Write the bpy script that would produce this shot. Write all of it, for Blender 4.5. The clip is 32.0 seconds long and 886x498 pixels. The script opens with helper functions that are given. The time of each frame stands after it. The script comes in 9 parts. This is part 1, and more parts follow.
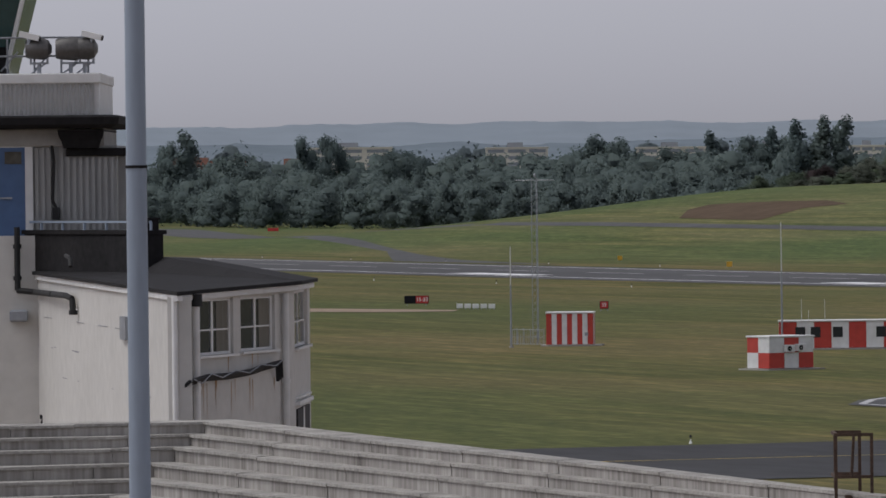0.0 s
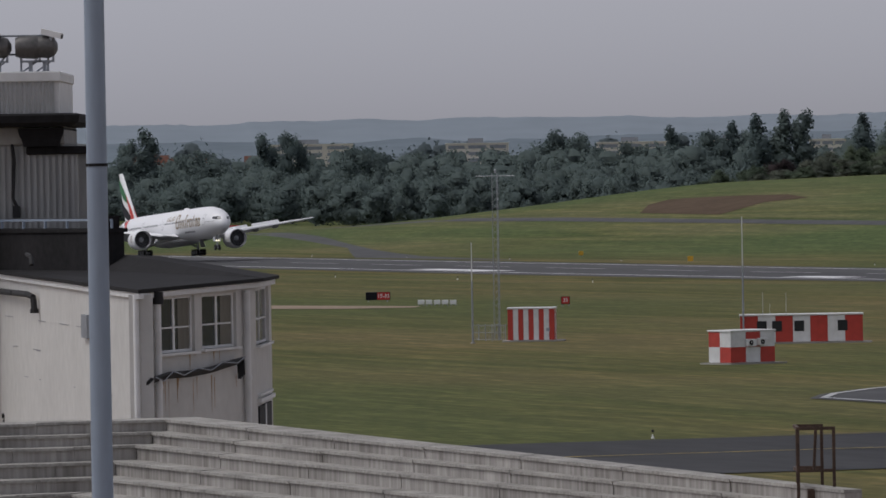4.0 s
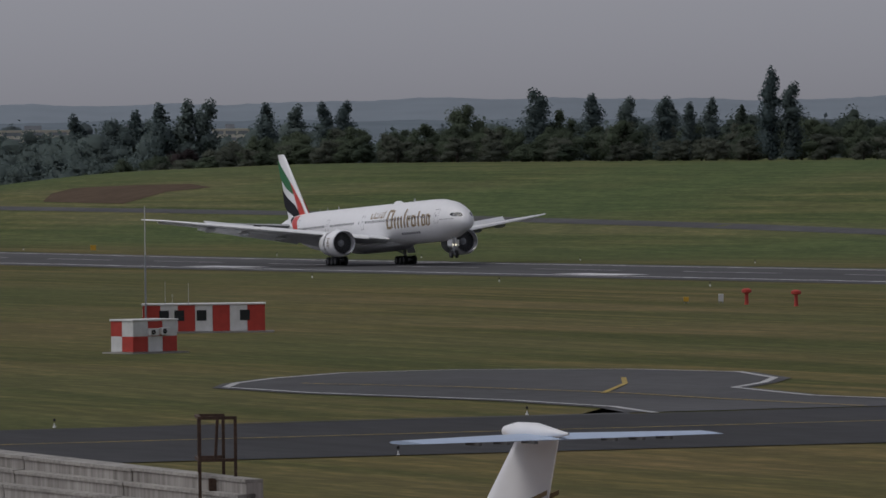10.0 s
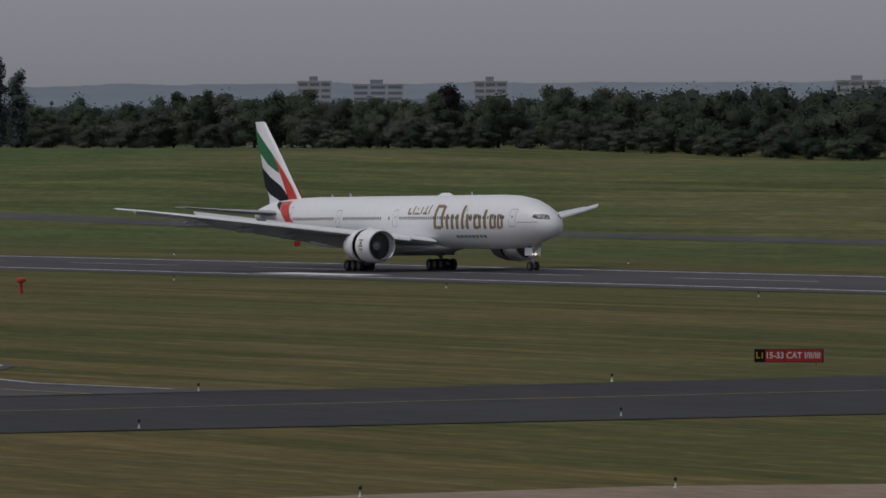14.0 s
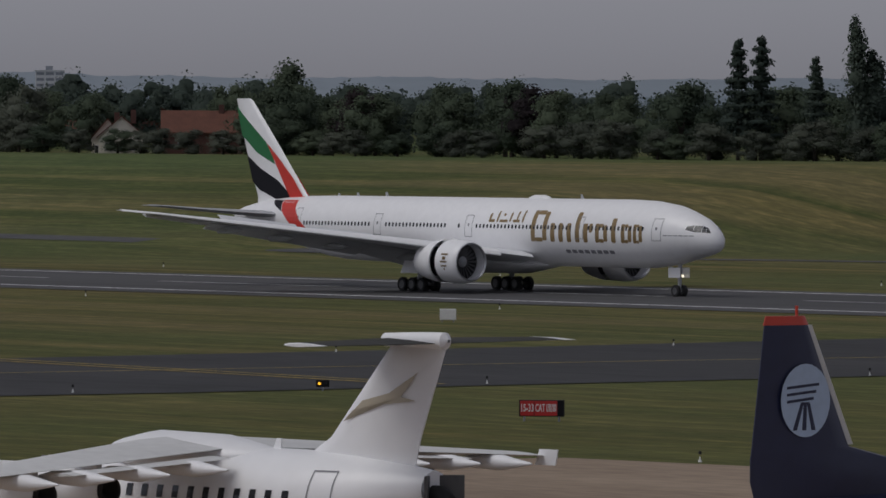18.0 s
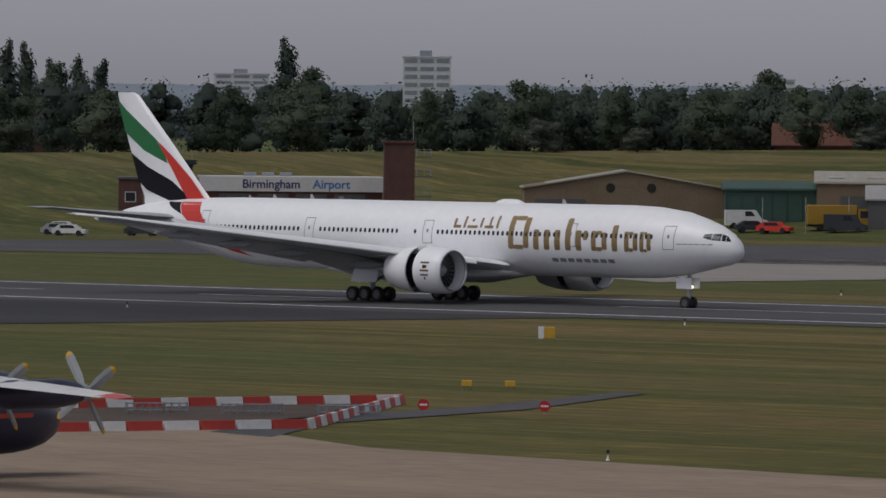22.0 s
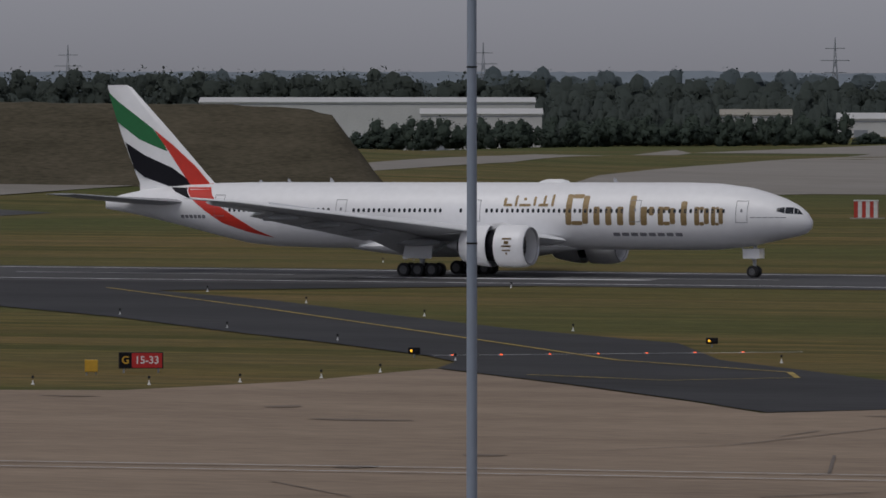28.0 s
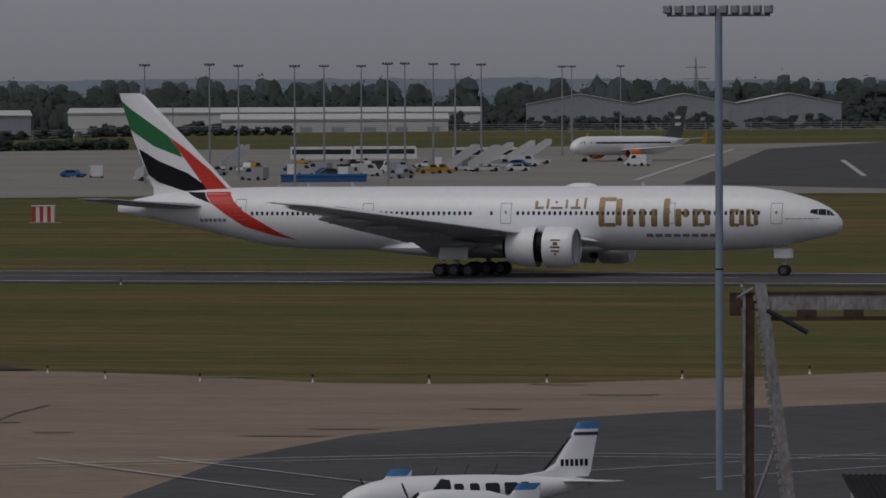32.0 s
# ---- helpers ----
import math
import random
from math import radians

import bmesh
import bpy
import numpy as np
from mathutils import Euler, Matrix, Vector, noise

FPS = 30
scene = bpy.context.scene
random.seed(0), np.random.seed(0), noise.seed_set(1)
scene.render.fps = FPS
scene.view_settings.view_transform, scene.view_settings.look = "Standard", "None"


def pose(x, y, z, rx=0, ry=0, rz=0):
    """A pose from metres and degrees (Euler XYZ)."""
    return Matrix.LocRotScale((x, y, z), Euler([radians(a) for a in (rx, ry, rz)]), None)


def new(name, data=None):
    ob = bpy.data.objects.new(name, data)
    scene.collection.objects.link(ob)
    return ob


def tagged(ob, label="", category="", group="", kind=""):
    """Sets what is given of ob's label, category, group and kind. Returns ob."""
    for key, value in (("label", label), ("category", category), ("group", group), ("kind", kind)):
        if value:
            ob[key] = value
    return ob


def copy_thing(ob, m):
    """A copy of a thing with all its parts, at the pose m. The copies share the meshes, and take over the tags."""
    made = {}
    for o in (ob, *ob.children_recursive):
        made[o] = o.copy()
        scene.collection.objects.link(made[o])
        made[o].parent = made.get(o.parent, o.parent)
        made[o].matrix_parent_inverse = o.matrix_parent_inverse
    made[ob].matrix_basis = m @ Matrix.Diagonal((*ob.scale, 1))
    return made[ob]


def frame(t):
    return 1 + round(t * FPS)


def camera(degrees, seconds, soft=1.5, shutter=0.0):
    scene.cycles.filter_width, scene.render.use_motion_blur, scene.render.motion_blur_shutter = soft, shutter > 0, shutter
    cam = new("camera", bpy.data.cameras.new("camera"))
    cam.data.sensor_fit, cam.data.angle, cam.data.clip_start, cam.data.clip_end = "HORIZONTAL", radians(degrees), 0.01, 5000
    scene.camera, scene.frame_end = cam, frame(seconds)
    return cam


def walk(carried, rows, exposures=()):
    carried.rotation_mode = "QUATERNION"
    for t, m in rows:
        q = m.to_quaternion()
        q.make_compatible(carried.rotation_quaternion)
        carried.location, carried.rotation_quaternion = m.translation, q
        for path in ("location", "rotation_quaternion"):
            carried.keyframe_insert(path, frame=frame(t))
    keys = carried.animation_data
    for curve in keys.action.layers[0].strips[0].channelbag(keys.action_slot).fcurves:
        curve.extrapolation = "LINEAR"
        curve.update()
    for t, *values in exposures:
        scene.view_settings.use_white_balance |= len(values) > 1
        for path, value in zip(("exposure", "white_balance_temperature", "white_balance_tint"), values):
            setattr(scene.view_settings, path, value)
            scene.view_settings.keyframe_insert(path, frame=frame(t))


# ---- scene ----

SPAN = 32.0
cam = camera(6.8163, SPAN, soft=1.6)


def aim(x, y, z, yaw, pitch, roll):
    """A camera pose: yaw and pitch in degrees, roll turns the picture clockwise."""
    return pose(x, y, z, 90 + pitch, 0, yaw) @ pose(0, 0, 0, 0, 0, roll)


# seconds, eye x, y, z, yaw, pitch, roll
PATH = [
    (0.0, 0.00, 0.00, 14.99, 71.2129, -0.5422, -0.666),
    (0.5, 0.00, 0.00, 14.99, 71.0447, -0.5693, -0.843),
    (1.0, 0.00, 0.00, 14.99, 71.0211, -0.6572, -0.892),
    (1.5, 0.00, 0.00, 14.99, 71.0884, -0.6678, -0.931),
    (2.0, 0.00, 0.00, 14.99, 71.0566, -0.6308, -0.912),
    (2.5, 0.00, 0.00, 14.99, 71.1053, -0.5593, -0.995),
    (4.5, 0.00, 0.00, 14.99, 70.8045, -0.5967, -1.012),
    (5.0, 0.00, 0.00, 14.99, 70.6523, -0.6013, -1.068),
    (5.5, 0.00, 0.00, 14.99, 70.4147, -0.5963, -1.180),
    (6.0, 0.00, 0.00, 14.99, 70.1880, -0.7100, -1.079),
    (6.5, 0.00, 0.00, 14.99, 69.9438, -0.7552, -0.925),
    (7.0, 0.00, 0.00, 14.99, 69.6366, -0.6430, -0.881),
    (7.5, 0.00, 0.00, 14.99, 69.2439, -0.6225, -0.822),
    (8.0, 0.00, 0.00, 14.99, 68.7128, -0.5808, -0.773),
    (8.5, 0.00, 0.00, 14.99, 68.2189, -0.5548, -0.708),
    (9.0, 0.00, 0.00, 14.99, 67.7594, -0.5751, -0.829),
    (9.5, 0.00, 0.00, 14.99, 67.0782, -0.6098, -0.758),
    (10.0, 0.00, 0.00, 14.99, 66.3163, -0.7243, -0.645),
    (10.5, 0.00, 0.00, 14.99, 65.7820, -0.8098, -0.695),
    (11.0, 0.00, 0.00, 14.99, 64.9726, -0.9576, -0.637),
    (11.5, 0.00, 0.00, 14.99, 64.2053, -1.1065, -0.669),
    (12.0, 0.00, 0.00, 14.99, 63.3006, -0.9688, -0.937),
    (12.5, 0.00, 0.00, 14.99, 62.5413, -0.9521, -0.755),
    (13.0, 0.00, 0.00, 14.99, 61.7859, -0.8565, -0.627),
    (13.5, 0.00, 0.00, 14.99, 61.1330, -0.8482, -0.404),
    (15.5, 0.00, 0.00, 14.99, 57.3920, -0.9054, 0.007),
    (16.0, 0.27, -0.18, 14.99, 56.4099, -0.9319, 0.048),
    (16.5, 0.66, -0.44, 14.99, 55.4188, -0.8995, 0.104),
    (17.0, 1.47, -1.01, 14.99, 54.2619, -0.8771, 0.152),
    (17.5, 3.00, -2.13, 14.99, 53.4776, -0.8697, 0.127),
    (18.0, 5.59, -4.10, 14.99, 52.3857, -0.9365, 0.234),
    (18.5, 9.55, -7.24, 14.99, 51.0706, -0.9793, 0.420),
    (19.0, 15.19, -11.89, 14.99, 49.9916, -0.7577, 0.650),
    (19.5, 22.35, -18.07, 14.99, 48.6074, -0.7599, 0.681),
    (20.0, 30.83, -25.76, 14.99, 47.2009, -0.7441, 0.866),
    (20.5, 40.55, -34.91, 14.99, 46.3146, -0.9327, 0.342),
    (21.0, 49.75, -44.06, 14.99, 44.2546, -0.8813, 0.575),
    (21.5, 59.37, -54.15, 14.99, 43.0811, -1.0809, 0.495),
    (22.0, 68.42, -64.08, 14.87, 41.8024, -0.9153, 0.508),
    (22.5, 76.79, -73.68, 14.71, 40.4760, -0.8951, 0.309),
    (23.0, 84.25, -82.70, 14.63, 38.8863, -1.0811, -0.216),
    (23.5, 91.60, -92.03, 14.79, 37.7046, -1.0141, 0.129),
    (24.0, 98.85, -101.60, 14.99, 36.6469, -0.9551, -0.253),
    (24.5, 106.07, -111.54, 15.17, 35.5097, -1.1437, -0.040),
    (25.0, 113.66, -122.42, 15.33, 34.4288, -0.8684, 0.181),
    (25.5, 121.16, -133.75, 15.39, 32.7622, -1.0720, 0.261),
    (27.5, 154.06, -190.51, 15.09, 27.7332, -1.0102, -0.088),
    (28.0, 161.14, -204.41, 14.99, 26.3696, -1.0332, -0.016),
    (28.5, 164.89, -212.06, 14.99, 25.1655, -0.9691, -0.215),
    (29.0, 169.60, -222.04, 14.99, 23.9175, -0.9621, -0.334),
    (29.5, 176.27, -237.23, 14.99, 22.9348, -0.8914, -0.544),
    (30.0, 181.23, -249.09, 14.99, 22.3494, -1.0281, -0.613),
    (30.5, 184.21, -256.53, 14.99, 21.3180, -0.8474, -0.636),
    (31.0, 186.39, -262.25, 14.99, 20.4488, -1.1353, -0.222),
    (31.5, 187.92, -266.47, 14.99, 19.3827, -0.9798, -0.460),
    (32.0, 188.70, -268.73, 14.99, 18.6114, -0.9803, -0.235),
]
walk(cam, [(t, aim(*row)) for t, *row in PATH], [(0.0, 0.58), (2.5, 0.48), (4.5, 0.35), (6.0, 0.22), (9.0, 0.0), (13.0, -0.18), (19.0, -0.22), (22.0, 0.04), (25.0, -0.22), (28.0, -0.22), (30.0, -0.4), (32.0, -0.6)])

# ---- light: overcast evening sky ----
SUN_EL, SUN_AZ = 58, 200
world = bpy.data.worlds.new("sky")
scene.world = world
world.use_nodes = True
wn, wl = world.node_tree.nodes, world.node_tree.links
wn.clear()
sky = wn.new("ShaderNodeTexSky")
sky.sky_type = "NISHITA"
sky.sun_disc = False
sky.sun_elevation, sky.sun_rotation = radians(SUN_EL), radians(SUN_AZ)
sky.air_density, sky.dust_density, sky.ozone_density = 1.0, 1.0, 1.0
hsv = wn.new("ShaderNodeHueSaturation")
hsv.inputs["Saturation"].default_value = 0.10
bg = wn.new("ShaderNodeBackground")
bg.inputs["Strength"].default_value = 0.068
wout = wn.new("ShaderNodeOutputWorld")
grey = wn.new("ShaderNodeMix")
grey.data_type, grey.blend_type = "RGBA", "MULTIPLY"
grey.inputs["Factor"].default_value = 1.0
grey.inputs["B"].default_value = (0.97, 0.98, 1.13, 1)
wl.new(sky.outputs[0], hsv.inputs["Color"])
wl.new(hsv.outputs[0], grey.inputs["A"])
wl.new(grey.outputs["Result"], bg.inputs["Color"])
wl.new(bg.outputs[0], wout.inputs["Surface"])
sun = new("sun", bpy.data.lights.new("sun", "SUN"))
sun.data.energy, sun.data.angle, sun.data.color = 1.15, radians(40), (1.0, 0.97, 0.93)
sun.matrix_world = pose(0, 0, 300, 90 - SUN_EL, 0, 180 - SUN_AZ)


# ---- materials ----
def mat(name, color, rough=0.7, metal=0.0, vary=0.12, scale=1.0, bump=0.0, spread=None, spec=0.5, stretch=(1, 1, 1), emit=0.0):
    """A surface with two scales of mottling (metres) and an optional fine relief."""
    m = bpy.data.materials.new(name)
    m.use_nodes = True
    n, l = m.node_tree.nodes, m.node_tree.links
    b = n["Principled BSDF"]
    b.inputs["Roughness"].default_value = rough
    b.inputs["Metallic"].default_value = metal
    b.inputs["Specular IOR Level"].default_value = spec
    if emit:
        b.inputs["Emission Color"].default_value = (*color, 1)
        b.inputs["Emission Strength"].default_value = emit
    tc = n.new("ShaderNodeTexCoord")
    mp = n.new("ShaderNodeMapping")
    mp.inputs["Scale"].default_value = stretch
    l.new(tc.outputs["Object"], mp.inputs["Vector"])
    big, fine = n.new("ShaderNodeTexNoise"), n.new("ShaderNodeTexNoise")
    big.inputs["Scale"].default_value, fine.inputs["Scale"].default_value = 0.35 / scale, 4.0 / scale
    big.inputs["Detail"].default_value, fine.inputs["Detail"].default_value = 4, 5
    l.new(mp.outputs[0], big.inputs["Vector"])
    l.new(mp.outputs[0], fine.inputs["Vector"])
    add = n.new("ShaderNodeMath")
    add.operation = "ADD"
    l.new(big.outputs["Fac"], add.inputs[0])
    l.new(fine.outputs["Fac"], add.inputs[1])
    mr = n.new("ShaderNodeMapRange")
    mr.inputs["From Min"].default_value, mr.inputs["From Max"].default_value = 0.6, 1.4
    l.new(add.outputs[0], mr.inputs["Value"])
    mix = n.new("ShaderNodeMix")
    mix.data_type = "RGBA"
    other = spread or tuple(c * (1 - 2 * vary) for c in color)
    mix.inputs["A"].default_value = (*other, 1)
    mix.inputs["B"].default_value = (*(min(1, c * (1 + vary)) for c in color), 1)
    l.new(mr.outputs[0], mix.inputs["Factor"])
    l.new(mix.outputs["Result"], b.inputs["Base Color"])
    if bump:
        bn = n.new("ShaderNodeBump")
        bn.inputs["Strength"].default_value, bn.inputs["Distance"].default_value = 0.5, bump
        l.new(fine.outputs["Fac"], bn.inputs["Height"])
        l.new(bn.outputs[0], b.inputs["Normal"])
    return m


M = {}


def grass_material():
    m = bpy.data.materials.new("airfield_grass")
    m.use_nodes = True
    n, l = m.node_tree.nodes, m.node_tree.links
    b = n["Principled BSDF"]
    b.inputs["Roughness"].default_value, b.inputs["Specular IOR Level"].default_value = 0.95, 0.08
    tc = n.new("ShaderNodeTexCoord")

    def layer(stretch, scale, detail, turn=0.0):
        mp = n.new("ShaderNodeMapping")
        mp.inputs["Scale"].default_value = stretch
        mp.inputs["Rotation"].default_value = (0, 0, radians(turn))
        t = n.new("ShaderNodeTexNoise")
        t.inputs["Scale"].default_value, t.inputs["Detail"].default_value = scale, detail
        l.new(tc.outputs["Object"], mp.inputs["Vector"])
        l.new(mp.outputs[0], t.inputs["Vector"])
        return t.outputs["Fac"]

    def ramp(v, lo, hi):
        r = n.new("ShaderNodeMapRange")
        r.inputs["From Min"].default_value, r.inputs["From Max"].default_value = lo, hi
        l.new(v, r.inputs["Value"])
        return r.outputs[0]

    def blend(f, a, b2):
        x = n.new("ShaderNodeMix")
        x.data_type = "RGBA"
        for key, v in (("A", a), ("B", b2)):
            if isinstance(v, tuple):
                x.inputs[key].default_value = (*v, 1)
            else:
                l.new(v, x.inputs[key])
        l.new(f, x.inputs["Factor"])
        return x.outputs["Result"]

    stripes = ramp(layer((0.05, 1.0, 1), 0.17, 3, 4), 0.44, 0.57)
    bands = ramp(layer((0.12, 1.0, 1), 0.05, 2, 8), 0.46, 0.60)
    fine = ramp(layer((0.5, 1.4, 1), 1.1, 5), 0.3, 0.7)
    patches = ramp(layer((0.4, 1.0, 1), 0.013, 3), 0.42, 0.62)
    c = blend(stripes, (0.057, 0.066, 0.023), (0.139, 0.108, 0.048))
    c = blend(bands, c, (0.141, 0.108, 0.055))
    c2 = blend(fine, (0.040, 0.043, 0.015), (0.161, 0.131, 0.057))
    half = n.new("ShaderNodeMix")
    half.data_type = "RGBA"
    half.inputs["Factor"].default_value = 0.30
    l.new(c, half.inputs["A"])
    l.new(c2, half.inputs["B"])
    tufts = ramp(layer((0.10, 1.0, 1), 0.42, 4, 3), 0.46, 0.60)
    speck = ramp(layer((0.25, 1.0, 1), 0.9, 4, -5), 0.50, 0.62)
    worn = n.new("ShaderNodeMix")
    worn.data_type, worn.blend_type = "RGBA", "MULTIPLY"
    worn.inputs["Factor"].default_value = 1.0
    g = blend(patches, half.outputs["Result"], blend(fine, (0.059, 0.072, 0.028), (0.095, 0.097, 0.040)))
    l.new(g, worn.inputs["A"])
    l.new(blend(tufts, blend(speck, (0.92, 0.98, 0.92), (1.18, 1.22, 1.12)), blend(speck, (1.18, 1.20, 1.10), (1.60, 1.54, 1.42))), worn.inputs["B"])
    sep = n.new("ShaderNodeSeparateXYZ")
    l.new(tc.outputs["Object"], sep.inputs[0])

    def tint(base, f, colour):
        x = n.new("ShaderNodeMix")
        x.data_type, x.blend_type = "RGBA", "MULTIPLY"
        x.inputs["B"].default_value = (*colour, 1)
        l.new(base, x.inputs["A"])
        l.new(f, x.inputs["Factor"])
        return x.outputs["Result"]

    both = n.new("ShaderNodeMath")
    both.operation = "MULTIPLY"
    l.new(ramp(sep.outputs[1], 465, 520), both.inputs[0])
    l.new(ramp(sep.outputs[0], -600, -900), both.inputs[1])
    # drier toward the apron end, greener and bluer on the bank
    shade = tint(worn.outputs["Result"], ramp(sep.outputs[0], -420, -150), (1.09, 0.98, 0.90))
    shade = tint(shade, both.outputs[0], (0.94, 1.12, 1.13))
    l.new(shade, b.inputs["Base Color"])
    bn = n.new("ShaderNodeBump")
    bn.inputs["Strength"].default_value, bn.inputs["Distance"].default_value = 0.6, 0.12
    l.new(layer((1, 1.6, 1), 2.2, 6), bn.inputs["Height"])
    l.new(bn.outputs[0], b.inputs["Normal"])
    return m


M["grass"] = grass_material()
M["asphalt"] = mat("asphalt", (0.066, 0.065, 0.066), 0.75, vary=0.25, scale=9, bump=0.02, stretch=(0.12, 1, 1), spec=0.3)
M["asphalt_dark"] = mat("dark_asphalt", (0.043, 0.043, 0.045), 0.8, vary=0.25, scale=7, bump=0.02, stretch=(0.3, 1, 1), spec=0.2)
M["asphalt_old"] = mat("asphalt_old", (0.085, 0.085, 0.088), 0.85, vary=0.2, scale=7, bump=0.02, spec=0.2)
M["concrete"] = mat("apron_concrete", (0.28, 0.215, 0.157), 0.85, vary=0.24, scale=3, bump=0.01, spread=(0.185, 0.138, 0.10), spec=0.2, stretch=(0.35, 1, 1))
M["white_line"] = mat("white_road_paint", (0.5, 0.5, 0.5), 0.7, vary=0.2, scale=1.5)
M["bright_line"] = mat("bright_white_road_paint", (0.8, 0.8, 0.8), 0.6, vary=0.1, scale=1.5)
M["yellow_line"] = mat("yellow_road_paint", (0.42, 0.30, 0.06), 0.7, vary=0.25, scale=1.5)
M["white_paint"] = mat("aircraft_white_paint", (0.86, 0.86, 0.87), 0.32, vary=0.03, scale=3)
M["grey_paint"] = mat("aircraft_grey_paint", (0.40, 0.41, 0.43), 0.42, vary=0.06, scale=2)
M["wing_paint"] = mat("pale_grey_wing_paint", (0.70, 0.71, 0.73), 0.4, vary=0.06, scale=2)
M["dark"] = mat("black_rubber", (0.018, 0.018, 0.019), 0.8, vary=0.3)
M["metal"] = mat("bare_metal", (0.48, 0.48, 0.5), 0.35, 0.9, vary=0.08)
M["glass_dark"] = mat("dark_glazing", (0.02, 0.023, 0.028), 0.12, vary=0.05)
M["gold"] = mat("gold_paint", (0.27, 0.185, 0.08), 0.4, 0.2, vary=0.06, scale=2)
M["red"] = mat("red_paint", (0.62, 0.035, 0.02), 0.4, vary=0.06, scale=2)
M["green"] = mat("green_paint", (0.012, 0.15, 0.045), 0.5, vary=0.06, scale=2)
M["black_paint"] = mat("black_paint", (0.010, 0.010, 0.014), 0.5, vary=0.06, scale=2, spec=0.15)
M["line_grey"] = mat("seam_grey", (0.22, 0.22, 0.24), 0.6, vary=0.05)
M["rim_grey"] = mat("wheel_rim", (0.11, 0.11, 0.115), 0.5, 0.3, vary=0.1)
M["lamp"] = mat("landing_light", (1.0, 0.9, 0.7), 0.3, emit=1.4)


# ---- mesh helpers ----
def link(name, verts, faces, material, parent=None, smooth=False, label=""):
    me = bpy.data.meshes.new(name)
    me.from_pydata([tuple(v) for v in verts], [], faces)
    me.update()
    if smooth:
        me.polygons.foreach_set("use_smooth", [True] * len(me.polygons))
        me.set_sharp_from_angle(angle=radians(38))
    me.materials.append(material)
    ob = new(name, me)
    if parent is not None:
        ob.parent = parent
    if label:
        ob["label"] = label
    return ob


def part(name, bm, material, parent=None, label=""):
    me = bpy.data.meshes.new(name)
    bmesh.ops.recalc_face_normals(bm, faces=bm.faces)
    bm.to_mesh(me)
    bm.free()
    me.materials.append(material)
    ob = new(name, me)
    if parent is not None:
        ob.parent = parent
    if label:
        ob["label"] = label
    return ob


class Shape:
    """Collects the solids of one part."""

    def __init__(self):
        self.v, self.f = [], []

    def add(self, verts, faces):
        k = len(self.v)
        self.v += [tuple(v) for v in verts]
        self.f += [tuple(i + k for i in f) for f in faces]
        return self

    def box(self, x0, y0, z0, x1, y1, z1, m=None):
        c = [(x, y, z) for z in (z0, z1) for x, y in ((x0, y0), (x1, y0), (x1, y1), (x0, y1))]
        if m is not None:
            c = [m @ Vector(p) for p in c]
        return self.add(c, [(3, 2, 1, 0), (4, 5, 6, 7), (0, 1, 5, 4), (1, 2, 6, 5), (2, 3, 7, 6), (3, 0, 4, 7)])

    def chamfer_box(self, x0, y0, z0, x1, y1, z1, r=0.02):
        rings = []
        for z, i in ((z0, r), (z0 + r, 0), (z1 - r, 0), (z1, r)):
            rings.append([(x0 + i, y0 + i, z), (x1 - i, y0 + i, z), (x1 - i, y1 - i, z), (x0 + i, y1 - i, z)])
        return self.loft(rings)

    def loft(self, rings, closed=True, caps=True):
        k, n = len(self.v), len(rings[0])
        for r in rings:
            self.v += [tuple(p) for p in r]
        for i in range(len(rings) - 1):
            for j in range(n if closed else n - 1):
                a, b = k + i * n + j, k + i * n + (j + 1) % n
                self.f.append((a, b, b + n, a + n))
        if caps and closed:
            self.f.append(tuple(reversed(range(k, k + n))))
            self.f.append(tuple(range(k + (len(rings) - 1) * n, k + len(rings) * n)))
        return self

    def tube(self, p, q, r, r2=None, n=8):
        p, q = Vector(p), Vector(q)
        r2 = r if r2 is None else r2
        w = (q - p).normalized()
        u = w.orthogonal().normalized()
        t = w.cross(u)
        ring = lambda c, s: [c + (u * math.cos(a) + t * math.sin(a)) * s for a in (2 * math.pi * i / n for i in range(n))]
        return self.loft([ring(p, r), ring(q, r2)])

    def spin(self, profile, origin, axis="x", n=24, closed_ends=False):
        """Turns (along, radius) pairs round an axis through origin."""
        o = Vector(origin)
        rings = []
        for s, r in profile:
            ring = []
            for i in range(n):
                a = 2 * math.pi * i / n
                c, d = r * math.cos(a), r * math.sin(a)
                ring.append(o + Vector({"x": (s, c, d), "y": (c, s, d), "z": (c, d, s)}[axis]))
            rings.append(ring)
        return self.loft(rings, caps=closed_ends)

    def prism(self, outline, z0, z1, m=None):
        """An outline of (x, y) between two heights."""
        n = len(outline)
        c = [(x, y, z) for z in (z0, z1) for x, y in outline]
        if m is not None:
            c = [m @ Vector(p) for p in c]
        return self.add(c, [tuple(reversed(range(n))), tuple(range(n, 2 * n))] + [(i, (i + 1) % n, n + (i + 1) % n, n + i) for i in range(n)])

    def put(self, name, material, parent=None, smooth=False, label=""):
        return link(name, self.v, self.f, material, parent, smooth, label)


def empty(name, m=None):
    ob = new(name)
    if m is not None:
        ob.matrix_world = m
    return ob


# ---- ground ----
def ease(s):
    s = min(1.0, max(0.0, s))
    return s * s * (3 - 2 * s)


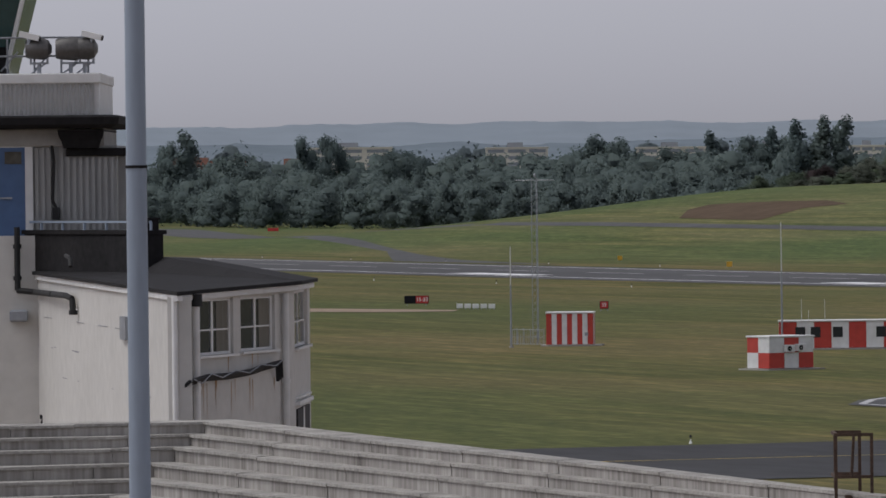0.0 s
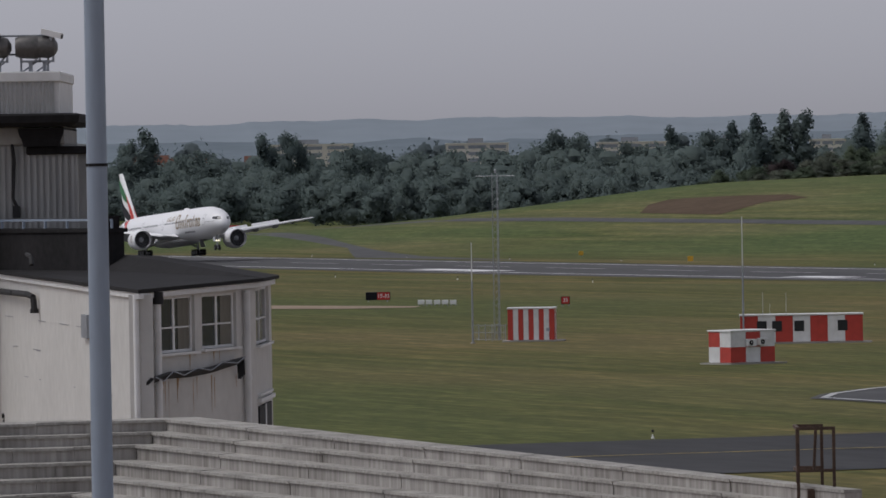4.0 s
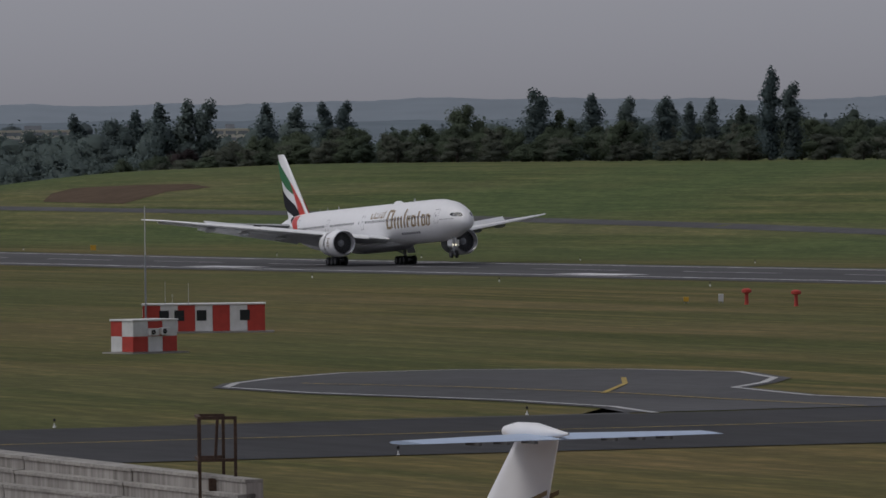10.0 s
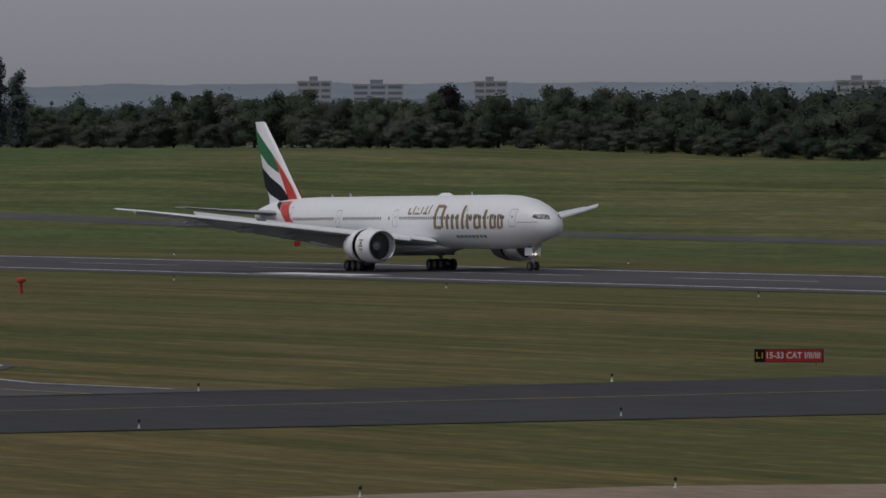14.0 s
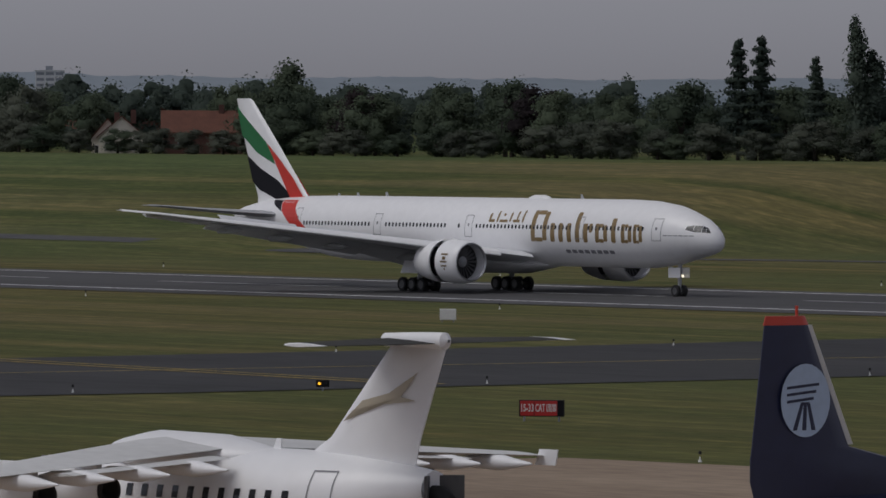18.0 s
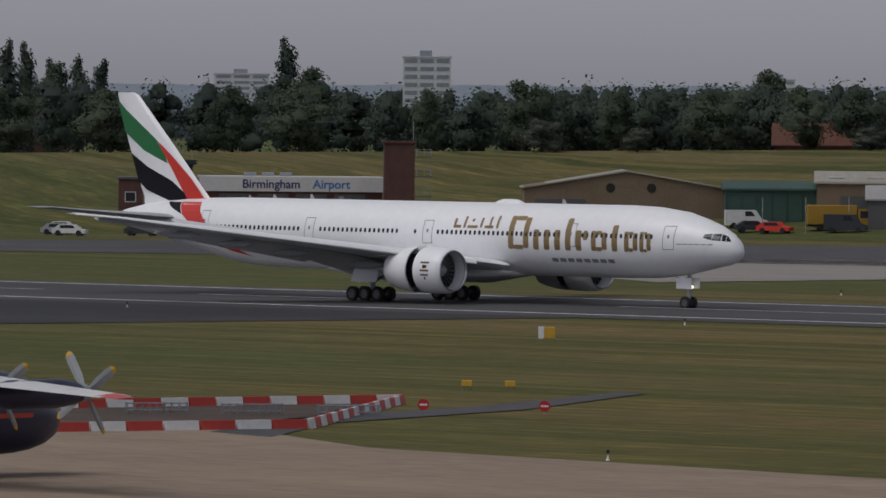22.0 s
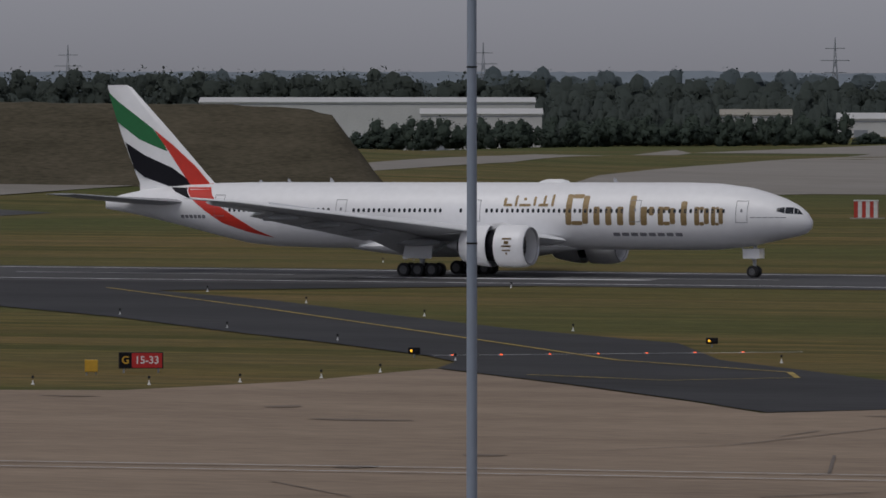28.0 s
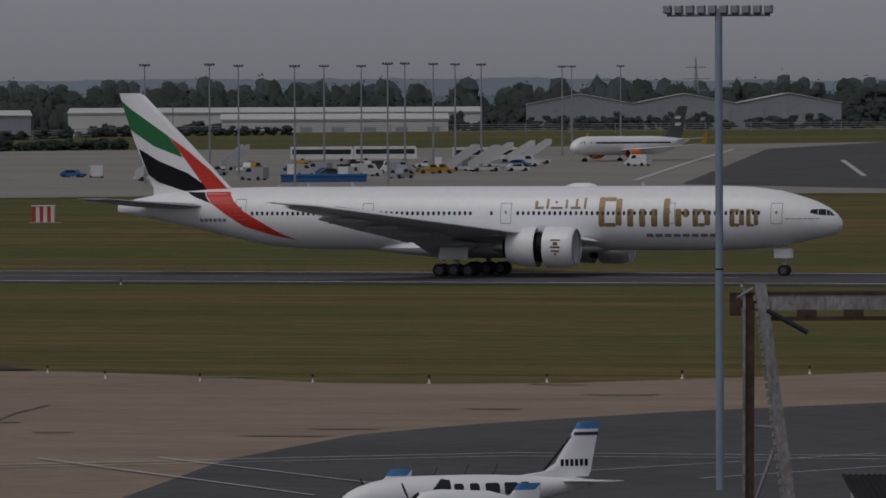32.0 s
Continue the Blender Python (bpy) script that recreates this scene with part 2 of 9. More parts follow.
CREST = [(-2600, 0), (-1960, 0), (-1880, 0.1), (-1802, 0.6), (-1743, 2.2), (-1664, 7.2), (-1580, 12.4), (-1500, 13.4), (-1100, 13.0), (-1000, 11.0), (-760, 10.6), (-640, 10.5), (-580, 10.2), (-540, 9.6), (-500, 8.2), (-460, 6.2), (-420, 4.2), (-380, 2.5), (-320, 0.9), (-260, 0), (5000, 0)]


def lerp(table, x):
    for (a, p), (b, q) in zip(table, table[1:]):
        if x <= b:
            return p + (q - p) * max(0.0, (x - a) / (b - a))
    return table[-1][1]


# the runway drops a little toward its far threshold
DIP = [(-6000, -1.3), (-1120, -1.3), (-1000, -1.14), (-800, -0.66), (-600, -0.3), (-440, 0), (6000, 0)]
DIP_WIDTH = [(340, 0), (375, 1), (480, 1), (534, 0)]


def runway_y(x):
    """The runway's centre line runs one degree off the x axis."""
    return 409 - 0.018 * x


def ground_z(x, y):
    start = 490 + 150 * ease((x + 720) / 120)
    z = lerp(CREST, x) * ease((y - start) / 140) * (1 - 0.6 * ease((y - 1000) / 900)) * (1 - ease((y - 880) / 300) * ease((x + 1000) / 250))
    right = ease((x + 780) / 250)
    z += right * 0.010 * min(1250.0, max(0.0, y - 500))
    z += ease((y - 1900) / 2600) * 30 * (0.35 + 0.65 * right)
    return z + lerp(DIP, x) * lerp(DIP_WIDTH, max(340, y))


def sheet(name, xs, ys, lift, material, parent=None):
    v = [(x, y, ground_z(x, y) + lift) for y in ys for x in xs]
    n = len(xs)
    f = [(j * n + i, j * n + i + 1, j * n + n + i + 1, j * n + n + i) for j in range(len(ys) - 1) for i in range(n - 1)]
    return link(name, v, f, material, parent, True)


def steps(*spans):
    out = []
    for a, b, s in spans:
        k = max(1, round((b - a) / s))
        out += [a + (b - a) * i / k for i in range(k)]
    return out + [spans[-1][1]]


gx = steps((-6000, -2600, 200), (-2600, 400, 20), (400, 1500, 60), (1500, 6000, 300))
gy = steps((-1500, -300, 100), (-300, 100, 40), (100, 340, 6), (340, 480, 35), (480, 660, 9), (660, 1000, 40), (1000, 2000, 60), (2000, 6000, 250))
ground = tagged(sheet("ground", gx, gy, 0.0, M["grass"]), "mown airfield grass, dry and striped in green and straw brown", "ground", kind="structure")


def pave(name, outline, lift, material, label, step=8.0, category="road"):
    """A paved area that follows the ground; outline in x, y."""
    bm = bmesh.new()
    bm.faces.new([bm.verts.new((x, y, 0)) for x, y in outline])
    xs, ys = [p[0] for p in outline], [p[1] for p in outline]
    for axis, lo, hi, st in ((0, min(xs), max(xs), step * 3), (1, min(ys), max(ys), step)):
        k = int((hi - lo) / st)
        for i in range(1, k + 1):
            c, nrm = [0, 0, 0], [0, 0, 0]
            c[axis], nrm[axis] = lo + i * (hi - lo) / (k + 1), 1
            bmesh.ops.bisect_plane(bm, geom=bm.verts[:] + bm.edges[:] + bm.faces[:], plane_co=c, plane_no=nrm)
    for v in bm.verts:
        v.co.z = ground_z(v.co.x, v.co.y) + lift
    for f in bm.faces:
        f.normal_update()
        if f.normal.z < 0:
            f.normal_flip()
    me = bpy.data.meshes.new(name)
    bm.to_mesh(me)
    bm.free()
    me.materials.append(material)
    return tagged(new(name, me), label, category, kind="structure")


def stripe(name, points, width, lift, material, label, parent=None):
    """A painted line along points."""
    v, f = [], []
    dense = []
    for (x0, y0), (x1, y1) in zip(points, points[1:]):
        k = max(1, int(math.hypot(x1 - x0, y1 - y0) / 6))
        dense += [(x0 + (x1 - x0) * i / k, y0 + (y1 - y0) * i / k) for i in range(k)]
    dense.append(points[-1])
    for i, (x, y) in enumerate(dense):
        a, b = dense[max(0, i - 1)], dense[min(len(dense) - 1, i + 1)]
        d = math.hypot(b[0] - a[0], b[1] - a[1]) or 1
        nx, ny = -(b[1] - a[1]) / d * width / 2, (b[0] - a[0]) / d * width / 2
        v += [(x + nx, y + ny, ground_z(x + nx, y + ny) + lift), (x - nx, y - ny, ground_z(x - nx, y - ny) + lift)]
        if i:
            f.append((2 * i - 2, 2 * i - 1, 2 * i + 1, 2 * i))
    ob = link(name, v, f, material, parent)
    return ob if parent else tagged(ob, label, "road marking", kind="structure")


rx = steps((-3200, 1400, 40))
rv = [(x, runway_y(x) + d, ground_z(x, runway_y(x) + d) + 0.05) for d in (-30, 0, 26) for x in rx]
rn = len(rx)
runway = tagged(link("runway", rv, [(j * rn + i, j * rn + i + 1, j * rn + rn + i + 1, j * rn + rn + i) for j in range(2) for i in range(rn - 1)], M["asphalt"], None, True), "grey grooved asphalt runway with white edge lines", "runway", kind="structure")
for d in (-22.5, 20):
    stripe("runway_edge_line", [(-3200, runway_y(-3200) + d), (1400, runway_y(1400) + d)], 1.0, 0.08, M["bright_line"], "white painted runway edge line")
x = -2990.0
while x < 1300:
    stripe("runway_centre_dash", [(x, runway_y(x)), (x + 30, runway_y(x + 30))], 0.9, 0.08, M["white_line"], "white painted runway centre line dash")
    x += 50


# ---- the landing airliner ----
# forward x, port y, up z; the origin lies on the ground between the main legs, 37.1 m behind the nose
NOSE = 37.1
HULL = [(0.0, 4.92, 0.04, 0.04), (0.15, 4.95, 0.5, 0.5), (0.6, 5.05, 0.98, 0.98), (1.4, 5.22, 1.42, 1.42), (2.6, 5.40, 1.87, 1.82), (4.2, 5.5, 2.3, 2.25), (6.0, 5.55, 2.72, 2.68),
        (9.0, 5.58, 3.0, 3.02), (12.0, 5.6, 3.1, 3.1), (46.0, 5.6, 3.1, 3.1), (51.0, 5.62, 3.1, 3.07), (55.0, 5.68, 3.02, 3.02), (58.0, 5.82, 2.84, 2.86), (61.0, 6.1, 2.52, 2.52), (64.0, 6.4, 2.12, 2.12),
        (67.0, 6.62, 1.7, 1.68), (69.5, 6.72, 1.28, 1.24), (71.8, 6.7, 0.75, 0.82), (73.3, 6.6, 0.3, 0.5), (73.6, 6.58, 0.16, 0.4)]


def hull_at(s):
    for a, b in zip(HULL, HULL[1:]):
        if s <= b[0]:
            k = (s - a[0]) / (b[0] - a[0])
            return [p + (q - p) * k for p, q in zip(a[1:], b[1:])]
    return HULL[-1][1:]


def skin(s, z, side, off=0.012):
    """A point on the hull, s behind the nose, at height z; side +1 port, -1 starboard."""
    zc, ry, rz = hull_at(s)
    k = min(0.999, max(-0.999, (z - zc) / rz))
    y = ry * math.sqrt(1 - k * k)
    return (NOSE - s, side * (y + off), z + off * k)


def decal(shape, outline, side, off=0.012, cut=0.5):
    """A painted patch on the hull; outline of (behind nose, height)."""
    bm = bmesh.new()
    bm.faces.new([bm.verts.new((s, z, 0)) for s, z in outline])
    for axis in (0, 1):
        lo, hi = min(p[axis] for p in outline), max(p[axis] for p in outline)
        k = int((hi - lo) / cut)
        for i in range(1, k + 1):
            c, nrm = [0, 0, 0], [0, 0, 0]
            c[axis], nrm[axis] = lo + i * (hi - lo) / (k + 1), 1
            bmesh.ops.bisect_plane(bm, geom=bm.verts[:] + bm.edges[:] + bm.faces[:], plane_co=c, plane_no=nrm)
    bm.verts.index_update()
    shape.add([skin(v.co.x, v.co.y, side, off) for v in bm.verts], [tuple(v.index for v in (f.verts if side > 0 else reversed(f.verts))) for f in bm.faces])
    bm.free()


def rect(s0, z0, s1, z1, r=0.0):
    if not r:
        return [(s0, z0), (s1, z0), (s1, z1), (s0, z1)]
    return [(s0 + r, z0), (s1 - r, z0), (s1, z0 + r), (s1, z1 - r), (s1 - r, z1), (s0 + r, z1), (s0, z1 - r), (s0, z0 + r)]


def aerofoil(le, te, y, z, thick, axis="y", twist=0.0):
    """A wing section of 12 points from le back to te (metres behind the nose)."""
    pts = [(0, 0), (0.03, 0.35), (0.12, 0.75), (0.35, 1.0), (0.65, 0.7), (1, 0.04), (1, -0.04), (0.65, -0.45), (0.35, -0.75), (0.12, -0.6), (0.03, -0.3)]
    out = []
    for a, h in pts:
        s = le + (te - le) * a
        d = h * thick / 2
        if axis == "y":
            out.append((NOSE - s, y, z + d - twist * a * (te - le)))
        else:
            out.append((NOSE - s, y + d, z))
    return out


def airliner():
    root = tagged(empty("airliner"), "long white twin-engined airliner with red, green and black striped tail", "airliner")
    hull = Shape()
    n = 36
    hull.loft([[(NOSE - s, ry * math.cos(2 * math.pi * i / n), zc + rz * math.sin(2 * math.pi * i / n)) for i in range(n)] for s, zc, ry, rz in HULL])
    hull.put("fuselage", M["white_paint"], root, True)
    belly = Shape()
    sec = [(23.0, 0.6, 0.25), (25.5, 2.2, 0.55), (28.5, 3.3, 1.0), (40.0, 3.35, 1.05), (43.5, 2.5, 0.7), (47.0, 0.7, 0.3)]
    belly.loft([[(NOSE - s, w * math.cos(2 * math.pi * i / 20), 2.75 + h * math.sin(2 * math.pi * i / 20)) for i in range(20)] for s, w, h in sec])
    belly.put("belly_fairing", M["white_paint"], root, True)
    for side in (1, -1):
        # wing
        w = Shape()
        secs = [(23.6, 37.6, 2.6, 3.35, 1.4), (25.6, 37.9, 5.2, 3.75, 1.15), (29.3, 38.6, 10.4, 4.5, 0.85), (34.0, 41.2, 17.0, 5.4, 0.62), (39.2, 44.0, 24.4, 6.4, 0.42), (43.4, 46.0, 30.2, 7.2, 0.26), (46.6, 47.6, 32.4, 7.5, 0.08)]
        w.loft([aerofoil(le, te, side * y, z, t) for le, te, y, z, t in secs])
        wing = w.put("wing", M["wing_paint"], root, True, "grey metal wing with white leading edge")
        lead, slat_rings = Shape(), []
        for le, te, y, z, t in secs[1:]:
            k = max(0.3, min(1.0, (te - le) / 9))
            lead_ring = [(0.45, -0.3), (0.5, -0.2), (0.3, 0.1), (-0.2, 0.3), (-0.9, 0.38), (-0.9, 0.1), (0.2, -0.26)]
            slat_rings.append([(NOSE - le + k * u, side * y, z + k * v) for u, v in lead_ring])
        lead.loft(slat_rings)
        lead.put("slat", M["white_paint"], wing, True)
        # flaps and spoilers hang lowered behind the rear edge
        for a, b, drop, k in ((0, 2, 0.72, 0.20), (2, 3, 0.85, 0.22), (3, 4, 0.8, 0.24), (4, 5, 0.3, 0.2)):
            fl = Shape()
            ends = []
            for le, te, y, z, t in (secs[a], secs[b]):
                c = (te - le) * k
                y = y + (0.9 if (le, te) == (secs[0][0], secs[0][1]) else 0)
                ends.append([(NOSE - te + 0.55 * c, side * y, z - 0.10), (NOSE - te + 0.2 * c, side * y, z + 0.12), (NOSE - te - 0.85 * c, side * y, z - drop * c * 0.62 + 0.05), (NOSE - te - 0.9 * c, side * y, z - drop * c * 0.66), (NOSE - te + 0.3 * c, side * y, z - 0.35)])
            fl.loft(ends)
            fl.put("flap", M["wing_paint"], wing)
        for a, b, c in ((1, 2, 0.12), (2, 3, 0.1), (3, 4, 0.06)):
            sp = Shape()
            ends = []
            for k in (c, 1 - c):
                le, te, y, z, t = [p + (q - p) * k for p, q in zip(secs[a], secs[b])]
                h = te - (te - le) * 0.28
                ends.append([(NOSE - h, side * y, z + 0.22), (NOSE - h - 0.9, side * y, z + 0.78), (NOSE - h - 0.95, side * y, z + 0.72), (NOSE - h - 0.1, side * y, z + 0.14)])
            sp.loft(ends)
            sp.put("spoiler", M["wing_paint"], wing, False, "raised spoiler panel")
        for s, y, z, ln in ((37.2, 6.6, 3.2, 5.2), (39.6, 13.6, 4.2, 4.6), (41.4, 18.6, 4.95, 4.0), (43.2, 23.2, 5.7, 3.2)):
            c = Shape()
            c.spin([(2.6, 0.05), (1.8, 0.26), (0.4, 0.36), (-1.0, 0.34), (-ln + 2.2, 0.05)], (NOSE - s, side * y, z), "x", 10)
            c.put("flap_track_fairing", M["grey_paint"], wing, True)
        # engine
        ey, ez, ex = side * 9.7, 2.95, NOSE - 23.8
        e = Shape()
        e.spin([(-2.95, 1.93), (-1.6, 1.98), (-0.6, 1.93), (-0.12, 1.8), (0.0, 1.68), (-0.1, 1.58), (-0.7, 1.62), (-1.5, 1.66)], (ex, ey, ez), "x", 40)
        nac = e.put("engine", M["white_paint"], root, True, "big white turbofan engine under the wing")
        e = Shape()
        e.spin([(0.02, 1.76), (0.06, 1.68), (-0.08, 1.575), (-0.3, 1.6)], (ex, ey, ez), "x", 40)
        e.put("intake_lip", M["metal"], nac, True)
        e = Shape()
        e.spin([(-1.3, 1.64), (-1.32, 0.5)], (ex, ey, ez), "x", 40)
        e.put("fan", M["dark"], nac, True)
        for i in range(22):
            a = 2 * math.pi * i / 22
            bl = Shape()
            p = Vector((ex - 1.22, ey, ez))
            u, t = Vector((0, math.cos(a), math.sin(a))), Vector((0, -math.sin(a), math.cos(a)))
            q = [p + u * 0.5 - t * 0.05, p + u * 1.6 - t * 0.14 + Vector((0.05, 0, 0)), p + u * 1.6 + t * 0.1 - Vector((0.08, 0, 0)), p + u * 0.5 + t * 0.07 - Vector((0.06, 0, 0))]
            bl.add(q + [v - Vector((0.03, 0, 0)) for v in q], [(0, 1, 2, 3), (7, 6, 5, 4), (0, 4, 5, 1), (1, 5, 6, 2), (2, 6, 7, 3), (3, 7, 4, 0)])
            bl.put("fan_blade", M["rim_grey"], nac)
        e = Shape()
        e.spin([(-0.75, 0.02), (-0.9, 0.2), (-1.25, 0.48), (-1.35, 0.52)], (ex, ey, ez), "x", 20)
        e.put("spinner", M["grey_paint"], nac, True)
        e = Shape()
        e.spin([(-1.4, 1.66), (-3.0, 1.45), (-5.2, 1.35), (-6.2, 1.1), (-7.2, 0.75)], (ex, ey, ez), "x", 30)
        e.put("core_duct", M["black_paint"], nac, True)
        e = Shape()
        e.spin([(-5.6, 0.95), (-7.0, 0.8), (-8.2, 0.35), (-8.6, 0.05)], (ex, ey, ez), "x", 20)
        e.put("exhaust_cone", M["metal"], nac, True)
        sl = Shape()
        sl.spin([(0.0, 1.93), (-1.0, 1.86), (-2.3, 1.62), (-2.9, 1.45), (-2.86, 1.36), (-1.0, 1.72), (0.0, 1.8)], (0, 0, 0), "x", 40)
        sleeve = sl.put("reverser_sleeve", M["white_paint"], nac, True, "white rear cowl that slides back to reverse thrust")
        sleeve.location = (ex - 2.95, ey, ez)
        SLEEVES.append((sleeve, ex - 2.95, ey, ez))
        em = Shape()
        for a, b, c, d in ((-1.5, -0.55, 0.62, 0.78), (-1.5, -0.55, -0.05, 0.10), (-1.25, -0.8, 0.2, 0.5), (-1.45, -0.6, -0.42, -0.28), (-1.12, -0.94, -0.75, -0.55)):
            pts = []
            for u, v in ((a, c), (b, c), (b, d), (a, d)):
                an = v / 1.95
                r = 1.99
                pts.append((ex + u - 0.55, ey + side * r * math.cos(an), ez + r * math.sin(an)))
            em.add(pts, [(0, 1, 2, 3), (3, 2, 1, 0)])
        em.put("cowl_emblem", M["gold"], nac, False, "gold emblem as plain bars")
        py = Shape()
        py.loft([[(ex - 1.4, ey - 0.22, ez + 1.85), (ex - 1.4, ey + 0.22, ez + 1.85), (ex - 3.0, ey + 0.25, ez + 2.15), (ex - 3.0, ey - 0.25, ez + 2.15)],
                 [(ex - 3.2, ey - 0.25, ez + 1.6), (ex - 3.2, ey + 0.25, ez + 1.6), (ex - 8.5, ey + 0.25, ez + 1.5), (ex - 8.5, ey - 0.25, ez + 1.5)][::1]])
        py.add([(ex - 1.2, ey - 0.2, ez + 1.9), (ex - 1.2, ey + 0.2, ez + 1.9), (ex - 9.5, ey + 0.2, ez + 1.0), (ex - 9.5, ey - 0.2, ez + 1.0), (ex - 4.6, ey - 0.2, ez + 1.75 - 0.45), (ex - 4.6, ey + 0.2, ez + 1.3)], [(0, 1, 2, 3), (0, 4, 5, 1), (4, 3, 2, 5), (0, 3, 4), (1, 5, 2)])
        py.put("engine_pylon", M["white_paint"], root)
        # tailplane
        tp = Shape()
        tp.loft([aerofoil(le, te, side * y, z, t) for le, te, y, z, t in ((63.6, 71.2, 1.2, 6.75, 0.8), (67.6, 72.9, 6.5, 7.2, 0.42), (71.0, 74.2, 10.8, 7.65, 0.18))])
        tp.put("tailplane", M["grey_paint"], root, True)
        # main leg
        leg = Shape()
        gy = side * 5.49
        leg.tube((0, gy, 0.75), (0.1, gy * 0.93, 3.4), 0.24, 0.3, 12).tube((-1.4, gy, 0.72), (1.5, gy, 0.72), 0.17, n=10)
        leg.tube((0, gy, 1.6), (1.9, gy * 0.75, 3.0), 0.1).tube((0, gy, 1.4), (-1.8, gy * 0.75, 3.1), 0.1).tube((0, gy, 1.5), (0, gy * 0.45, 2.8), 0.12)
        main = leg.put("main_leg", M["grey_paint"], root, True)
        for ax in (-1.46, 0, 1.46):
            for dy in (-0.72, 0.72):
                t = Shape()
                t.spin([(-0.25, 0.4), (-0.25, 0.58), (-0.18, 0.65), (0.18, 0.65), (0.25, 0.58), (0.25, 0.4)], (ax, gy + dy, 0.66), "y", 24)
                t.put("tyre", M["dark"], main, True)
                t = Shape()
                t.spin([(-0.2, 0.02), (-0.22, 0.4), (0.22, 0.4), (0.2, 0.02)], (ax, gy + dy, 0.66), "y", 16)
                t.put("rim", M["rim_grey"], main, True)
            a = Shape()
            a.tube((ax, gy - 0.8, 0.66), (ax, gy + 0.8, 0.66), 0.12, n=8).put("axle", M["metal"], main, True)
        d = Shape()
        d.add([(1.5, gy + side * 0.95, 1.7), (-1.5, gy + side * 0.95, 1.7), (-1.4, gy + side * 0.45, 3.3), (1.4, gy + side * 0.45, 3.3), (1.5, gy + side * 1.0, 1.7), (-1.5, gy + side * 1.0, 1.7), (-1.4, gy + side * 0.5, 3.3), (1.4, gy + side * 0.5, 3.3)], [(0, 1, 2, 3), (7, 6, 5, 4), (0, 4, 5, 1), (2, 6, 7, 3), (1, 5, 6, 2), (0, 3, 7, 4)])
        d.put("gear_door", M["white_paint"], main)
        # cabin windows, doors, markings
        doors = (5.9, 16.4, 32.8, 46.8, 60.0)
        s = 7.6
        while s < 58.9:
            if all(abs(s - dd) > 1.1 for dd in doors) and not 34.6 < s < 36.0:
                wn1 = Shape()
                decal(wn1, rect(s - 0.13, 5.92, s + 0.13, 6.3, 0.07), side, 0.014, 0.6)
                wn1.put("cabin_window", M["glass_dark"], root)
            s += 0.533
        for dd in doors:
            do = Shape()
            zc = hull_at(dd)[0]
            z0, z1 = zc - 0.5, zc + 1.5
            for o in (rect(dd - 0.55, z0, dd - 0.5, z1), rect(dd + 0.5, z0, dd + 0.55, z1), rect(dd - 0.5, z0, dd + 0.5, z0 + 0.05), rect(dd - 0.5, z1 - 0.05, dd + 0.5, z1), rect(dd - 0.1, z0 + 0.95, dd + 0.1, z0 + 1.25, 0.05)):
                decal(do, o, side, 0.013)
            do.put("cabin_door", M["line_grey"], root)
        # the operator's title as plain gold bars and hollow blocks of the same size and rhythm
        def frame_bars(a, w, z0, z1, t):
            """The four bars of a hollow block that starts a metres behind the nose."""
            return [(a - t, a, z0, z1), (a - w, a - w + t, z0 + 0.12, z1 - 0.12), (a - w + t, a - t, z1 - t * 0.62, z1), (a - w + t, a - t, z0, z0 + t * 0.62)]

        title = [frame_bars(23.47, 2.3, 4.8, 7.62, 0.6)] + [[(a, a + 0.62, 4.8, z)] for a, z in ((20.0, 6.5), (18.8, 6.5), (17.6, 6.5), (16.4, 7.5), (15.2, 6.5))] + [[(14.5, 15.0, 5.7, 6.5)]]
        title += [frame_bars(14.1, 1.75, 4.8, 6.5, 0.55), [(11.2, 11.8, 4.8, 7.0)], frame_bars(10.45, 1.45, 4.8, 6.5, 0.5), frame_bars(8.8, 1.15, 4.8, 6.5, 0.42)]
        for block in title:
            go = Shape()
            for a, b, z0, z1 in block:
                if side > 0:
                    a, b = 31.1 - b, 31.1 - a
                decal(go, rect(a, z0, b, z1, min(0.1, (z1 - z0) / 4)), side)
            go.put("gold_title_block", M["gold"], root, False, "plain gold block")
        bars = [(24.75, 25.0, 6.5, 7.6), (25.3, 26.3, 6.5, 6.75), (25.6, 25.85, 6.75, 7.5), (26.6, 26.85, 6.55, 7.4), (27.1, 28.3, 6.5, 6.73), (27.6, 27.9, 7.05, 7.3), (28.5, 28.75, 6.5, 7.5), (29.0, 29.9, 6.5, 6.75), (29.6, 29.9, 6.75, 7.3)]
        bars += [(11.8 + 0.9 * i, 12.5 + 0.9 * i, 3.8, 4.12) for i in range(8)] + [(1.9 + 0.55 * i, 2.35 + 0.55 * i, 5.5, 5.58) for i in range(6)] + [(61.6 + 0.5 * i, 61.98 + 0.5 * i, 5.3, 5.62) for i in range(6)]
        for a, b, z0, z1 in bars:
            sm = Shape()
            decal(sm, rect(a, z0, b, z1, min(0.06, (z1 - z0) / 3)), side)
            sm.put("writing_bar", M["gold" if 24 < a < 40 else "line_grey"], root)
        rd = Shape()
        top = lambda q: hull_at(q)[0] + hull_at(q)[2] * 0.985
        decal(rd, [(61.7, top(61.7)), (60.9, 7.4), (59.7, 6.3), (57.9, 5.3), (56.1, 4.25), (54.3, 3.5), (56.8, 3.98), (59.7, 4.85), (61.5, 5.95), (63.2, 7.1), (63.9, 7.9), (64.1, top(64.1))], side, 0.013, 0.4)
        rd.put("red_swoosh", M["red"], root)
        bk = Shape()
        decal(bk, [(63.3, 7.1), (64.0, 7.9), (64.2, top(64.2)), (66.3, top(66.3)), (65.2, 7.75)], side, 0.014, 0.4)
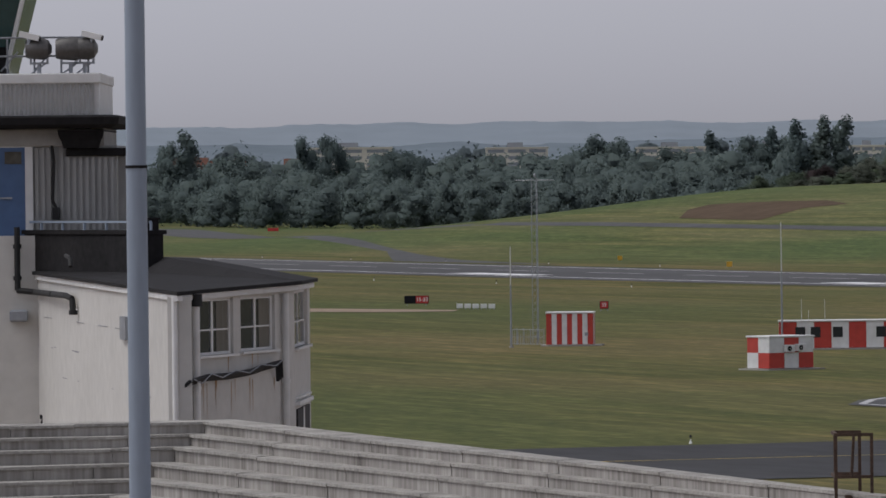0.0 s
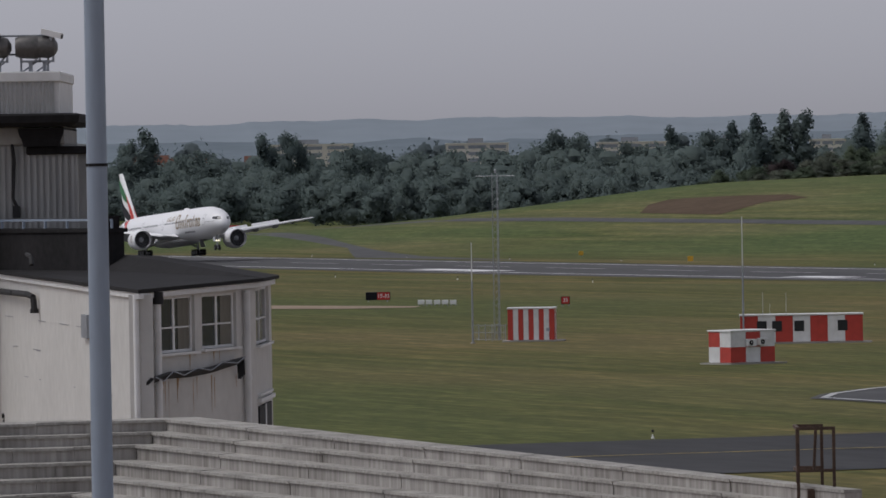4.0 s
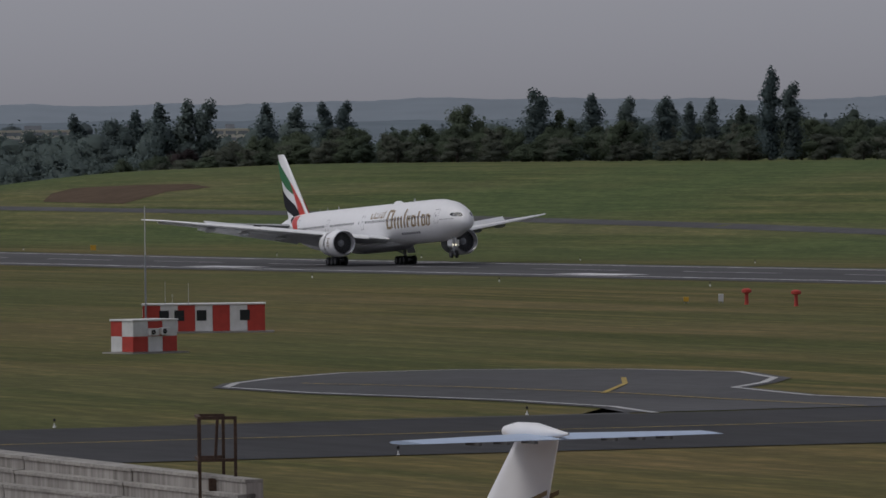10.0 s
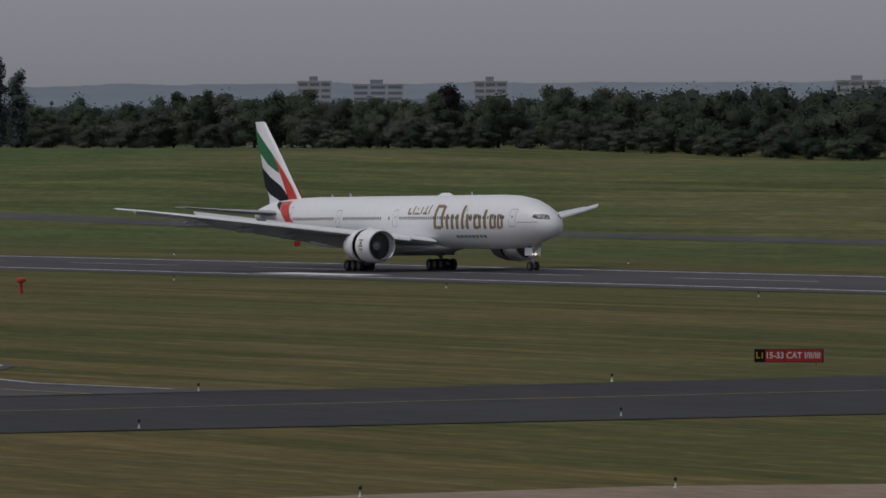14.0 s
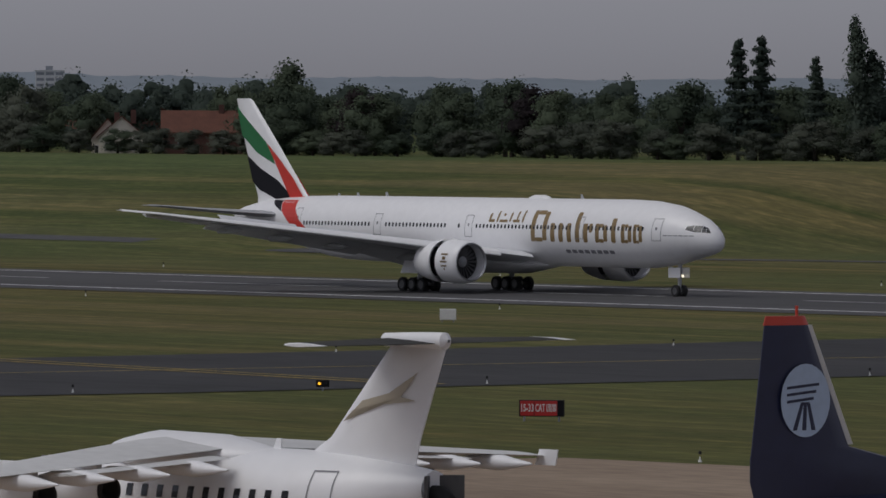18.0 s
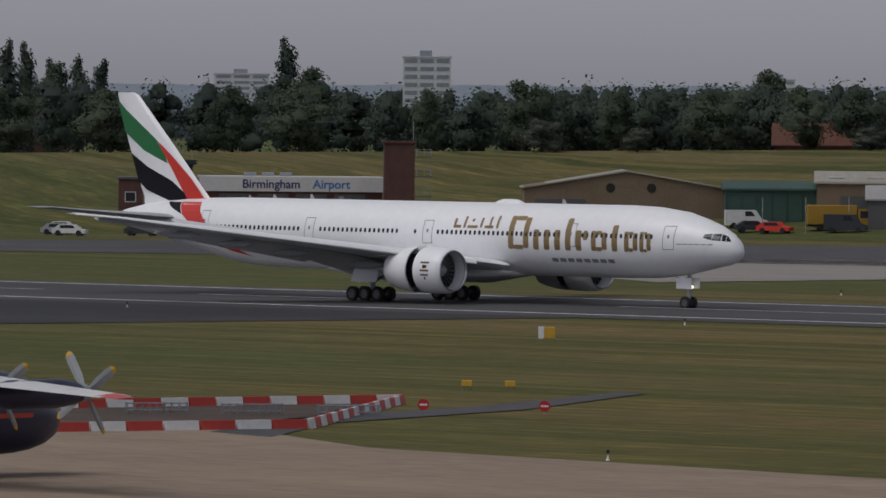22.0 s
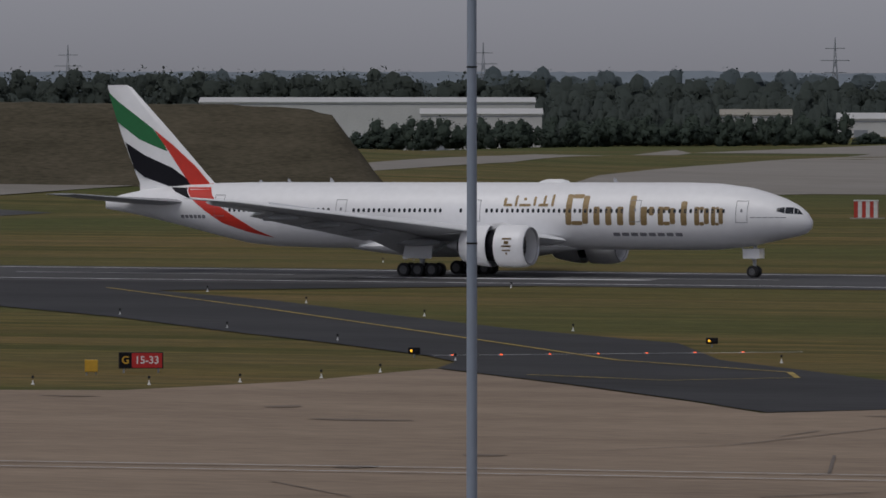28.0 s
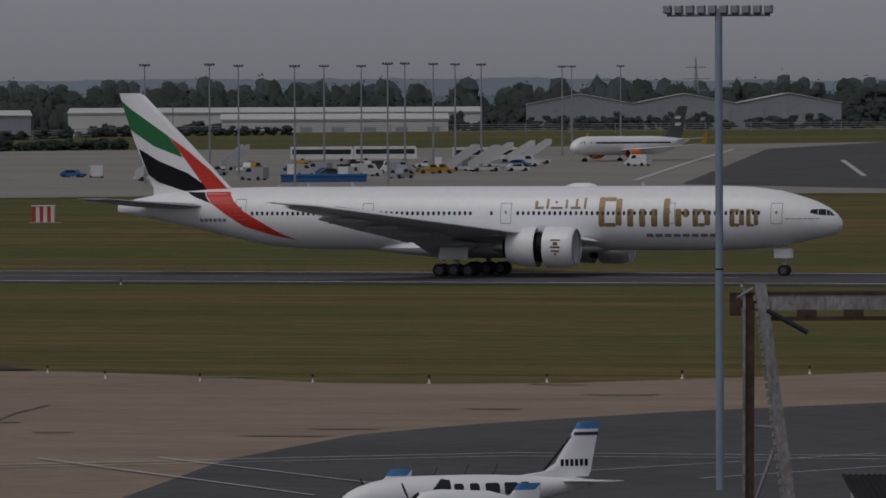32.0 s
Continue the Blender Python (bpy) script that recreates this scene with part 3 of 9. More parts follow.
        bk.put("black_stripe_foot", M["black_paint"], root)
        ck = Shape()
        for o in ([(0.62, 5.80), (1.28, 5.85), (1.40, 6.42), (1.02, 6.22)], [(1.33, 5.85), (2.02, 5.90), (2.10, 6.46), (1.45, 6.43)], [(2.07, 5.91), (2.82, 6.10), (2.72, 6.40), (2.15, 6.46)]):
            decal(ck, o, side, 0.012, 0.3)
        ck.put("cockpit_window", M["glass_dark"], root)
        # fin livery
        half = lambda z: 0.40 - (z - 8.0) * 0.024 + 0.012
        for name, m, o in (("green_stripe", "green", [(73.2, 17.25), (72.1, 16.35), (68.3, 13.75), (67.1, 12.25), (66.75, 11.6), (68.0, 12.05), (69.8, 12.75), (72.2, 14.4)]),
                           ("black_stripe", "black_paint", [(71.35, 12.5), (69.2, 11.25), (66.2, 10.05), (64.6, 9.0), (64.15, 8.3), (66.4, 8.25), (69.2, 9.15), (70.35, 9.95)]),
                           ("red_stripe", "red", [(68.2, 13.68), (66.2, 12.25), (63.8, 10.3), (62.3, 8.75), (61.9, 8.3), (64.1, 8.28), (64.9, 9.3), (66.2, 11.05), (67.0, 12.1)])):
            st = Shape()
            st.add([(NOSE - s, side * half(z), z) for s, z in o], [tuple(range(len(o))) if side > 0 else tuple(reversed(range(len(o))))])
            st.put(name, M[m], root)
    fin = Shape()
    rings = []
    for z, le, te in ((7.6, 60.4, 69.9), (8.6, 61.8, 69.9), (9.4, 62.6, 70.3), (13.4, 66.45, 71.95), (17.7, 70.75, 73.35), (17.95, 71.3, 73.4)):
        h = 0.40 - (z - 8.0) * 0.024
        rings.append([(NOSE - le, 0, z), (NOSE - le - 0.06 * (te - le), h * 0.8, z), (NOSE - le - 0.14 * (te - le), h, z), (NOSE - te + 0.2 * (te - le), h, z), (NOSE - te, 0.04, z), (NOSE - te, -0.04, z), (NOSE - te + 0.2 * (te - le), -h, z), (NOSE - le - 0.14 * (te - le), -h, z), (NOSE - le - 0.06 * (te - le), -h * 0.8, z)])
    fin.loft(rings)
    fin.put("tail_fin", M["white_paint"], root, True)
    ng = Shape()
    fx = NOSE - 5.8
    ng.tube((fx, 0, 0.6), (fx + 0.1, 0, 3.0), 0.16, 0.2, 10).tube((fx, 0, 1.5), (fx - 1.4, 0, 2.9), 0.08).tube((fx, -0.45, 0.56), (fx, 0.45, 0.56), 0.1)
    nl = ng.put("nose_leg", M["grey_paint"], root, True)
    for dy in (-0.4, 0.4):
        t = Shape()
        t.spin([(-0.18, 0.32), (-0.18, 0.48), (-0.12, 0.55), (0.12, 0.55), (0.18, 0.48), (0.18, 0.32)], (fx, dy, 0.56), "y", 24)
        t.put("tyre", M["dark"], nl, True)
        t = Shape()
        t.spin([(-0.15, 0.02), (-0.16, 0.33), (0.16, 0.33), (0.15, 0.02)], (fx, dy, 0.56), "y", 16)
        t.put("rim", M["rim_grey"], nl, True)
        t = Shape()
        t.box(fx - 0.9, dy * 1.35 - 0.03, 1.75, fx + 0.75, dy * 1.35 + 0.03, 2.65)
        t.put("gear_door", M["white_paint"], nl)
    for dy in (-0.22, 0.22):
        t = Shape()
        t.spin([(0.0, 0.14), (0.06, 0.12), (0.1, 0.02)], (fx + 0.2, dy, 1.9), "x", 12)
        t.put("taxi_light", M["lamp"], nl, True)
    for s, z in ((19.5, 8.7), (49.0, 8.7), (53.5, 8.6), (56.5, 8.5)):
        a = Shape()
        a.loft([[(NOSE - s, -0.03, z - 0.05), (NOSE - s, 0.03, z - 0.05), (NOSE - s - 0.5, 0.03, z - 0.05), (NOSE - s - 0.5, -0.03, z - 0.05)], [(NOSE - s - 0.3, -0.02, z + 0.4), (NOSE - s - 0.3, 0.02, z + 0.4), (NOSE - s - 0.5, 0.02, z + 0.4), (NOSE - s - 0.5, -0.02, z + 0.4)]])
        a.put("blade_aerial", M["grey_paint"], root)
    a = Shape()
    a.spin([(1.5, 0.02), (1.3, 0.25), (0.6, 0.42), (-0.8, 0.42), (-1.6, 0.2), (-1.9, 0.02)], (NOSE - 25.9, 0, 8.6), "x", 14)
    a.put("radome_hump", M["white_paint"], root, True)
    return root


SLEEVES = []
plane = airliner()


# ---- taxiways, apron and markings ----
pave("taxiway", [(-388, 40), (-386, 182), (-388, 230), (-392, 300), (-400, 386.0), (-318, 384.6), (-335, 300), (-334, 240), (-340, 160), (-345, 40)], 0.045, M["asphalt_dark"], "dark asphalt taxiway running up to the runway")
pave("taxiway_pad", [(-387.9, 150), (-386, 181), (-397, 184), (-412, 184), (-434, 180), (-448, 180), (-456, 184), (-464, 190), (-473, 199), (-474, 209), (-466, 219), (-454, 222), (-440, 218), (-432, 213), (-424, 207), (-407, 204), (-393, 206), (-387.9, 212)], 0.04, M["asphalt_old"], "grey asphalt turning pad beside the taxiway", 5)
stripe("pad_edge_line", [(-386, 182.5), (-397, 185), (-412, 185), (-434, 181), (-448, 181), (-456, 185), (-464, 191), (-472, 199.5), (-473, 208.5), (-465.5, 218), (-454, 221), (-440.5, 217), (-432, 212), (-424, 206), (-407, 203), (-393, 205)], 0.55, 0.075, M["white_line"], "worn white edge line of the turning pad")
stripe("pad_yellow_line", [(-452, 188), (-438, 193), (-420, 196), (-405, 196), (-388, 197)], 0.35, 0.08, M["yellow_line"], "thin yellow guide line on the turning pad")
stripe("pad_yellow_line", [(-420, 195), (-436, 204), (-448, 209.5)], 0.35, 0.083, M["yellow_line"], "thin yellow guide line on the turning pad")
stripe("taxiway_yellow_line", [(-366, 60), (-366, 250), (-364, 300), (-357, 358)], 0.4, 0.08, M["yellow_line"], "yellow taxiway centre line")
stripe("holding_line", [(-391, 262), (-337, 258)], 0.5, 0.081, M["yellow_line"], "yellow holding line across the taxiway")
stripe("holding_line", [(-391, 264), (-337, 260)], 0.4, 0.081, M["yellow_line"], "yellow holding line across the taxiway")
pave("far_taxiway", [(-2700, 700), (-2212, 672), (-1900, 596), (-1714, 546), (-1600, 524), (-1400, 480), (-1300, 466), (-1400, 466), (-1513, 502), (-1640, 526), (-1900, 574), (-2212, 645), (-2700, 668)], 0.05, M["asphalt_old"], "pale taxiway beyond the runway")
M["soil"] = mat("bare_brown_soil", (0.105, 0.075, 0.052), 0.97, vary=0.2, scale=8, spec=0.05)
pave("bare_bank", [(-1476, 555), (-1500, 566), (-1508, 574), (-1484, 578), (-1454, 580), (-1430, 575), (-1440, 569), (-1424, 553)], 0.06, M["soil"], "bare brown soil patch on the grass bank", 3, "ground")
pave("perimeter_road", [(-1680, 548), (-1300, 540), (-980, 524), (-700, 516), (-560, 548), (-420, 552), (-420, 556), (-560, 553), (-700, 521), (-980, 529), (-1300, 545), (-1680, 553)], 0.05, M["asphalt_old"], "narrow grey perimeter road below the grass bank", 12)
pave("stub_taxiway", [(-1000, 180), (-829, 263), (-800, 274), (-793, 271), (-795, 262), (-980, 168)], 0.05, M["concrete"], "pale narrow taxiway stub in the grass")
pave("apron", [(-272, -120), (-272, 165), (-265, 182), (-258, 206), (-245, 208), (-194, 209), (-165, 192), (-130, 187), (-58, 148), (-43, 146), (-34, 150), (-31.5, 166), (-34, 188), (-16, 168), (1, 148), (10, 136.5), (17, 148), (24, 149), (33, 144), (40, 138.5), (46, 133.5), (52, 132.8), (60, 136), (67, 147), (76, 164), (130, 182), (320, 190), (320, -120)], 0.04, M["concrete"], "wide stained beige concrete apron", 12, "apron")
pave("dark_apron", [(100, -60), (82, 8), (74.5, 40), (71.5, 66), (73, 79), (78, 96), (87, 114), (320, 160), (320, -60)], 0.07, M["asphalt_old"], "dark asphalt parking apron", 12, "apron")
pave("link_taxiway", [(-190, 382.3), (-159, 337), (-129, 302), (-106, 279), (-82, 251), (-62, 229), (-45, 209), (-38, 199), (-34, 188.5), (-16, 168.5), (1, 148.5), (6, 142), (10, 137.2), (13.5, 142.5), (17, 148.6), (21.3, 151), (13.4, 161.5), (2, 176), (-25, 209), (-41, 238), (-66, 264), (-91, 294), (-117, 326), (-142, 352), (-120, 381.1)], 0.06, M["asphalt_dark"], "dark asphalt link taxiway between runway and apron", 8)
stripe("link_yellow_line", [(-150, 358), (-105, 302), (-64, 249), (-30, 205), (-12, 190), (-8, 182), (-13, 175), (-24, 180)], 0.4, 0.1, M["yellow_line"], "yellow guide line curving onto the apron")
stripe("stop_bar_line", [(-44, 208), (-26, 224)], 0.5, 0.1, M["white_line"], "stop bar line across the link taxiway")
stripe("apron_white_line", [(20, -4), (67, 33), (85, 49), (104, 50), (180, 60)], 0.35, 0.11, M["white_line"], "white apron stand line")
stripe("apron_white_line", [(20, -7), (67, 30), (86, 46), (104, 47), (180, 57)], 0.25, 0.11, M["white_line"], "white apron stand line")
for a, b in (((66, 39), (89, 11)), ((71, 41), (88, 21)), ((100, 28), (112, 60)), ((112, 26), (122, 62)), ((124, 28), (132, 63)), ((92, 30), (101, 52))):
    stripe("stand_line", [a, b], 0.22, 0.112, M["white_line"], "white stand line on the dark apron")
for x0, x1 in ((-1206, -1164), (-1026, -1004), (-889, -869), (-752, -728), (-288, -266)):
    stripe("touchdown_mark", [(x0, runway_y(x0) - 17), (x1, runway_y(x1) - 17)], 5.5, 0.085, M["bright_line"], "broad white touchdown zone marking on the runway")
stripe("touchdown_mark", [(-149, 405), (-120, 405)], 3.0, 0.085, M["bright_line"], "broad white touchdown zone marking on the runway")
for dy in (0, -4.2):
    stripe("apron_white_line", [(-60, 64 + dy), (2, 73.9 + dy), (22, 76.8 + dy), (44, 79 + dy)], 0.35, 0.11, M["white_line"], "worn white line across the apron")
M["stain"] = mat("oil_stain", (0.20, 0.152, 0.114), 0.85, vary=0.2, scale=3)
M["tar"] = mat("tar_seam", (0.15, 0.118, 0.092), 0.7, vary=0.3, scale=1.0)
for pts, wd in (([(50.3, 70.9), (45.5, 87.3), (43.1, 98.1)], 0.5), ([(30.1, 94.7), (31.8, 95.1), (38.0, 80.2), (37.7, 78.0)], 0.35), ([(43.3, 61.1), (45.8, 66.3)], 0.6), ([(17.1, 112.7), (21.9, 111.7), (21.1, 118.1)], 0.4), ([(20.5, 94.9), (23.6, 102.7), (22.7, 122.4)], 0.35), ([(20.4, 63.8), (28.8, 54.4)], 0.25), ([(-60, 100), (10, 108), (66, 112)], 0.1)):
    stripe("tar_repair", pts, wd * 0.45, 0.075, M["tar"], "dark tar repair on the apron concrete")
rgs = random.Random(31)
for i in range(24):
    x, y = rgs.uniform(-70, 75), rgs.uniform(52, 150)
    n = 9
    k, wx, wy = rgs.uniform(0.5, 1.0), rgs.uniform(1.2, 4.5), rgs.uniform(0.6, 2.6)
    ring = [(x + wx * k * math.cos(2 * math.pi * j / n) * rgs.uniform(0.6, 1.2), y + wy * k * math.sin(2 * math.pi * j / n) * rgs.uniform(0.6, 1.2), 0.066 + 0.0004 * i) for j in range(n)]
    tagged(link("apron_stain", ring, [tuple(range(n))], M["stain"]), "dull brown oil stain on the apron", "stain", kind="structure")
pave("service_track", [(-176, 197), (-186, 212), (-192, 234), (-204, 258), (-206, 258), (-197, 236), (-191, 214), (-182, 199)], 0.05, M["asphalt_old"], "narrow grey service track through the grass", 6)
M["far_concrete"] = mat("grey_apron_concrete", (0.27, 0.25, 0.225), 0.85, vary=0.12, scale=14, spec=0.2, stretch=(0.3, 1, 1))
pave("far_apron", [(-293, 753), (-276, 800), (-225, 833), (-125, 850), (400, 880), (400, 1600), (-150, 1500), (-282, 1463), (-374, 1372), (-447, 1353), (-483, 1318), (-478, 1201), (-433, 1190), (-370, 982), (-344, 870), (-318, 800)], 0.08, M["far_concrete"], "far pale concrete apron", 40, "apron")
pave("curving_taxiway", [(-478, 548), (-461, 564), (-436, 610), (-424, 668), (-404, 715), (-391, 755), (-388, 788), (-390, 829), (-395, 888), (-415, 984), (-455, 1100), (-501, 1243), (-477.5, 1200), (-430, 1060), (-388, 930), (-378, 859), (-370, 794), (-366, 754), (-368, 715), (-384, 664), (-394, 620), (-388, 574), (-388, 545), (-405, 497), (-440, 518)], 0.06, M["far_concrete"], "pale taxiway curving from the runway to the far apron", 12)
pave("dark_far_apron", [(-125, 887), (-172, 928), (-227, 1146), (-277, 1343), (-281, 1462), (-150, 1499), (400, 1599), (400, 881), (-100, 853)], 0.12, M["asphalt_old"], "dark asphalt part of the far apron", 40, "apron")
stripe("far_apron_line", [(-190, 960), (-240, 1160), (-284, 1340)], 1.2, 0.16, M["white_line"], "white edge line on the far apron")
stripe("far_apron_line", [(-160, 1000), (-214, 1180)], 1.0, 0.16, M["white_line"], "white edge line on the far apron")
pave("far_parking", [(-640, 560), (-560, 600), (-420, 668), (-360, 690), (-330, 668), (-330, 610), (-420, 566), (-560, 540)], 0.06, M["asphalt_old"], "dark tarmac yard in front of the airfield sheds", 12)

# ---- things on the airfield ----
M["sign_red"] = mat("sign_red", (0.5, 0.02, 0.02), 0.5, vary=0.08)
M["sign_white"] = mat("sign_white", (0.75, 0.75, 0.74), 0.5, vary=0.08)
M["sign_yellow"] = mat("sign_yellow", (0.62, 0.36, 0.03), 0.5, vary=0.1)
M["hut_red"] = mat("hut_red", (0.46, 0.045, 0.03), 0.6, vary=0.12, scale=2)
M["hut_white"] = mat("hut_white", (0.68, 0.68, 0.67), 0.6, vary=0.1, scale=2)
M["galv"] = mat("galvanised_steel", (0.33, 0.35, 0.38), 0.5, 0.6, vary=0.15)
M["orange"] = mat("orange_cloth", (0.72, 0.16, 0.02), 0.8, vary=0.1)
M["concrete_grey"] = mat("bare_concrete", (0.33, 0.32, 0.30), 0.9, vary=0.15, scale=1.5, bump=0.01)


def facing(x, y, z, yaw):
    return pose(x, y, z, 0, 0, yaw)


def lettering(text, size, material, parent, m, name="lettering"):
    cu = bpy.data.curves.new(name, "FONT")
    cu.body, cu.size, cu.align_x, cu.align_y, cu.extrude, cu.offset = text, size, "CENTER", "CENTER", 0.004, size * 0.018
    tmp = bpy.data.objects.new(name, cu)
    me = bpy.data.meshes.new_from_object(tmp)
    bpy.data.objects.remove(tmp)
    me.materials.append(material)
    ob = new(name, me)
    ob.parent = parent
    ob.matrix_basis = m
    return ob


def sign_board(x, y, yaw, cells, height=1.0, label="red airfield sign with white characters on short legs", name="airfield_sign"):
    """cells: (text, width, board, ink). The face looks along local -y."""
    root = tagged(empty(name, facing(x, y, ground_z(x, y), 90 - yaw)), label, "sign")
    total = sum(c[1] for c in cells)
    s = Shape()
    s.chamfer_box(-total / 2 - 0.05, 0, 0.25, total / 2 + 0.05, 0.22, 0.3 + height + 0.05, 0.02)
    s.put("case", M["dark"], root)
    for k in (-0.4, 0.4):
        Shape().box(k * total - 0.05, 0.05, -0.05, k * total + 0.05, 0.17, 0.26).put("leg", M["galv"], root)
    u = -total / 2
    for text, w, board, ink in cells:
        p = Shape().box(u + 0.02, -0.03, 0.3, u + w - 0.02, 0.0, 0.3 + height).put("panel", M[board], root)
        if text:
            ob = lettering(text, height * 0.72, M[ink], root, pose(u + w / 2, -0.036, 0.3 + height / 2, 90))
            xs = [v.co.x for v in ob.data.vertices]
            k = min(1.0, w * 0.88 / (max(xs) - min(xs)))
            ob.matrix_basis = ob.matrix_basis @ Matrix.Diagonal((k, 1, 1, 1))
        u += w
    return root


sign_board(-833, 280, 20, [("", 1.3, "black_paint", "sign_yellow"), ("15-33", 1.5, "sign_red", "sign_white")], 0.85)
sign_board(-780.7, 284.5, 20, [("33", 0.9, "sign_red", "sign_white")], 0.75)
sign_board(-409.6, 259, 34, [("L1", 0.65, "black_paint", "sign_yellow"), ("15-33", 1.25, "sign_red", "sign_white"), ("CAT I/II/III", 2.5, "sign_red", "sign_white")], 0.78, "red and black holding point sign with white characters")
sign_board(-292, 231.6, 40, [("15-33", 0.72, "sign_red", "sign_white"), ("CAT I/II/III", 1.2, "sign_red", "sign_white"), ("", 0.3, "black_paint", "sign_white")], 0.75, "red holding point sign seen at an angle")
sign_board(-46.6, 175.1, 62, [("G", 0.7, "black_paint", "sign_yellow"), ("15-33", 1.8, "sign_red", "sign_white")], 0.85, "black and red holding sign with letter and runway numbers")
sign_board(-11.2, 217.4, 68, [("15-33", 1.9, "sign_red", "sign_white"), ("G", 0.7, "black_paint", "sign_yellow")], 0.85, "red and black holding sign with runway numbers")


def box_sign(x, y, yaw, w, h, m, label, name="marker_board"):
    root = tagged(empty(name, facing(x, y, ground_z(x, y), 90 - yaw)), label, "marker")
    Shape().chamfer_box(-w / 2, 0, 0.18, w / 2, 0.35, 0.18 + h, 0.03).put("board", M[m], root)
    for k in (-0.35, 0.35):
        Shape().box(k * w - 0.04, 0.1, -0.05, k * w + 0.04, 0.2, 0.2).put("leg", M["galv"], root)
    return root


box_sign(-447.5, 345.5, 40, 1.25, 0.85, "sign_white", "plain white board on legs in the grass")
box_sign(-483, 470, 44, 0.9, 0.8, "sign_white", "plain white board on legs in the grass")
for x, y, yaw in ((-277.5, 333.9, 48), (-326, 478.4, 50), (-182, 480, 58)):
    b = box_sign(x, y, yaw, 1.15, 0.8, "sign_yellow", "yellow and white distance board beside the runway", "distance_board")
    Shape().box(-0.6, -0.03, 0.16, -0.2, 0.37, 1.0).put("white_panel", M["sign_white"], b)
box_sign(-178.7, 323.5, 56, 0.5, 0.5, "sign_yellow", "small yellow light box in the grass", "light_box")
box_sign(-47.4, 170.6, 60, 0.75, 0.7, "sign_yellow", "small yellow numbered board in the grass", "number_board")
box_sign(-509.7, 631.7, 52, 4.2, 0.9, "sign_white", "long low white board behind the runway", "long_board")
box_sign(-1225, 470, 22, 1.0, 0.9, "sign_yellow", "small yellow marker board beyond the runway")
box_sign(-1330, 488, 20, 0.9, 0.8, "sign_yellow", "small yellow marker board beyond the runway")
box_sign(-920, 500, 24, 0.9, 0.7, "sign_red", "small red marker board beyond the runway")
box_sign(-2080, 655, 20, 3.2, 0.9, "sign_red", "low red marker board far down the field")
for i in range(5):
    box_sign(-803 + i * 1.2, 275.1 + i * 0.55, 20, 0.75, 0.5, "sign_white", "one of a row of low white marker boards")
for x, y in ((-214.9, 254.9), (-212.9, 256.4)):
    box_sign(x, y, 50, 0.6, 0.35, "sign_yellow", "low orange light in the grass", "light_box")


def red_beacon(x, y):
    root = tagged(empty("red_beacon", facing(x, y, 0, 0)), "red mushroom-headed beacon post in the grass", "beacon", "red beacons")
    Shape().spin([(0, 0.22), (0.1, 0.2), (1.1, 0.17)], (0, 0, 0), "z", 12, True).put("post", M["hut_red"], root, True)
    Shape().spin([(1.1, 0.2), (1.2, 0.5), (1.45, 0.48), (1.6, 0.2)], (0, 0, 0), "z", 14, True).put("head", M["hut_red"], root, True)
    return root


red_beacon(-655.4, 319.9)
red_beacon(-643.9, 319.6)
box_sign(-665.8, 318.3, 25, 0.5, 0.45, "sign_yellow", "small yellow light box in the grass", "light_box")
box_sign(-662.6, 320.6, 25, 0.5, 0.75, "hut_white", "small grey cabinet in the grass", "cabinet")


def edge_light(x, y):
    root = tagged(empty("edge_light", facing(x, y, ground_z(x, y), 0)), "small edge light on a cone in the grass", "edge light", "edge lights")
    Shape().spin([(0, 0.10), (0.04, 0.09), (0.14, 0.035), (0.24, 0.035)], (0, 0, 0), "z", 10, True).put("cone", M["sign_white"], root, True)
    Shape().spin([(0.34, 0.07), (0.44, 0.08), (0.5, 0.04)], (0, 0, 0), "z", 10, True).put("lens", M["dark"], root, True)
    return root


for x, y in ((-270.6, 132), (-270.6, 150), (-270, 165), (-266, 177), (-262, 192), (-252, 209), (-232, 210.5), (-210, 211), (-150, 191.5), (-128, 188.5), (-100, 177.5), (-72, 166), (-56, 159), (-49, 156.5), (-43, 156), (-37, 158.5), (-34.2, 164), (-33.2, 172), (-34.5, 182), (-39, 201), (-64, 234), (-84, 256), (-108, 284), (-137, 352), (-112, 322), (-86, 291), (-60, 262), (-20, 207), (4, 178), (24, 146), (31, 137.5), (38, 134.6), (45, 134.4), (52, 134.6), (58, 138), (64, 145), (69, 154.5), (74, 166)):
    edge_light(x, y)
for i in range(10):
    edge_light(-389.5 - 0.8 * (i > 5), 60 + i * 29)
    edge_light(-341 + i * 0.6 * (i > 5), 60 + i * 29)
for i in range(26):
    edge_light(-1500 + i * 60, 376.0)
    edge_light(-1500 + i * 60, 470.0)


def guard_light(x, y, yaw):
    root = tagged(empty("guard_light", facing(x, y, ground_z(x, y), 90 - yaw)), "black box with two amber guard lights, one lit", "guard light", "guard lights")
    Shape().chamfer_box(-0.38, 0, 0.22, 0.38, 0.2, 0.62, 0.03).put("case", M["black_paint"], root)
    Shape().tube((0, 0.1, 0), (0, 0.1, 0.24), 0.05).put("post", M["galv"], root, True)
    for k, m in ((-0.19, "amber_lit"), (0.19, "glass_dark")):
        Shape().spin([(-0.02, 0.085), (-0.06, 0.075), (-0.08, 0.02)], (k, 0.0, 0.42), "y", 14).put("lens", M[m], root, True)
    return root


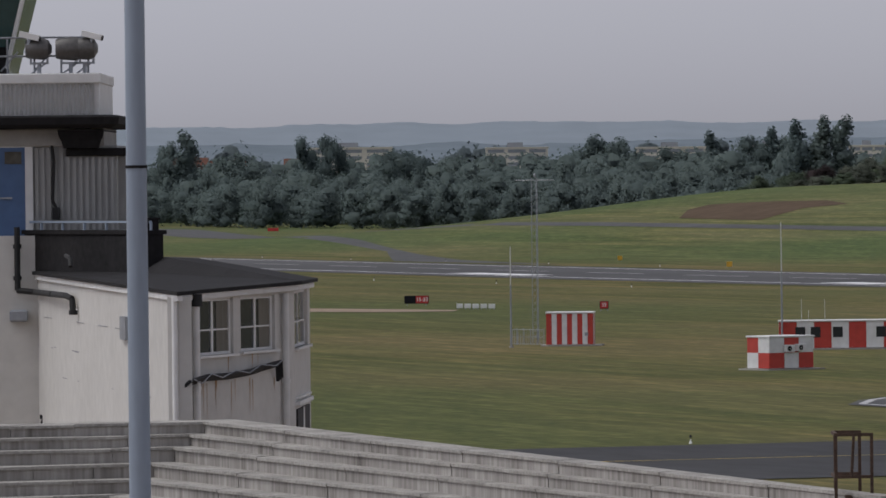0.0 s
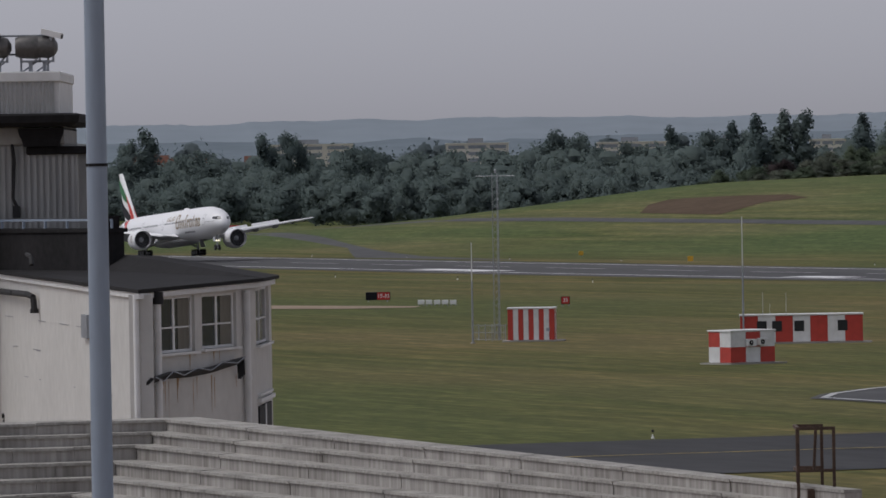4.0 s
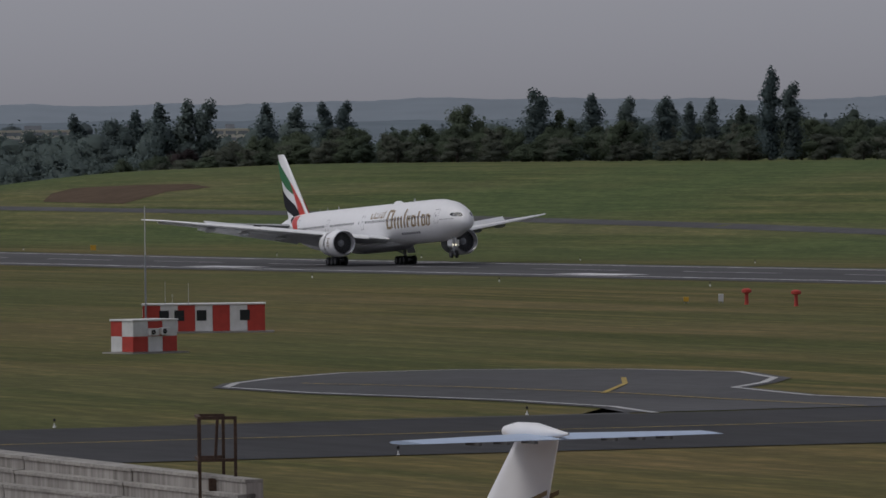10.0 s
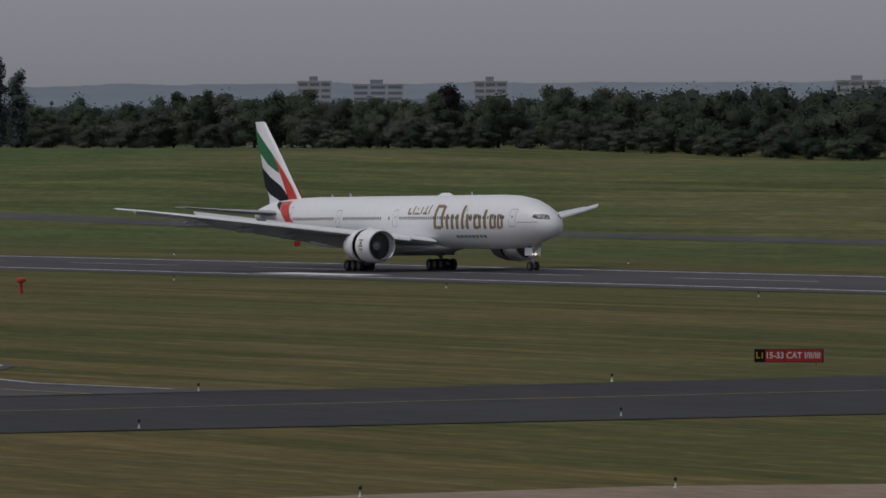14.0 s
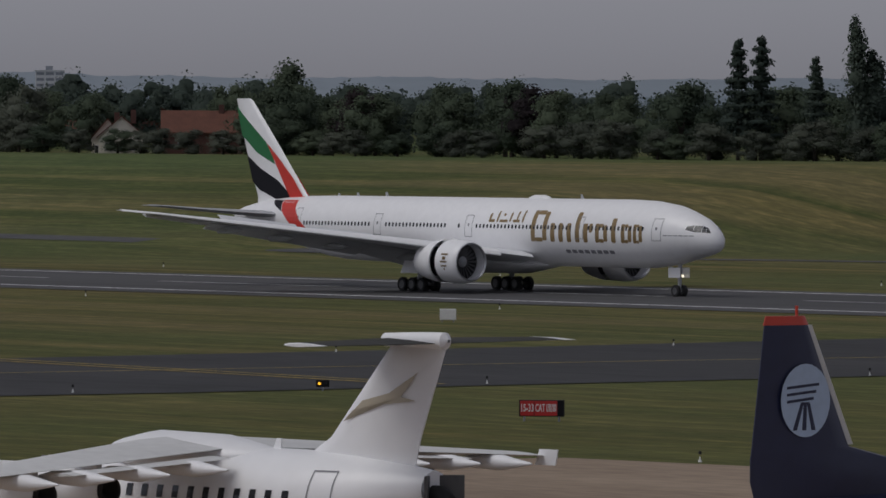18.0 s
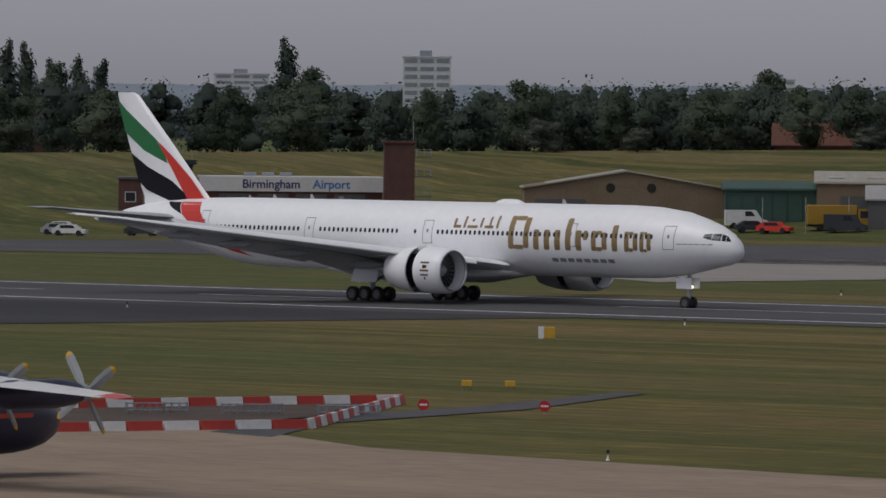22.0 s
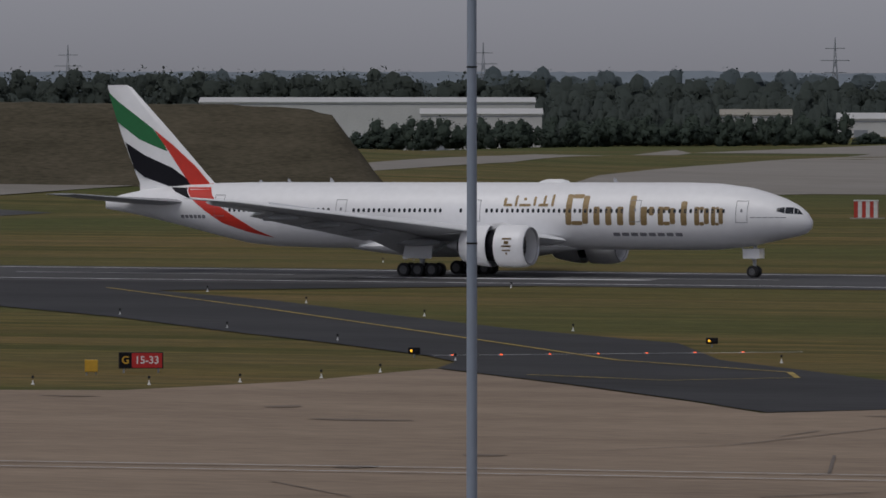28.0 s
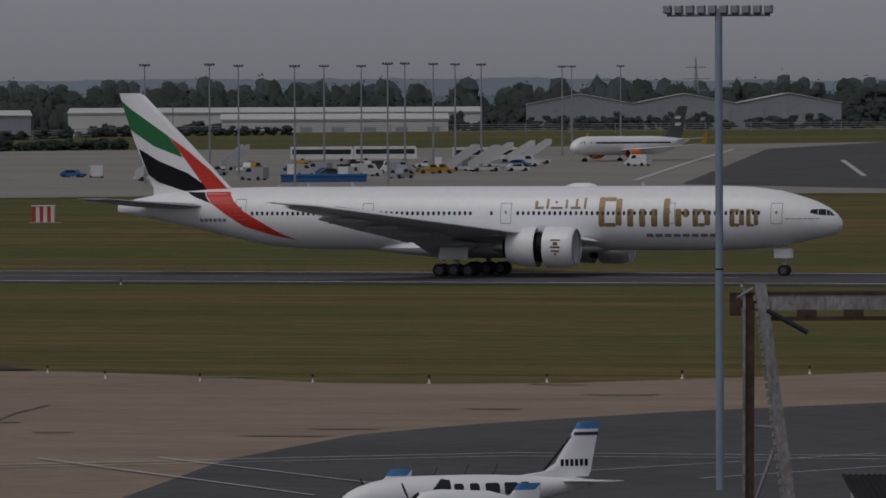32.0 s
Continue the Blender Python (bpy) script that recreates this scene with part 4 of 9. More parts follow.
M["amber_lit"] = mat("amber_lamp", (1.0, 0.5, 0.03), 0.3, emit=1.4)
M["red_dim"] = mat("red_stop_lamp", (1.0, 0.12, 0.03), 0.3, emit=1.6)
for x, y, yaw in ((-44.5, 206.4, 64), (-36.2, 232.7, 60), (-382.3, 254.7, 34), (-333, 248.2, 36)):
    guard_light(x, y, yaw)
for i in range(7):
    x, y = -43 + i * 2.3, 208.5 + i * 2.2
    root = tagged(empty("stop_bar_light", facing(x, y, ground_z(x, y) + 0.06, 60)), "small red stop bar lamp let into the taxiway", "stop light", "stop bar lights")
    Shape().spin([(0, 0.17), (0.05, 0.15), (0.08, 0.05)], (0, 0, 0), "z", 12, True).put("housing", M["galv"], root, True)
    Shape().box(-0.08, -0.17, 0.03, 0.08, -0.1, 0.09).put("lens", M["red_dim"], root)


def hut(name, x, y, yaw, w, d, h, panels, label, top="hut_white", checks=False):
    """A cabin with upright painted panels on all four sides; yaw turns its front (-y)."""
    root = tagged(empty(name, facing(x, y, ground_z(x, y), 90 - yaw)), label, "equipment cabin")
    Shape().box(-w / 2 + 0.06, -d / 2 + 0.06, 0.12, w / 2 - 0.06, d / 2 - 0.06, h - 0.04).put("body", M["hut_white"], root)
    Shape().box(-w / 2 - 0.5, -d / 2 - 0.5, -0.05, w / 2 + 0.8, d / 2 + 0.5, 0.1).put("plinth", M["concrete_grey"], root)
    Shape().chamfer_box(-w / 2 - 0.1, -d / 2 - 0.1, h - 0.06, w / 2 + 0.1, d / 2 + 0.1, h + 0.08, 0.03).put("roof", M[top], root)
    for i in range(panels):
        for row in range(2 if checks else 1):
            z0, z1 = (0.15 + row * (h - 0.2) / 2, 0.15 + (row + 1) * (h - 0.2) / 2) if checks else (0.15, h - 0.08)
            for s in (-1, 1):
                m = "hut_red" if (i + row + (s > 0)) % 2 == 0 else "hut_white"
                a, b = -w / 2 + w * i / panels, -w / 2 + w * (i + 1) / panels
                Shape().box(a + 0.01, s * d / 2 - 0.03, z0, b - 0.01, s * d / 2 + 0.03, z1).put("panel", M[m], root)
    k = max(2, round(d / (w / panels)))
    for i in range(k):
        for row in range(2 if checks else 1):
            z0, z1 = (0.15 + row * (h - 0.2) / 2, 0.15 + (row + 1) * (h - 0.2) / 2) if checks else (0.15, h - 0.08)
            for s in (-1, 1):
                m = "hut_red" if (i + row) % 2 == 0 else "hut_white"
                a, b = -d / 2 + d * i / k, -d / 2 + d * (i + 1) / k
                Shape().box(s * w / 2 - 0.03, a + 0.01, z0, s * w / 2 + 0.03, b - 0.01, z1).put("panel", M[m], root)
    return root


hutA = hut("striped_cabin", -622.6, 223.7, 24, 4.1, 2.6, 2.95, 9, "red and white striped equipment cabin on a concrete base")
Shape().box(1.35, -1.38, 0.9, 1.65, -1.33, 1.2).put("cabinet", M["galv"], hutA)
hutC = hut("checked_cabin", -533.5, 208.8, -16, 4.2, 2.8, 2.55, 3, "red and white checked equipment cabin with cooling units", checks=True)
for u, z in ((-0.35, 1.65), (0.75, 1.7)):
    ac = Shape().chamfer_box(u - 0.42, -1.8, z - 0.28, u + 0.42, -1.45, z + 0.28, 0.03).put("cooling_unit", M["hut_white"], hutC)
    Shape().spin([(-1.81, 0.2), (-1.83, 0.05)], (u - 0.1, 0, z), "y", 14).put("grille", M["dark"], ac, True)
hutB = hut("long_striped_cabin", -592.0, 237.2, 21, 10.4, 2.6, 2.45, 7, "long red and white striped cabin with dark windows")
for u in (-3.4, -2.1, -0.2, 3.5):
    Shape().chamfer_box(u - 0.42, -1.36, 1.05, u + 0.42, -1.31, 1.95, 0.02).put("window", M["glass_dark"], hutB)


def pole(name, x, y, h, r, label, bands=False, category="mast"):
    root = tagged(empty(name, facing(x, y, ground_z(x, y), 0)), label, category)
    Shape().tube((0, 0, -0.1), (0, 0, h * 0.62), r, r * 0.8, 10).put("lower_tube", M["galv"], root, True)
    Shape().tube((0, 0, h * 0.62), (0, 0, h), r * 0.55, r * 0.4, 8).put("upper_tube", M["hut_white"], root, True)
    Shape().spin([(0, r * 2.2), (0.12, r * 2.2), (0.16, r)], (0, 0, 0), "z", 10, True).put("foot", M["concrete_grey"], root, True)
    return root


pole("whip_mast", -619.5, 217.0, 8.9, 0.09, "slim grey mast with a white whip aerial on top")
pole("whip_mast", -592.3, 232.0, 10.9, 0.09, "slim grey mast with a white whip aerial on top")
for dx, h in ((-4.6, 4.4), (-4.0, 3.4), (-2.6, 4.3)):
    pole("whip_aerial", -590.5 + dx * 0.35, 238.0 + dx * 0.93, h, 0.035, "thin whip aerial beside the long striped cabin", category="aerial")


def lattice_mast(x, y, h):
    root = tagged(empty("lattice_mast", facing(x, y, ground_z(x, y), 30)), "slender grey lattice mast with a cross arm and aerial", "mast")
    for dx, dy in ((-0.28, -0.16), (0.28, -0.16), (0, 0.32)):
        Shape().tube((dx, dy, 0), (dx, dy, h), 0.03, n=6).put("leg", M["galv"], root)
    b = Shape()
    z = 0.3
    while z < h - 0.6:
        b.tube((-0.28, -0.16, z), (0.28, -0.16, z + 0.6), 0.014, n=5).tube((0.28, -0.16, z), (0, 0.32, z + 0.6), 0.014, n=5).tube((0, 0.32, z), (-0.28, -0.16, z + 0.6), 0.014, n=5)
        z += 0.6
    b.put("bracing", M["galv"], root)
    Shape().tube((-2.3, 0, h - 0.25), (2.3, 0, h - 0.25), 0.035, n=6).put("cross_arm", M["galv"], root)
    Shape().spin([(h, 0.1), (h + 0.25, 0.12), (h + 0.4, 0.03)], (0, 0, 0), "z", 10, True).put("lamp", M["galv"], root)
    return root


lattice_mast(-634, 224.5, 15.0)
fence = tagged(empty("compound_fence", facing(-627, 221.5, 0, 25)), "low steel mesh fence beside the striped cabin", "fence")
for i in range(6):
    Shape().tube((-2.6 + i * 0.85, 0, 0), (-2.6 + i * 0.85, 0, 1.5), 0.035, n=6).put("post", M["galv"], fence)
mesh = Shape()
for i in range(18):
    mesh.tube((-2.6 + i * 0.25, 0, 0.1), (-2.6 + i * 0.25, 0, 1.4), 0.012, n=4)
for z in (0.12, 0.75, 1.4):
    mesh.tube((-2.6, 0, z), (1.65, 0, z), 0.02, n=5)
mesh.put("mesh", M["galv"], fence)


def noentry(x, y, yaw):
    root = tagged(empty("no_entry_sign", facing(x, y, ground_z(x, y), 90 - yaw)), "round red no entry sign on a short post", "sign", "no entry signs")
    Shape().tube((0, 0.06, 0), (0, 0.06, 0.4), 0.04, n=8).put("post", M["galv"], root, True)
    Shape().spin([(0.0, 0.30), (0.03, 0.30)], (0, 0, 0.45), "y", 24, True).put("disc", M["sign_red"], root)
    Shape().box(-0.2, -0.012, 0.40, 0.2, 0.0, 0.50).put("bar", M["sign_white"], root)
    return root


noentry(-192.6, 226.4, 48)
noentry(-187.3, 230.0, 48)


def barrier_line(a, b, n):
    for i in range(n):
        t = (i + 0.5) / n
        x, y = a[0] + (b[0] - a[0]) * t, a[1] + (b[1] - a[1]) * t
        yaw = math.degrees(math.atan2(b[1] - a[1], b[0] - a[0]))
        ln = math.hypot(b[0] - a[0], b[1] - a[1]) / n * 0.94
        red = i % 2 == 0
        root = tagged(empty("water_barrier", facing(x, y, ground_z(x, y), yaw)), f"{'red' if red else 'white'} plastic barrier block in a line", "barrier", "plastic barriers")
        s = Shape()
        s.loft([[(-ln / 2, -0.2, 0), (-ln / 2, 0.2, 0), (-ln / 2, 0.13, 0.3), (-ln / 2, 0.09, 0.5), (-ln / 2, -0.09, 0.5), (-ln / 2, -0.13, 0.3)], [(ln / 2, -0.2, 0), (ln / 2, 0.2, 0), (ln / 2, 0.13, 0.3), (ln / 2, 0.09, 0.5), (ln / 2, -0.09, 0.5), (ln / 2, -0.13, 0.3)]])
        s.put("block", M["hut_red" if red else "hut_white"], root)


barrier_line((-214, 193), (-202.4, 235.6), 26)
barrier_line((-202.4, 235.6), (-182, 206), 18)
barrier_line((-182, 206), (-194, 172), 18)
pave("earth_works", [(-212.5, 194), (-203, 233), (-184, 205.5), (-193, 174)], 0.05, mat("bare_earth", (0.075, 0.05, 0.035), 0.95, vary=0.3, scale=1.5, bump=0.05), "bare dark earth inside the barriers", 4, "ground")
for k in range(3):
    root = tagged(empty("fence_panel_stack", facing(-200 + k * 4, 214 + k * 3, 0, 55)), "stack of steel mesh fence panels on bare earth", "fence panels")
    for i in range(4):
        p = Shape()
        for z in (0.2, 0.55):
            p.tube((-1.6, i * 0.2, z), (1.6, i * 0.2, z), 0.025, n=5)
        for j in range(9):
            p.tube((-1.6 + j * 0.4, i * 0.2, 0.05), (-1.6 + j * 0.4, i * 0.2, 0.6), 0.018, n=4)
        p.put("panel", M["galv"], root)


def windsock(x, y):
    root = tagged(empty("windsock", facing(x, y, 0, 0)), "orange windsock on a red and white banded pole", "windsock")
    for i in range(7):
        Shape().tube((0, 0, i * 1.0), (0, 0, i * 1.0 + 1.0), 0.075 if i < 5 else 0.06, n=10).put("pole_band", M["hut_white" if i % 2 else "hut_red"], root, True)
    a = Vector((-0.35, -0.25, 4.95))
    way = Vector((-0.62, -0.70, -0.36)).normalized()
    u = way.orthogonal().normalized()
    w = way.cross(u)
    s = Shape()
    rings = []
    for k, r in ((0, 0.36), (0.6, 0.36), (1.6, 0.29), (2.8, 0.21), (3.7, 0.15), (4.0, 0.16)):
        sag = Vector((0, 0, -0.02 * k * k))
        rings.append([a + way * k + sag + (u * math.cos(q) + w * math.sin(q)) * r * (1 + 0.08 * math.sin(3 * q + k)) for q in (2 * math.pi * i / 18 for i in range(18))])
    s.loft(rings, caps=False)
    s.put("sleeve", M["orange"], root, True)
    h = Shape()
    for i in range(16):
        q, q2 = 2 * math.pi * i / 16, 2 * math.pi * (i + 1) / 16
        h.tube(a + (u * math.cos(q) + w * math.sin(q)) * 0.37, a + (u * math.cos(q2) + w * math.sin(q2)) * 0.37, 0.02, n=5)
    h.tube((0, 0, 5.3), a, 0.02, n=5).tube((0, 0, 4.6), a, 0.02, n=5)
    h.put("hoop", M["galv"], root)
    return root


windsock(-134.3, 230.8)
for x, y in ((-212.5, 671.0), (-472.1, 669.2), (-181.0, 661.0)):
    hut("striped_localiser_cabinet", x, y, 70, 3.0, 1.2, 2.3, 6, "small red and white striped equipment cabinet behind the runway")


# ---- the old terminal's corner, terrace and lamp poles near the camera ----
M["render_white"] = mat("weathered_white_render", (0.55, 0.54, 0.515), 0.9, vary=0.07, scale=1.6, bump=0.01, spec=0.2)
M["felt"] = mat("black_roof_felt", (0.020, 0.019, 0.020), 0.9, vary=0.3, scale=0.8, bump=0.01, spec=0.2)
M["stained"] = mat("streaked_concrete", (0.43, 0.41, 0.385), 0.95, vary=0.10, scale=0.8, bump=0.02, spread=(0.13, 0.118, 0.105), spec=0.15, stretch=(1.6, 1.6, 0.12))
M["lip"] = mat("weathered_lip_concrete", (0.36, 0.345, 0.32), 0.95, vary=0.25, scale=0.4, bump=0.02, spec=0.15)
M["pole_paint"] = mat("blue_grey_pole_paint", (0.25, 0.30, 0.37), 0.55, vary=0.08, scale=0.7, stretch=(1, 1, 0.2))
M["cladding"] = mat("grey_metal_cladding", (0.36, 0.36, 0.35), 0.6, 0.2, vary=0.12, scale=1, stretch=(1, 1, 0.3))
M["teal_glass"] = mat("teal_glazing", (0.03, 0.075, 0.075), 0.15, vary=0.1)
M["flood_grey"] = mat("dull_lamp_casing", (0.13, 0.125, 0.12), 0.5, 0.4, vary=0.2, scale=0.4)
M["flaked_grey"] = mat("flaking_grey_paint", (0.30, 0.30, 0.31), 0.75, 0.1, vary=0.3, scale=0.5, spread=(0.10, 0.07, 0.05), stretch=(1, 1, 0.4))
M["rust"] = mat("rusty_steel", (0.095, 0.06, 0.043), 0.85, 0.3, vary=0.35, scale=0.15)
M["blue_door"] = mat("blue_gloss_paint", (0.06, 0.12, 0.25), 0.4, vary=0.1)
M["rust_stain"] = mat("rust_stain", (0.42, 0.26, 0.12), 0.9, vary=0.25, scale=0.3)
M["room_dark"] = mat("dim_room", (0.10, 0.095, 0.08), 0.9, vary=0.3, scale=0.8)
M["curtain"] = mat("faded_curtain", (0.17, 0.16, 0.13), 0.9, vary=0.2, scale=0.3, stretch=(3, 3, 0.2))
CORNER = pose(0, 0, 0, 0, 0, 71.02)


def run(p, q):
    """A frame along a wall from p to q: x along, y into the building."""
    a = math.degrees(math.atan2(q[1] - p[1], q[0] - p[0]))
    return pose(p[0], p[1], 0, 0, 0, a), math.hypot(q[0] - p[0], q[1] - p[1])


def wall_run(root, p, q, z0, z1, z2, openings, thick=0.3):
    """A wall whose top climbs from z1 to z2; openings (u0, u1, z0, z1) go through."""
    m, ln = run(p, q)
    cuts = sorted({0.0, ln, *(u for o in openings for u in o[:2])})
    for a, b in zip(cuts, cuts[1:]):
        spans, lo = [], z0
        for u0, u1, w0, w1 in openings:
            if u0 <= a + 1e-4 and b <= u1 + 1e-4:
                spans.append((lo, w0))
                lo = w1
        ta, tb = z1 + (z2 - z1) * a / ln, z1 + (z2 - z1) * b / ln
        for c, d in spans:
            Shape().box(a, 0, c, b, thick, d, m).put("wall_panel", M["render_white"], root)
        k = [(a, 0, lo), (b, 0, lo), (b, thick, lo), (a, thick, lo), (a, 0, ta), (b, 0, tb), (b, thick, tb), (a, thick, ta)]
        Shape().add([m @ Vector(v) for v in k], [(3, 2, 1, 0), (4, 5, 6, 7), (0, 1, 5, 4), (1, 2, 6, 5), (2, 3, 7, 6), (3, 0, 4, 7)]).put("wall_panel", M["render_white"], root)
    return m


def casement(root, m, u0, u1, z0, z1, curtain):
    """A white window with four panes set into a wall run."""
    win = Shape().box(u0, 0.08, z0, u1, 0.16, z0 + 0.07, m).put("window", M["hut_white"], root, False, "white painted casement with four panes")
    for name, a, b, c, d in (("stile", u0, u0 + 0.12, z0 + 0.07, z1 - 0.07), ("stile", u1 - 0.12, u1, z0 + 0.07, z1 - 0.07), ("head_rail", u0, u1, z1 - 0.07, z1), ("mullion", (u0 + u1) / 2 - 0.07, (u0 + u1) / 2 + 0.07, z0 + 0.07, z1 - 0.07)):
        Shape().box(a, 0.08, c, b, 0.16, d, m).put(name, M["hut_white"], win)
    Shape().box(u0 + 0.12, 0.085, (z0 + z1) / 2 - 0.1, u1 - 0.12, 0.155, (z0 + z1) / 2 - 0.06, m).put("glazing_bar", M["hut_white"], win)
    mid, mz = (u0 + u1) / 2, (z0 + z1) / 2 - 0.08
    for a, b in ((u0 + 0.1, mid - 0.05), (mid + 0.05, u1 - 0.1)):
        for c, d in ((z0 + 0.05, mz), (mz + 0.04, z1 - 0.05)):
            Shape().box(a, 0.11, c, b, 0.118, d, m).put("pane", M["glass_dark"], win)
    Shape().box(u0 - 0.1, -0.12, z0 - 0.06, u1 + 0.1, 0.1, z0, m).put("sill", M["hut_white"], win)
    if curtain:
        Shape().box(mid + 0.35, 0.10, z0 + 0.05, u1 - 0.15, 0.108, z1 - 0.08, m).put("curtain", M["curtain"], win)


house = tagged(empty("terminal_corner", CORNER), "white rendered flat-roofed corner building with dark felt roof", "building")
A0, C0, C1, C2, U0, B0 = (-14.4, 224.6), (-7.01, 180.0), (-4.49, 188.0), (-4.17, 195.0), (-7.6, 207.0), (-8.0, 228.0)
wall_run(house, A0, C0, 0, 12.42, 12.20, [])
mw = wall_run(house, C0, C1, 0, 12.20, 12.30, [(1.27, 3.96, 10.73, 12.12), (4.50, 7.12, 10.76, 12.12)])
mc = wall_run(house, C1, C2, 0, 12.30, 12.28, [(1.2, 6.1, 10.72, 12.16)])
wall_run(house, C2, U0, 0, 12.28, 12.6, [])
wall_run(house, U0, B0, 0, 12.6, 12.6, [])
wall_run(house, B0, A0, 0, 12.6, 12.42, [])
casement(house, mw, 1.27, 3.96, 10.73, 12.12, True)
casement(house, mw, 4.50, 7.12, 10.76, 12.12, True)
casement(house, mc, 1.2, 6.1, 10.72, 12.16, False)
Shape().box(3.2, 1.1, 9.0, 8.0, 1.15, 12.2, mw).put("inner_partition", M["room_dark"], house)
rf = Shape()
ring = [(-14.6, 224.7, 12.55), (-7.04, 179.6, 12.33), (-4.2, 187.9, 12.45), (-3.95, 195.2, 12.42), (-7.5, 207.3, 12.85), (-8.36, 205.2, 12.92), (-13.4, 214.0, 12.62)]
rf.loft([[(x, y, z - 0.09) for x, y, z in ring], ring])
rf.put("roof", M["felt"], house, False, "black felt roof with a thin edge")
fa = Shape()
for (p, za), (q, zb) in zip((((-14.5, 224.6), 12.42), ((-7.03, 179.75), 12.20), ((-4.3, 187.95), 12.32)), (((-7.03, 179.75), 12.20), ((-4.3, 187.95), 12.32), ((-4.05, 195.1), 12.29))):
    m, ln = run(p, q)
    k = [(0, 0, za - 0.1), (ln, 0, zb - 0.1), (ln, 0.12, zb - 0.1), (0, 0.12, za - 0.1), (0, 0, za + 0.03), (ln, 0, zb + 0.03), (ln, 0.12, zb + 0.03), (0, 0.12, za + 0.03)]
    fa.add([m @ Vector(v) for v in k], [(3, 2, 1, 0), (4, 5, 6, 7), (0, 1, 5, 4), (1, 2, 6, 5), (2, 3, 7, 6), (3, 0, 4, 7)])
fa.put("fascia", M["hut_white"], house)
up = Shape()
m, ln = run((-13.6, 214.2), (-8.85, 205.0))
up.box(0, 0, 12.3, ln, 0.5, 13.55, m).box(-0.05, -0.08, 13.55, ln + 0.06, 0.58, 13.66, m)
up.prism([(-8.9, 205.0), (-8.86, 205.0), (-8.9, 214.0), (-13.5, 219.0), (-13.6, 214.2)], 12.3, 13.5)
up.put("upstand", M["felt"], house, False, "dark felted upstand wall on the roof")
rail = Shape()
rail.box(-1.5, 0.1, 13.86, ln, 0.16, 13.92, m)
for i in range(8):
    rail.box(i * ln / 7 - 0.03, 0.1, 13.6, i * ln / 7 + 0.03, 0.16, 13.88, m)
rail.put("roof_rail", M["pole_paint"], house)
sb = Shape()
for z0, z1, g in ((13.66, 13.95, 0.0), (13.95, 14.0, 0.04)):
    sb.box(ln - 0.42 - g, 0.05 - g, z0, ln - 0.08 + g, 0.4 + g, z1, m)
sb.put("roof_lamp", M["felt"], house)
Shape().tube((-10.8, 202, 12.72), (-10.82, 202.2, 12.95), 0.06, n=8).tube((-10.82, 202.2, 12.95), (-11.0, 203.4, 13.0), 0.06, n=8).put("vent_pipe", M["dark"], house, True)
# pipes, cables, stains on the render
ml, ln = run(A0, C0)
for u, z0, z1, r, mt in ((ln + 0.05, 9.0, 12.2, 0.07, "hut_white"),):
    Shape().tube(ml @ Vector((u, -0.12, z0)), ml @ Vector((u, -0.12, z1)), r, n=10).put("downpipe", M[mt], house, True)
for u in (0.9, 7.6):
    pp = Shape().tube(mw @ Vector((u, -0.12, 8.6)), mw @ Vector((u, -0.12, 12.15)), 0.085, n=10)
    pp.tube(mw @ Vector((u, -0.12, 9.9)), mw @ Vector((u, -0.12, 10.0)), 0.11, n=10)
    pp.put("downpipe", M["hut_white"], house, True)
Shape().tube(mw @ Vector((0.9, -0.14, 11.95)), mw @ Vector((0.9, -0.14, 12.25)), 0.13, n=10).put("pipe_head", M["dark"], house, True)
pts = [(0.05, 10.05), (0.4, 10.08), (1.4, 10.16), (3.0, 10.15), (4.6, 10.2), (6.2, 10.32), (6.9, 10.36), (6.95, 9.95)]
for k in range(3):
    rings = [[mw @ Vector((u + (0.05 * math.sin(q) if i == len(pts) - 1 else 0), -0.12 - 0.05 * k + 0.05 * math.cos(q), z + 0.045 * k + (0 if i == len(pts) - 1 else 0.05 * math.sin(q)))) for q in (math.pi / 3 * n for n in range(6))] for i, (u, z) in enumerate(pts)]
    Shape().loft(rings).put("black_cable", M["dark"], house, True, "black cable strung across the wall")
wr = Shape()
wpts = [(0.2, 10.2), (0.8, 10.08), (1.5, 10.30), (2.3, 10.18), (3.3, 10.33), (4.3, 10.24), (5.2, 10.42), (6.3, 10.36), (6.9, 10.5)]
for (u, z), (v, w) in zip(wpts, wpts[1:]):
    wr.tube(mw @ Vector((u, -0.29, z)), mw @ Vector((v, -0.29, w)), 0.014, n=5)
wr.put("loose_wire", M["galv"], house)
el = Shape()
ep = [(-12.82, 211.45, 13.75), (-12.82, 211.45, 11.95), (-12.3, 211.2, 11.9), (-10.95, 202.2, 11.93), (-10.75, 201.6, 11.85), (-10.72, 201.5, 11.45)]
for p, q in zip(ep, ep[1:]):
    el.tube(p, q, 0.085, n=8)
for p in ((-12.82, 211.45, 13.2), (-12.82, 211.45, 12.3), (-11.5, 205.9, 11.92), (-10.72, 201.5, 11.48)):
    el.spin([(-0.06, 0.12), (0.06, 0.12)], p, "z", 10, True)
el.put("black_drain_pipe", M["dark"], house, True)
Shape().box(ln - 11.5, -0.1, 10.95, ln - 10.3, 0.0, 11.55, ml).put("wall_vent", M["galv"], house)
Shape().tube((-12.1, 211.0, 8.1), (-12.0, 210.8, 8.4), 0.11, n=8).box(-12.2, 210.9, 8.3, -11.9, 211.3, 8.42).put("black_lamp", M["dark"], house)
Shape().chamfer_box(-13.05, 211.3, 11.05, -12.55, 211.75, 11.4, 0.05).put("meter_box", M["galv"], house)
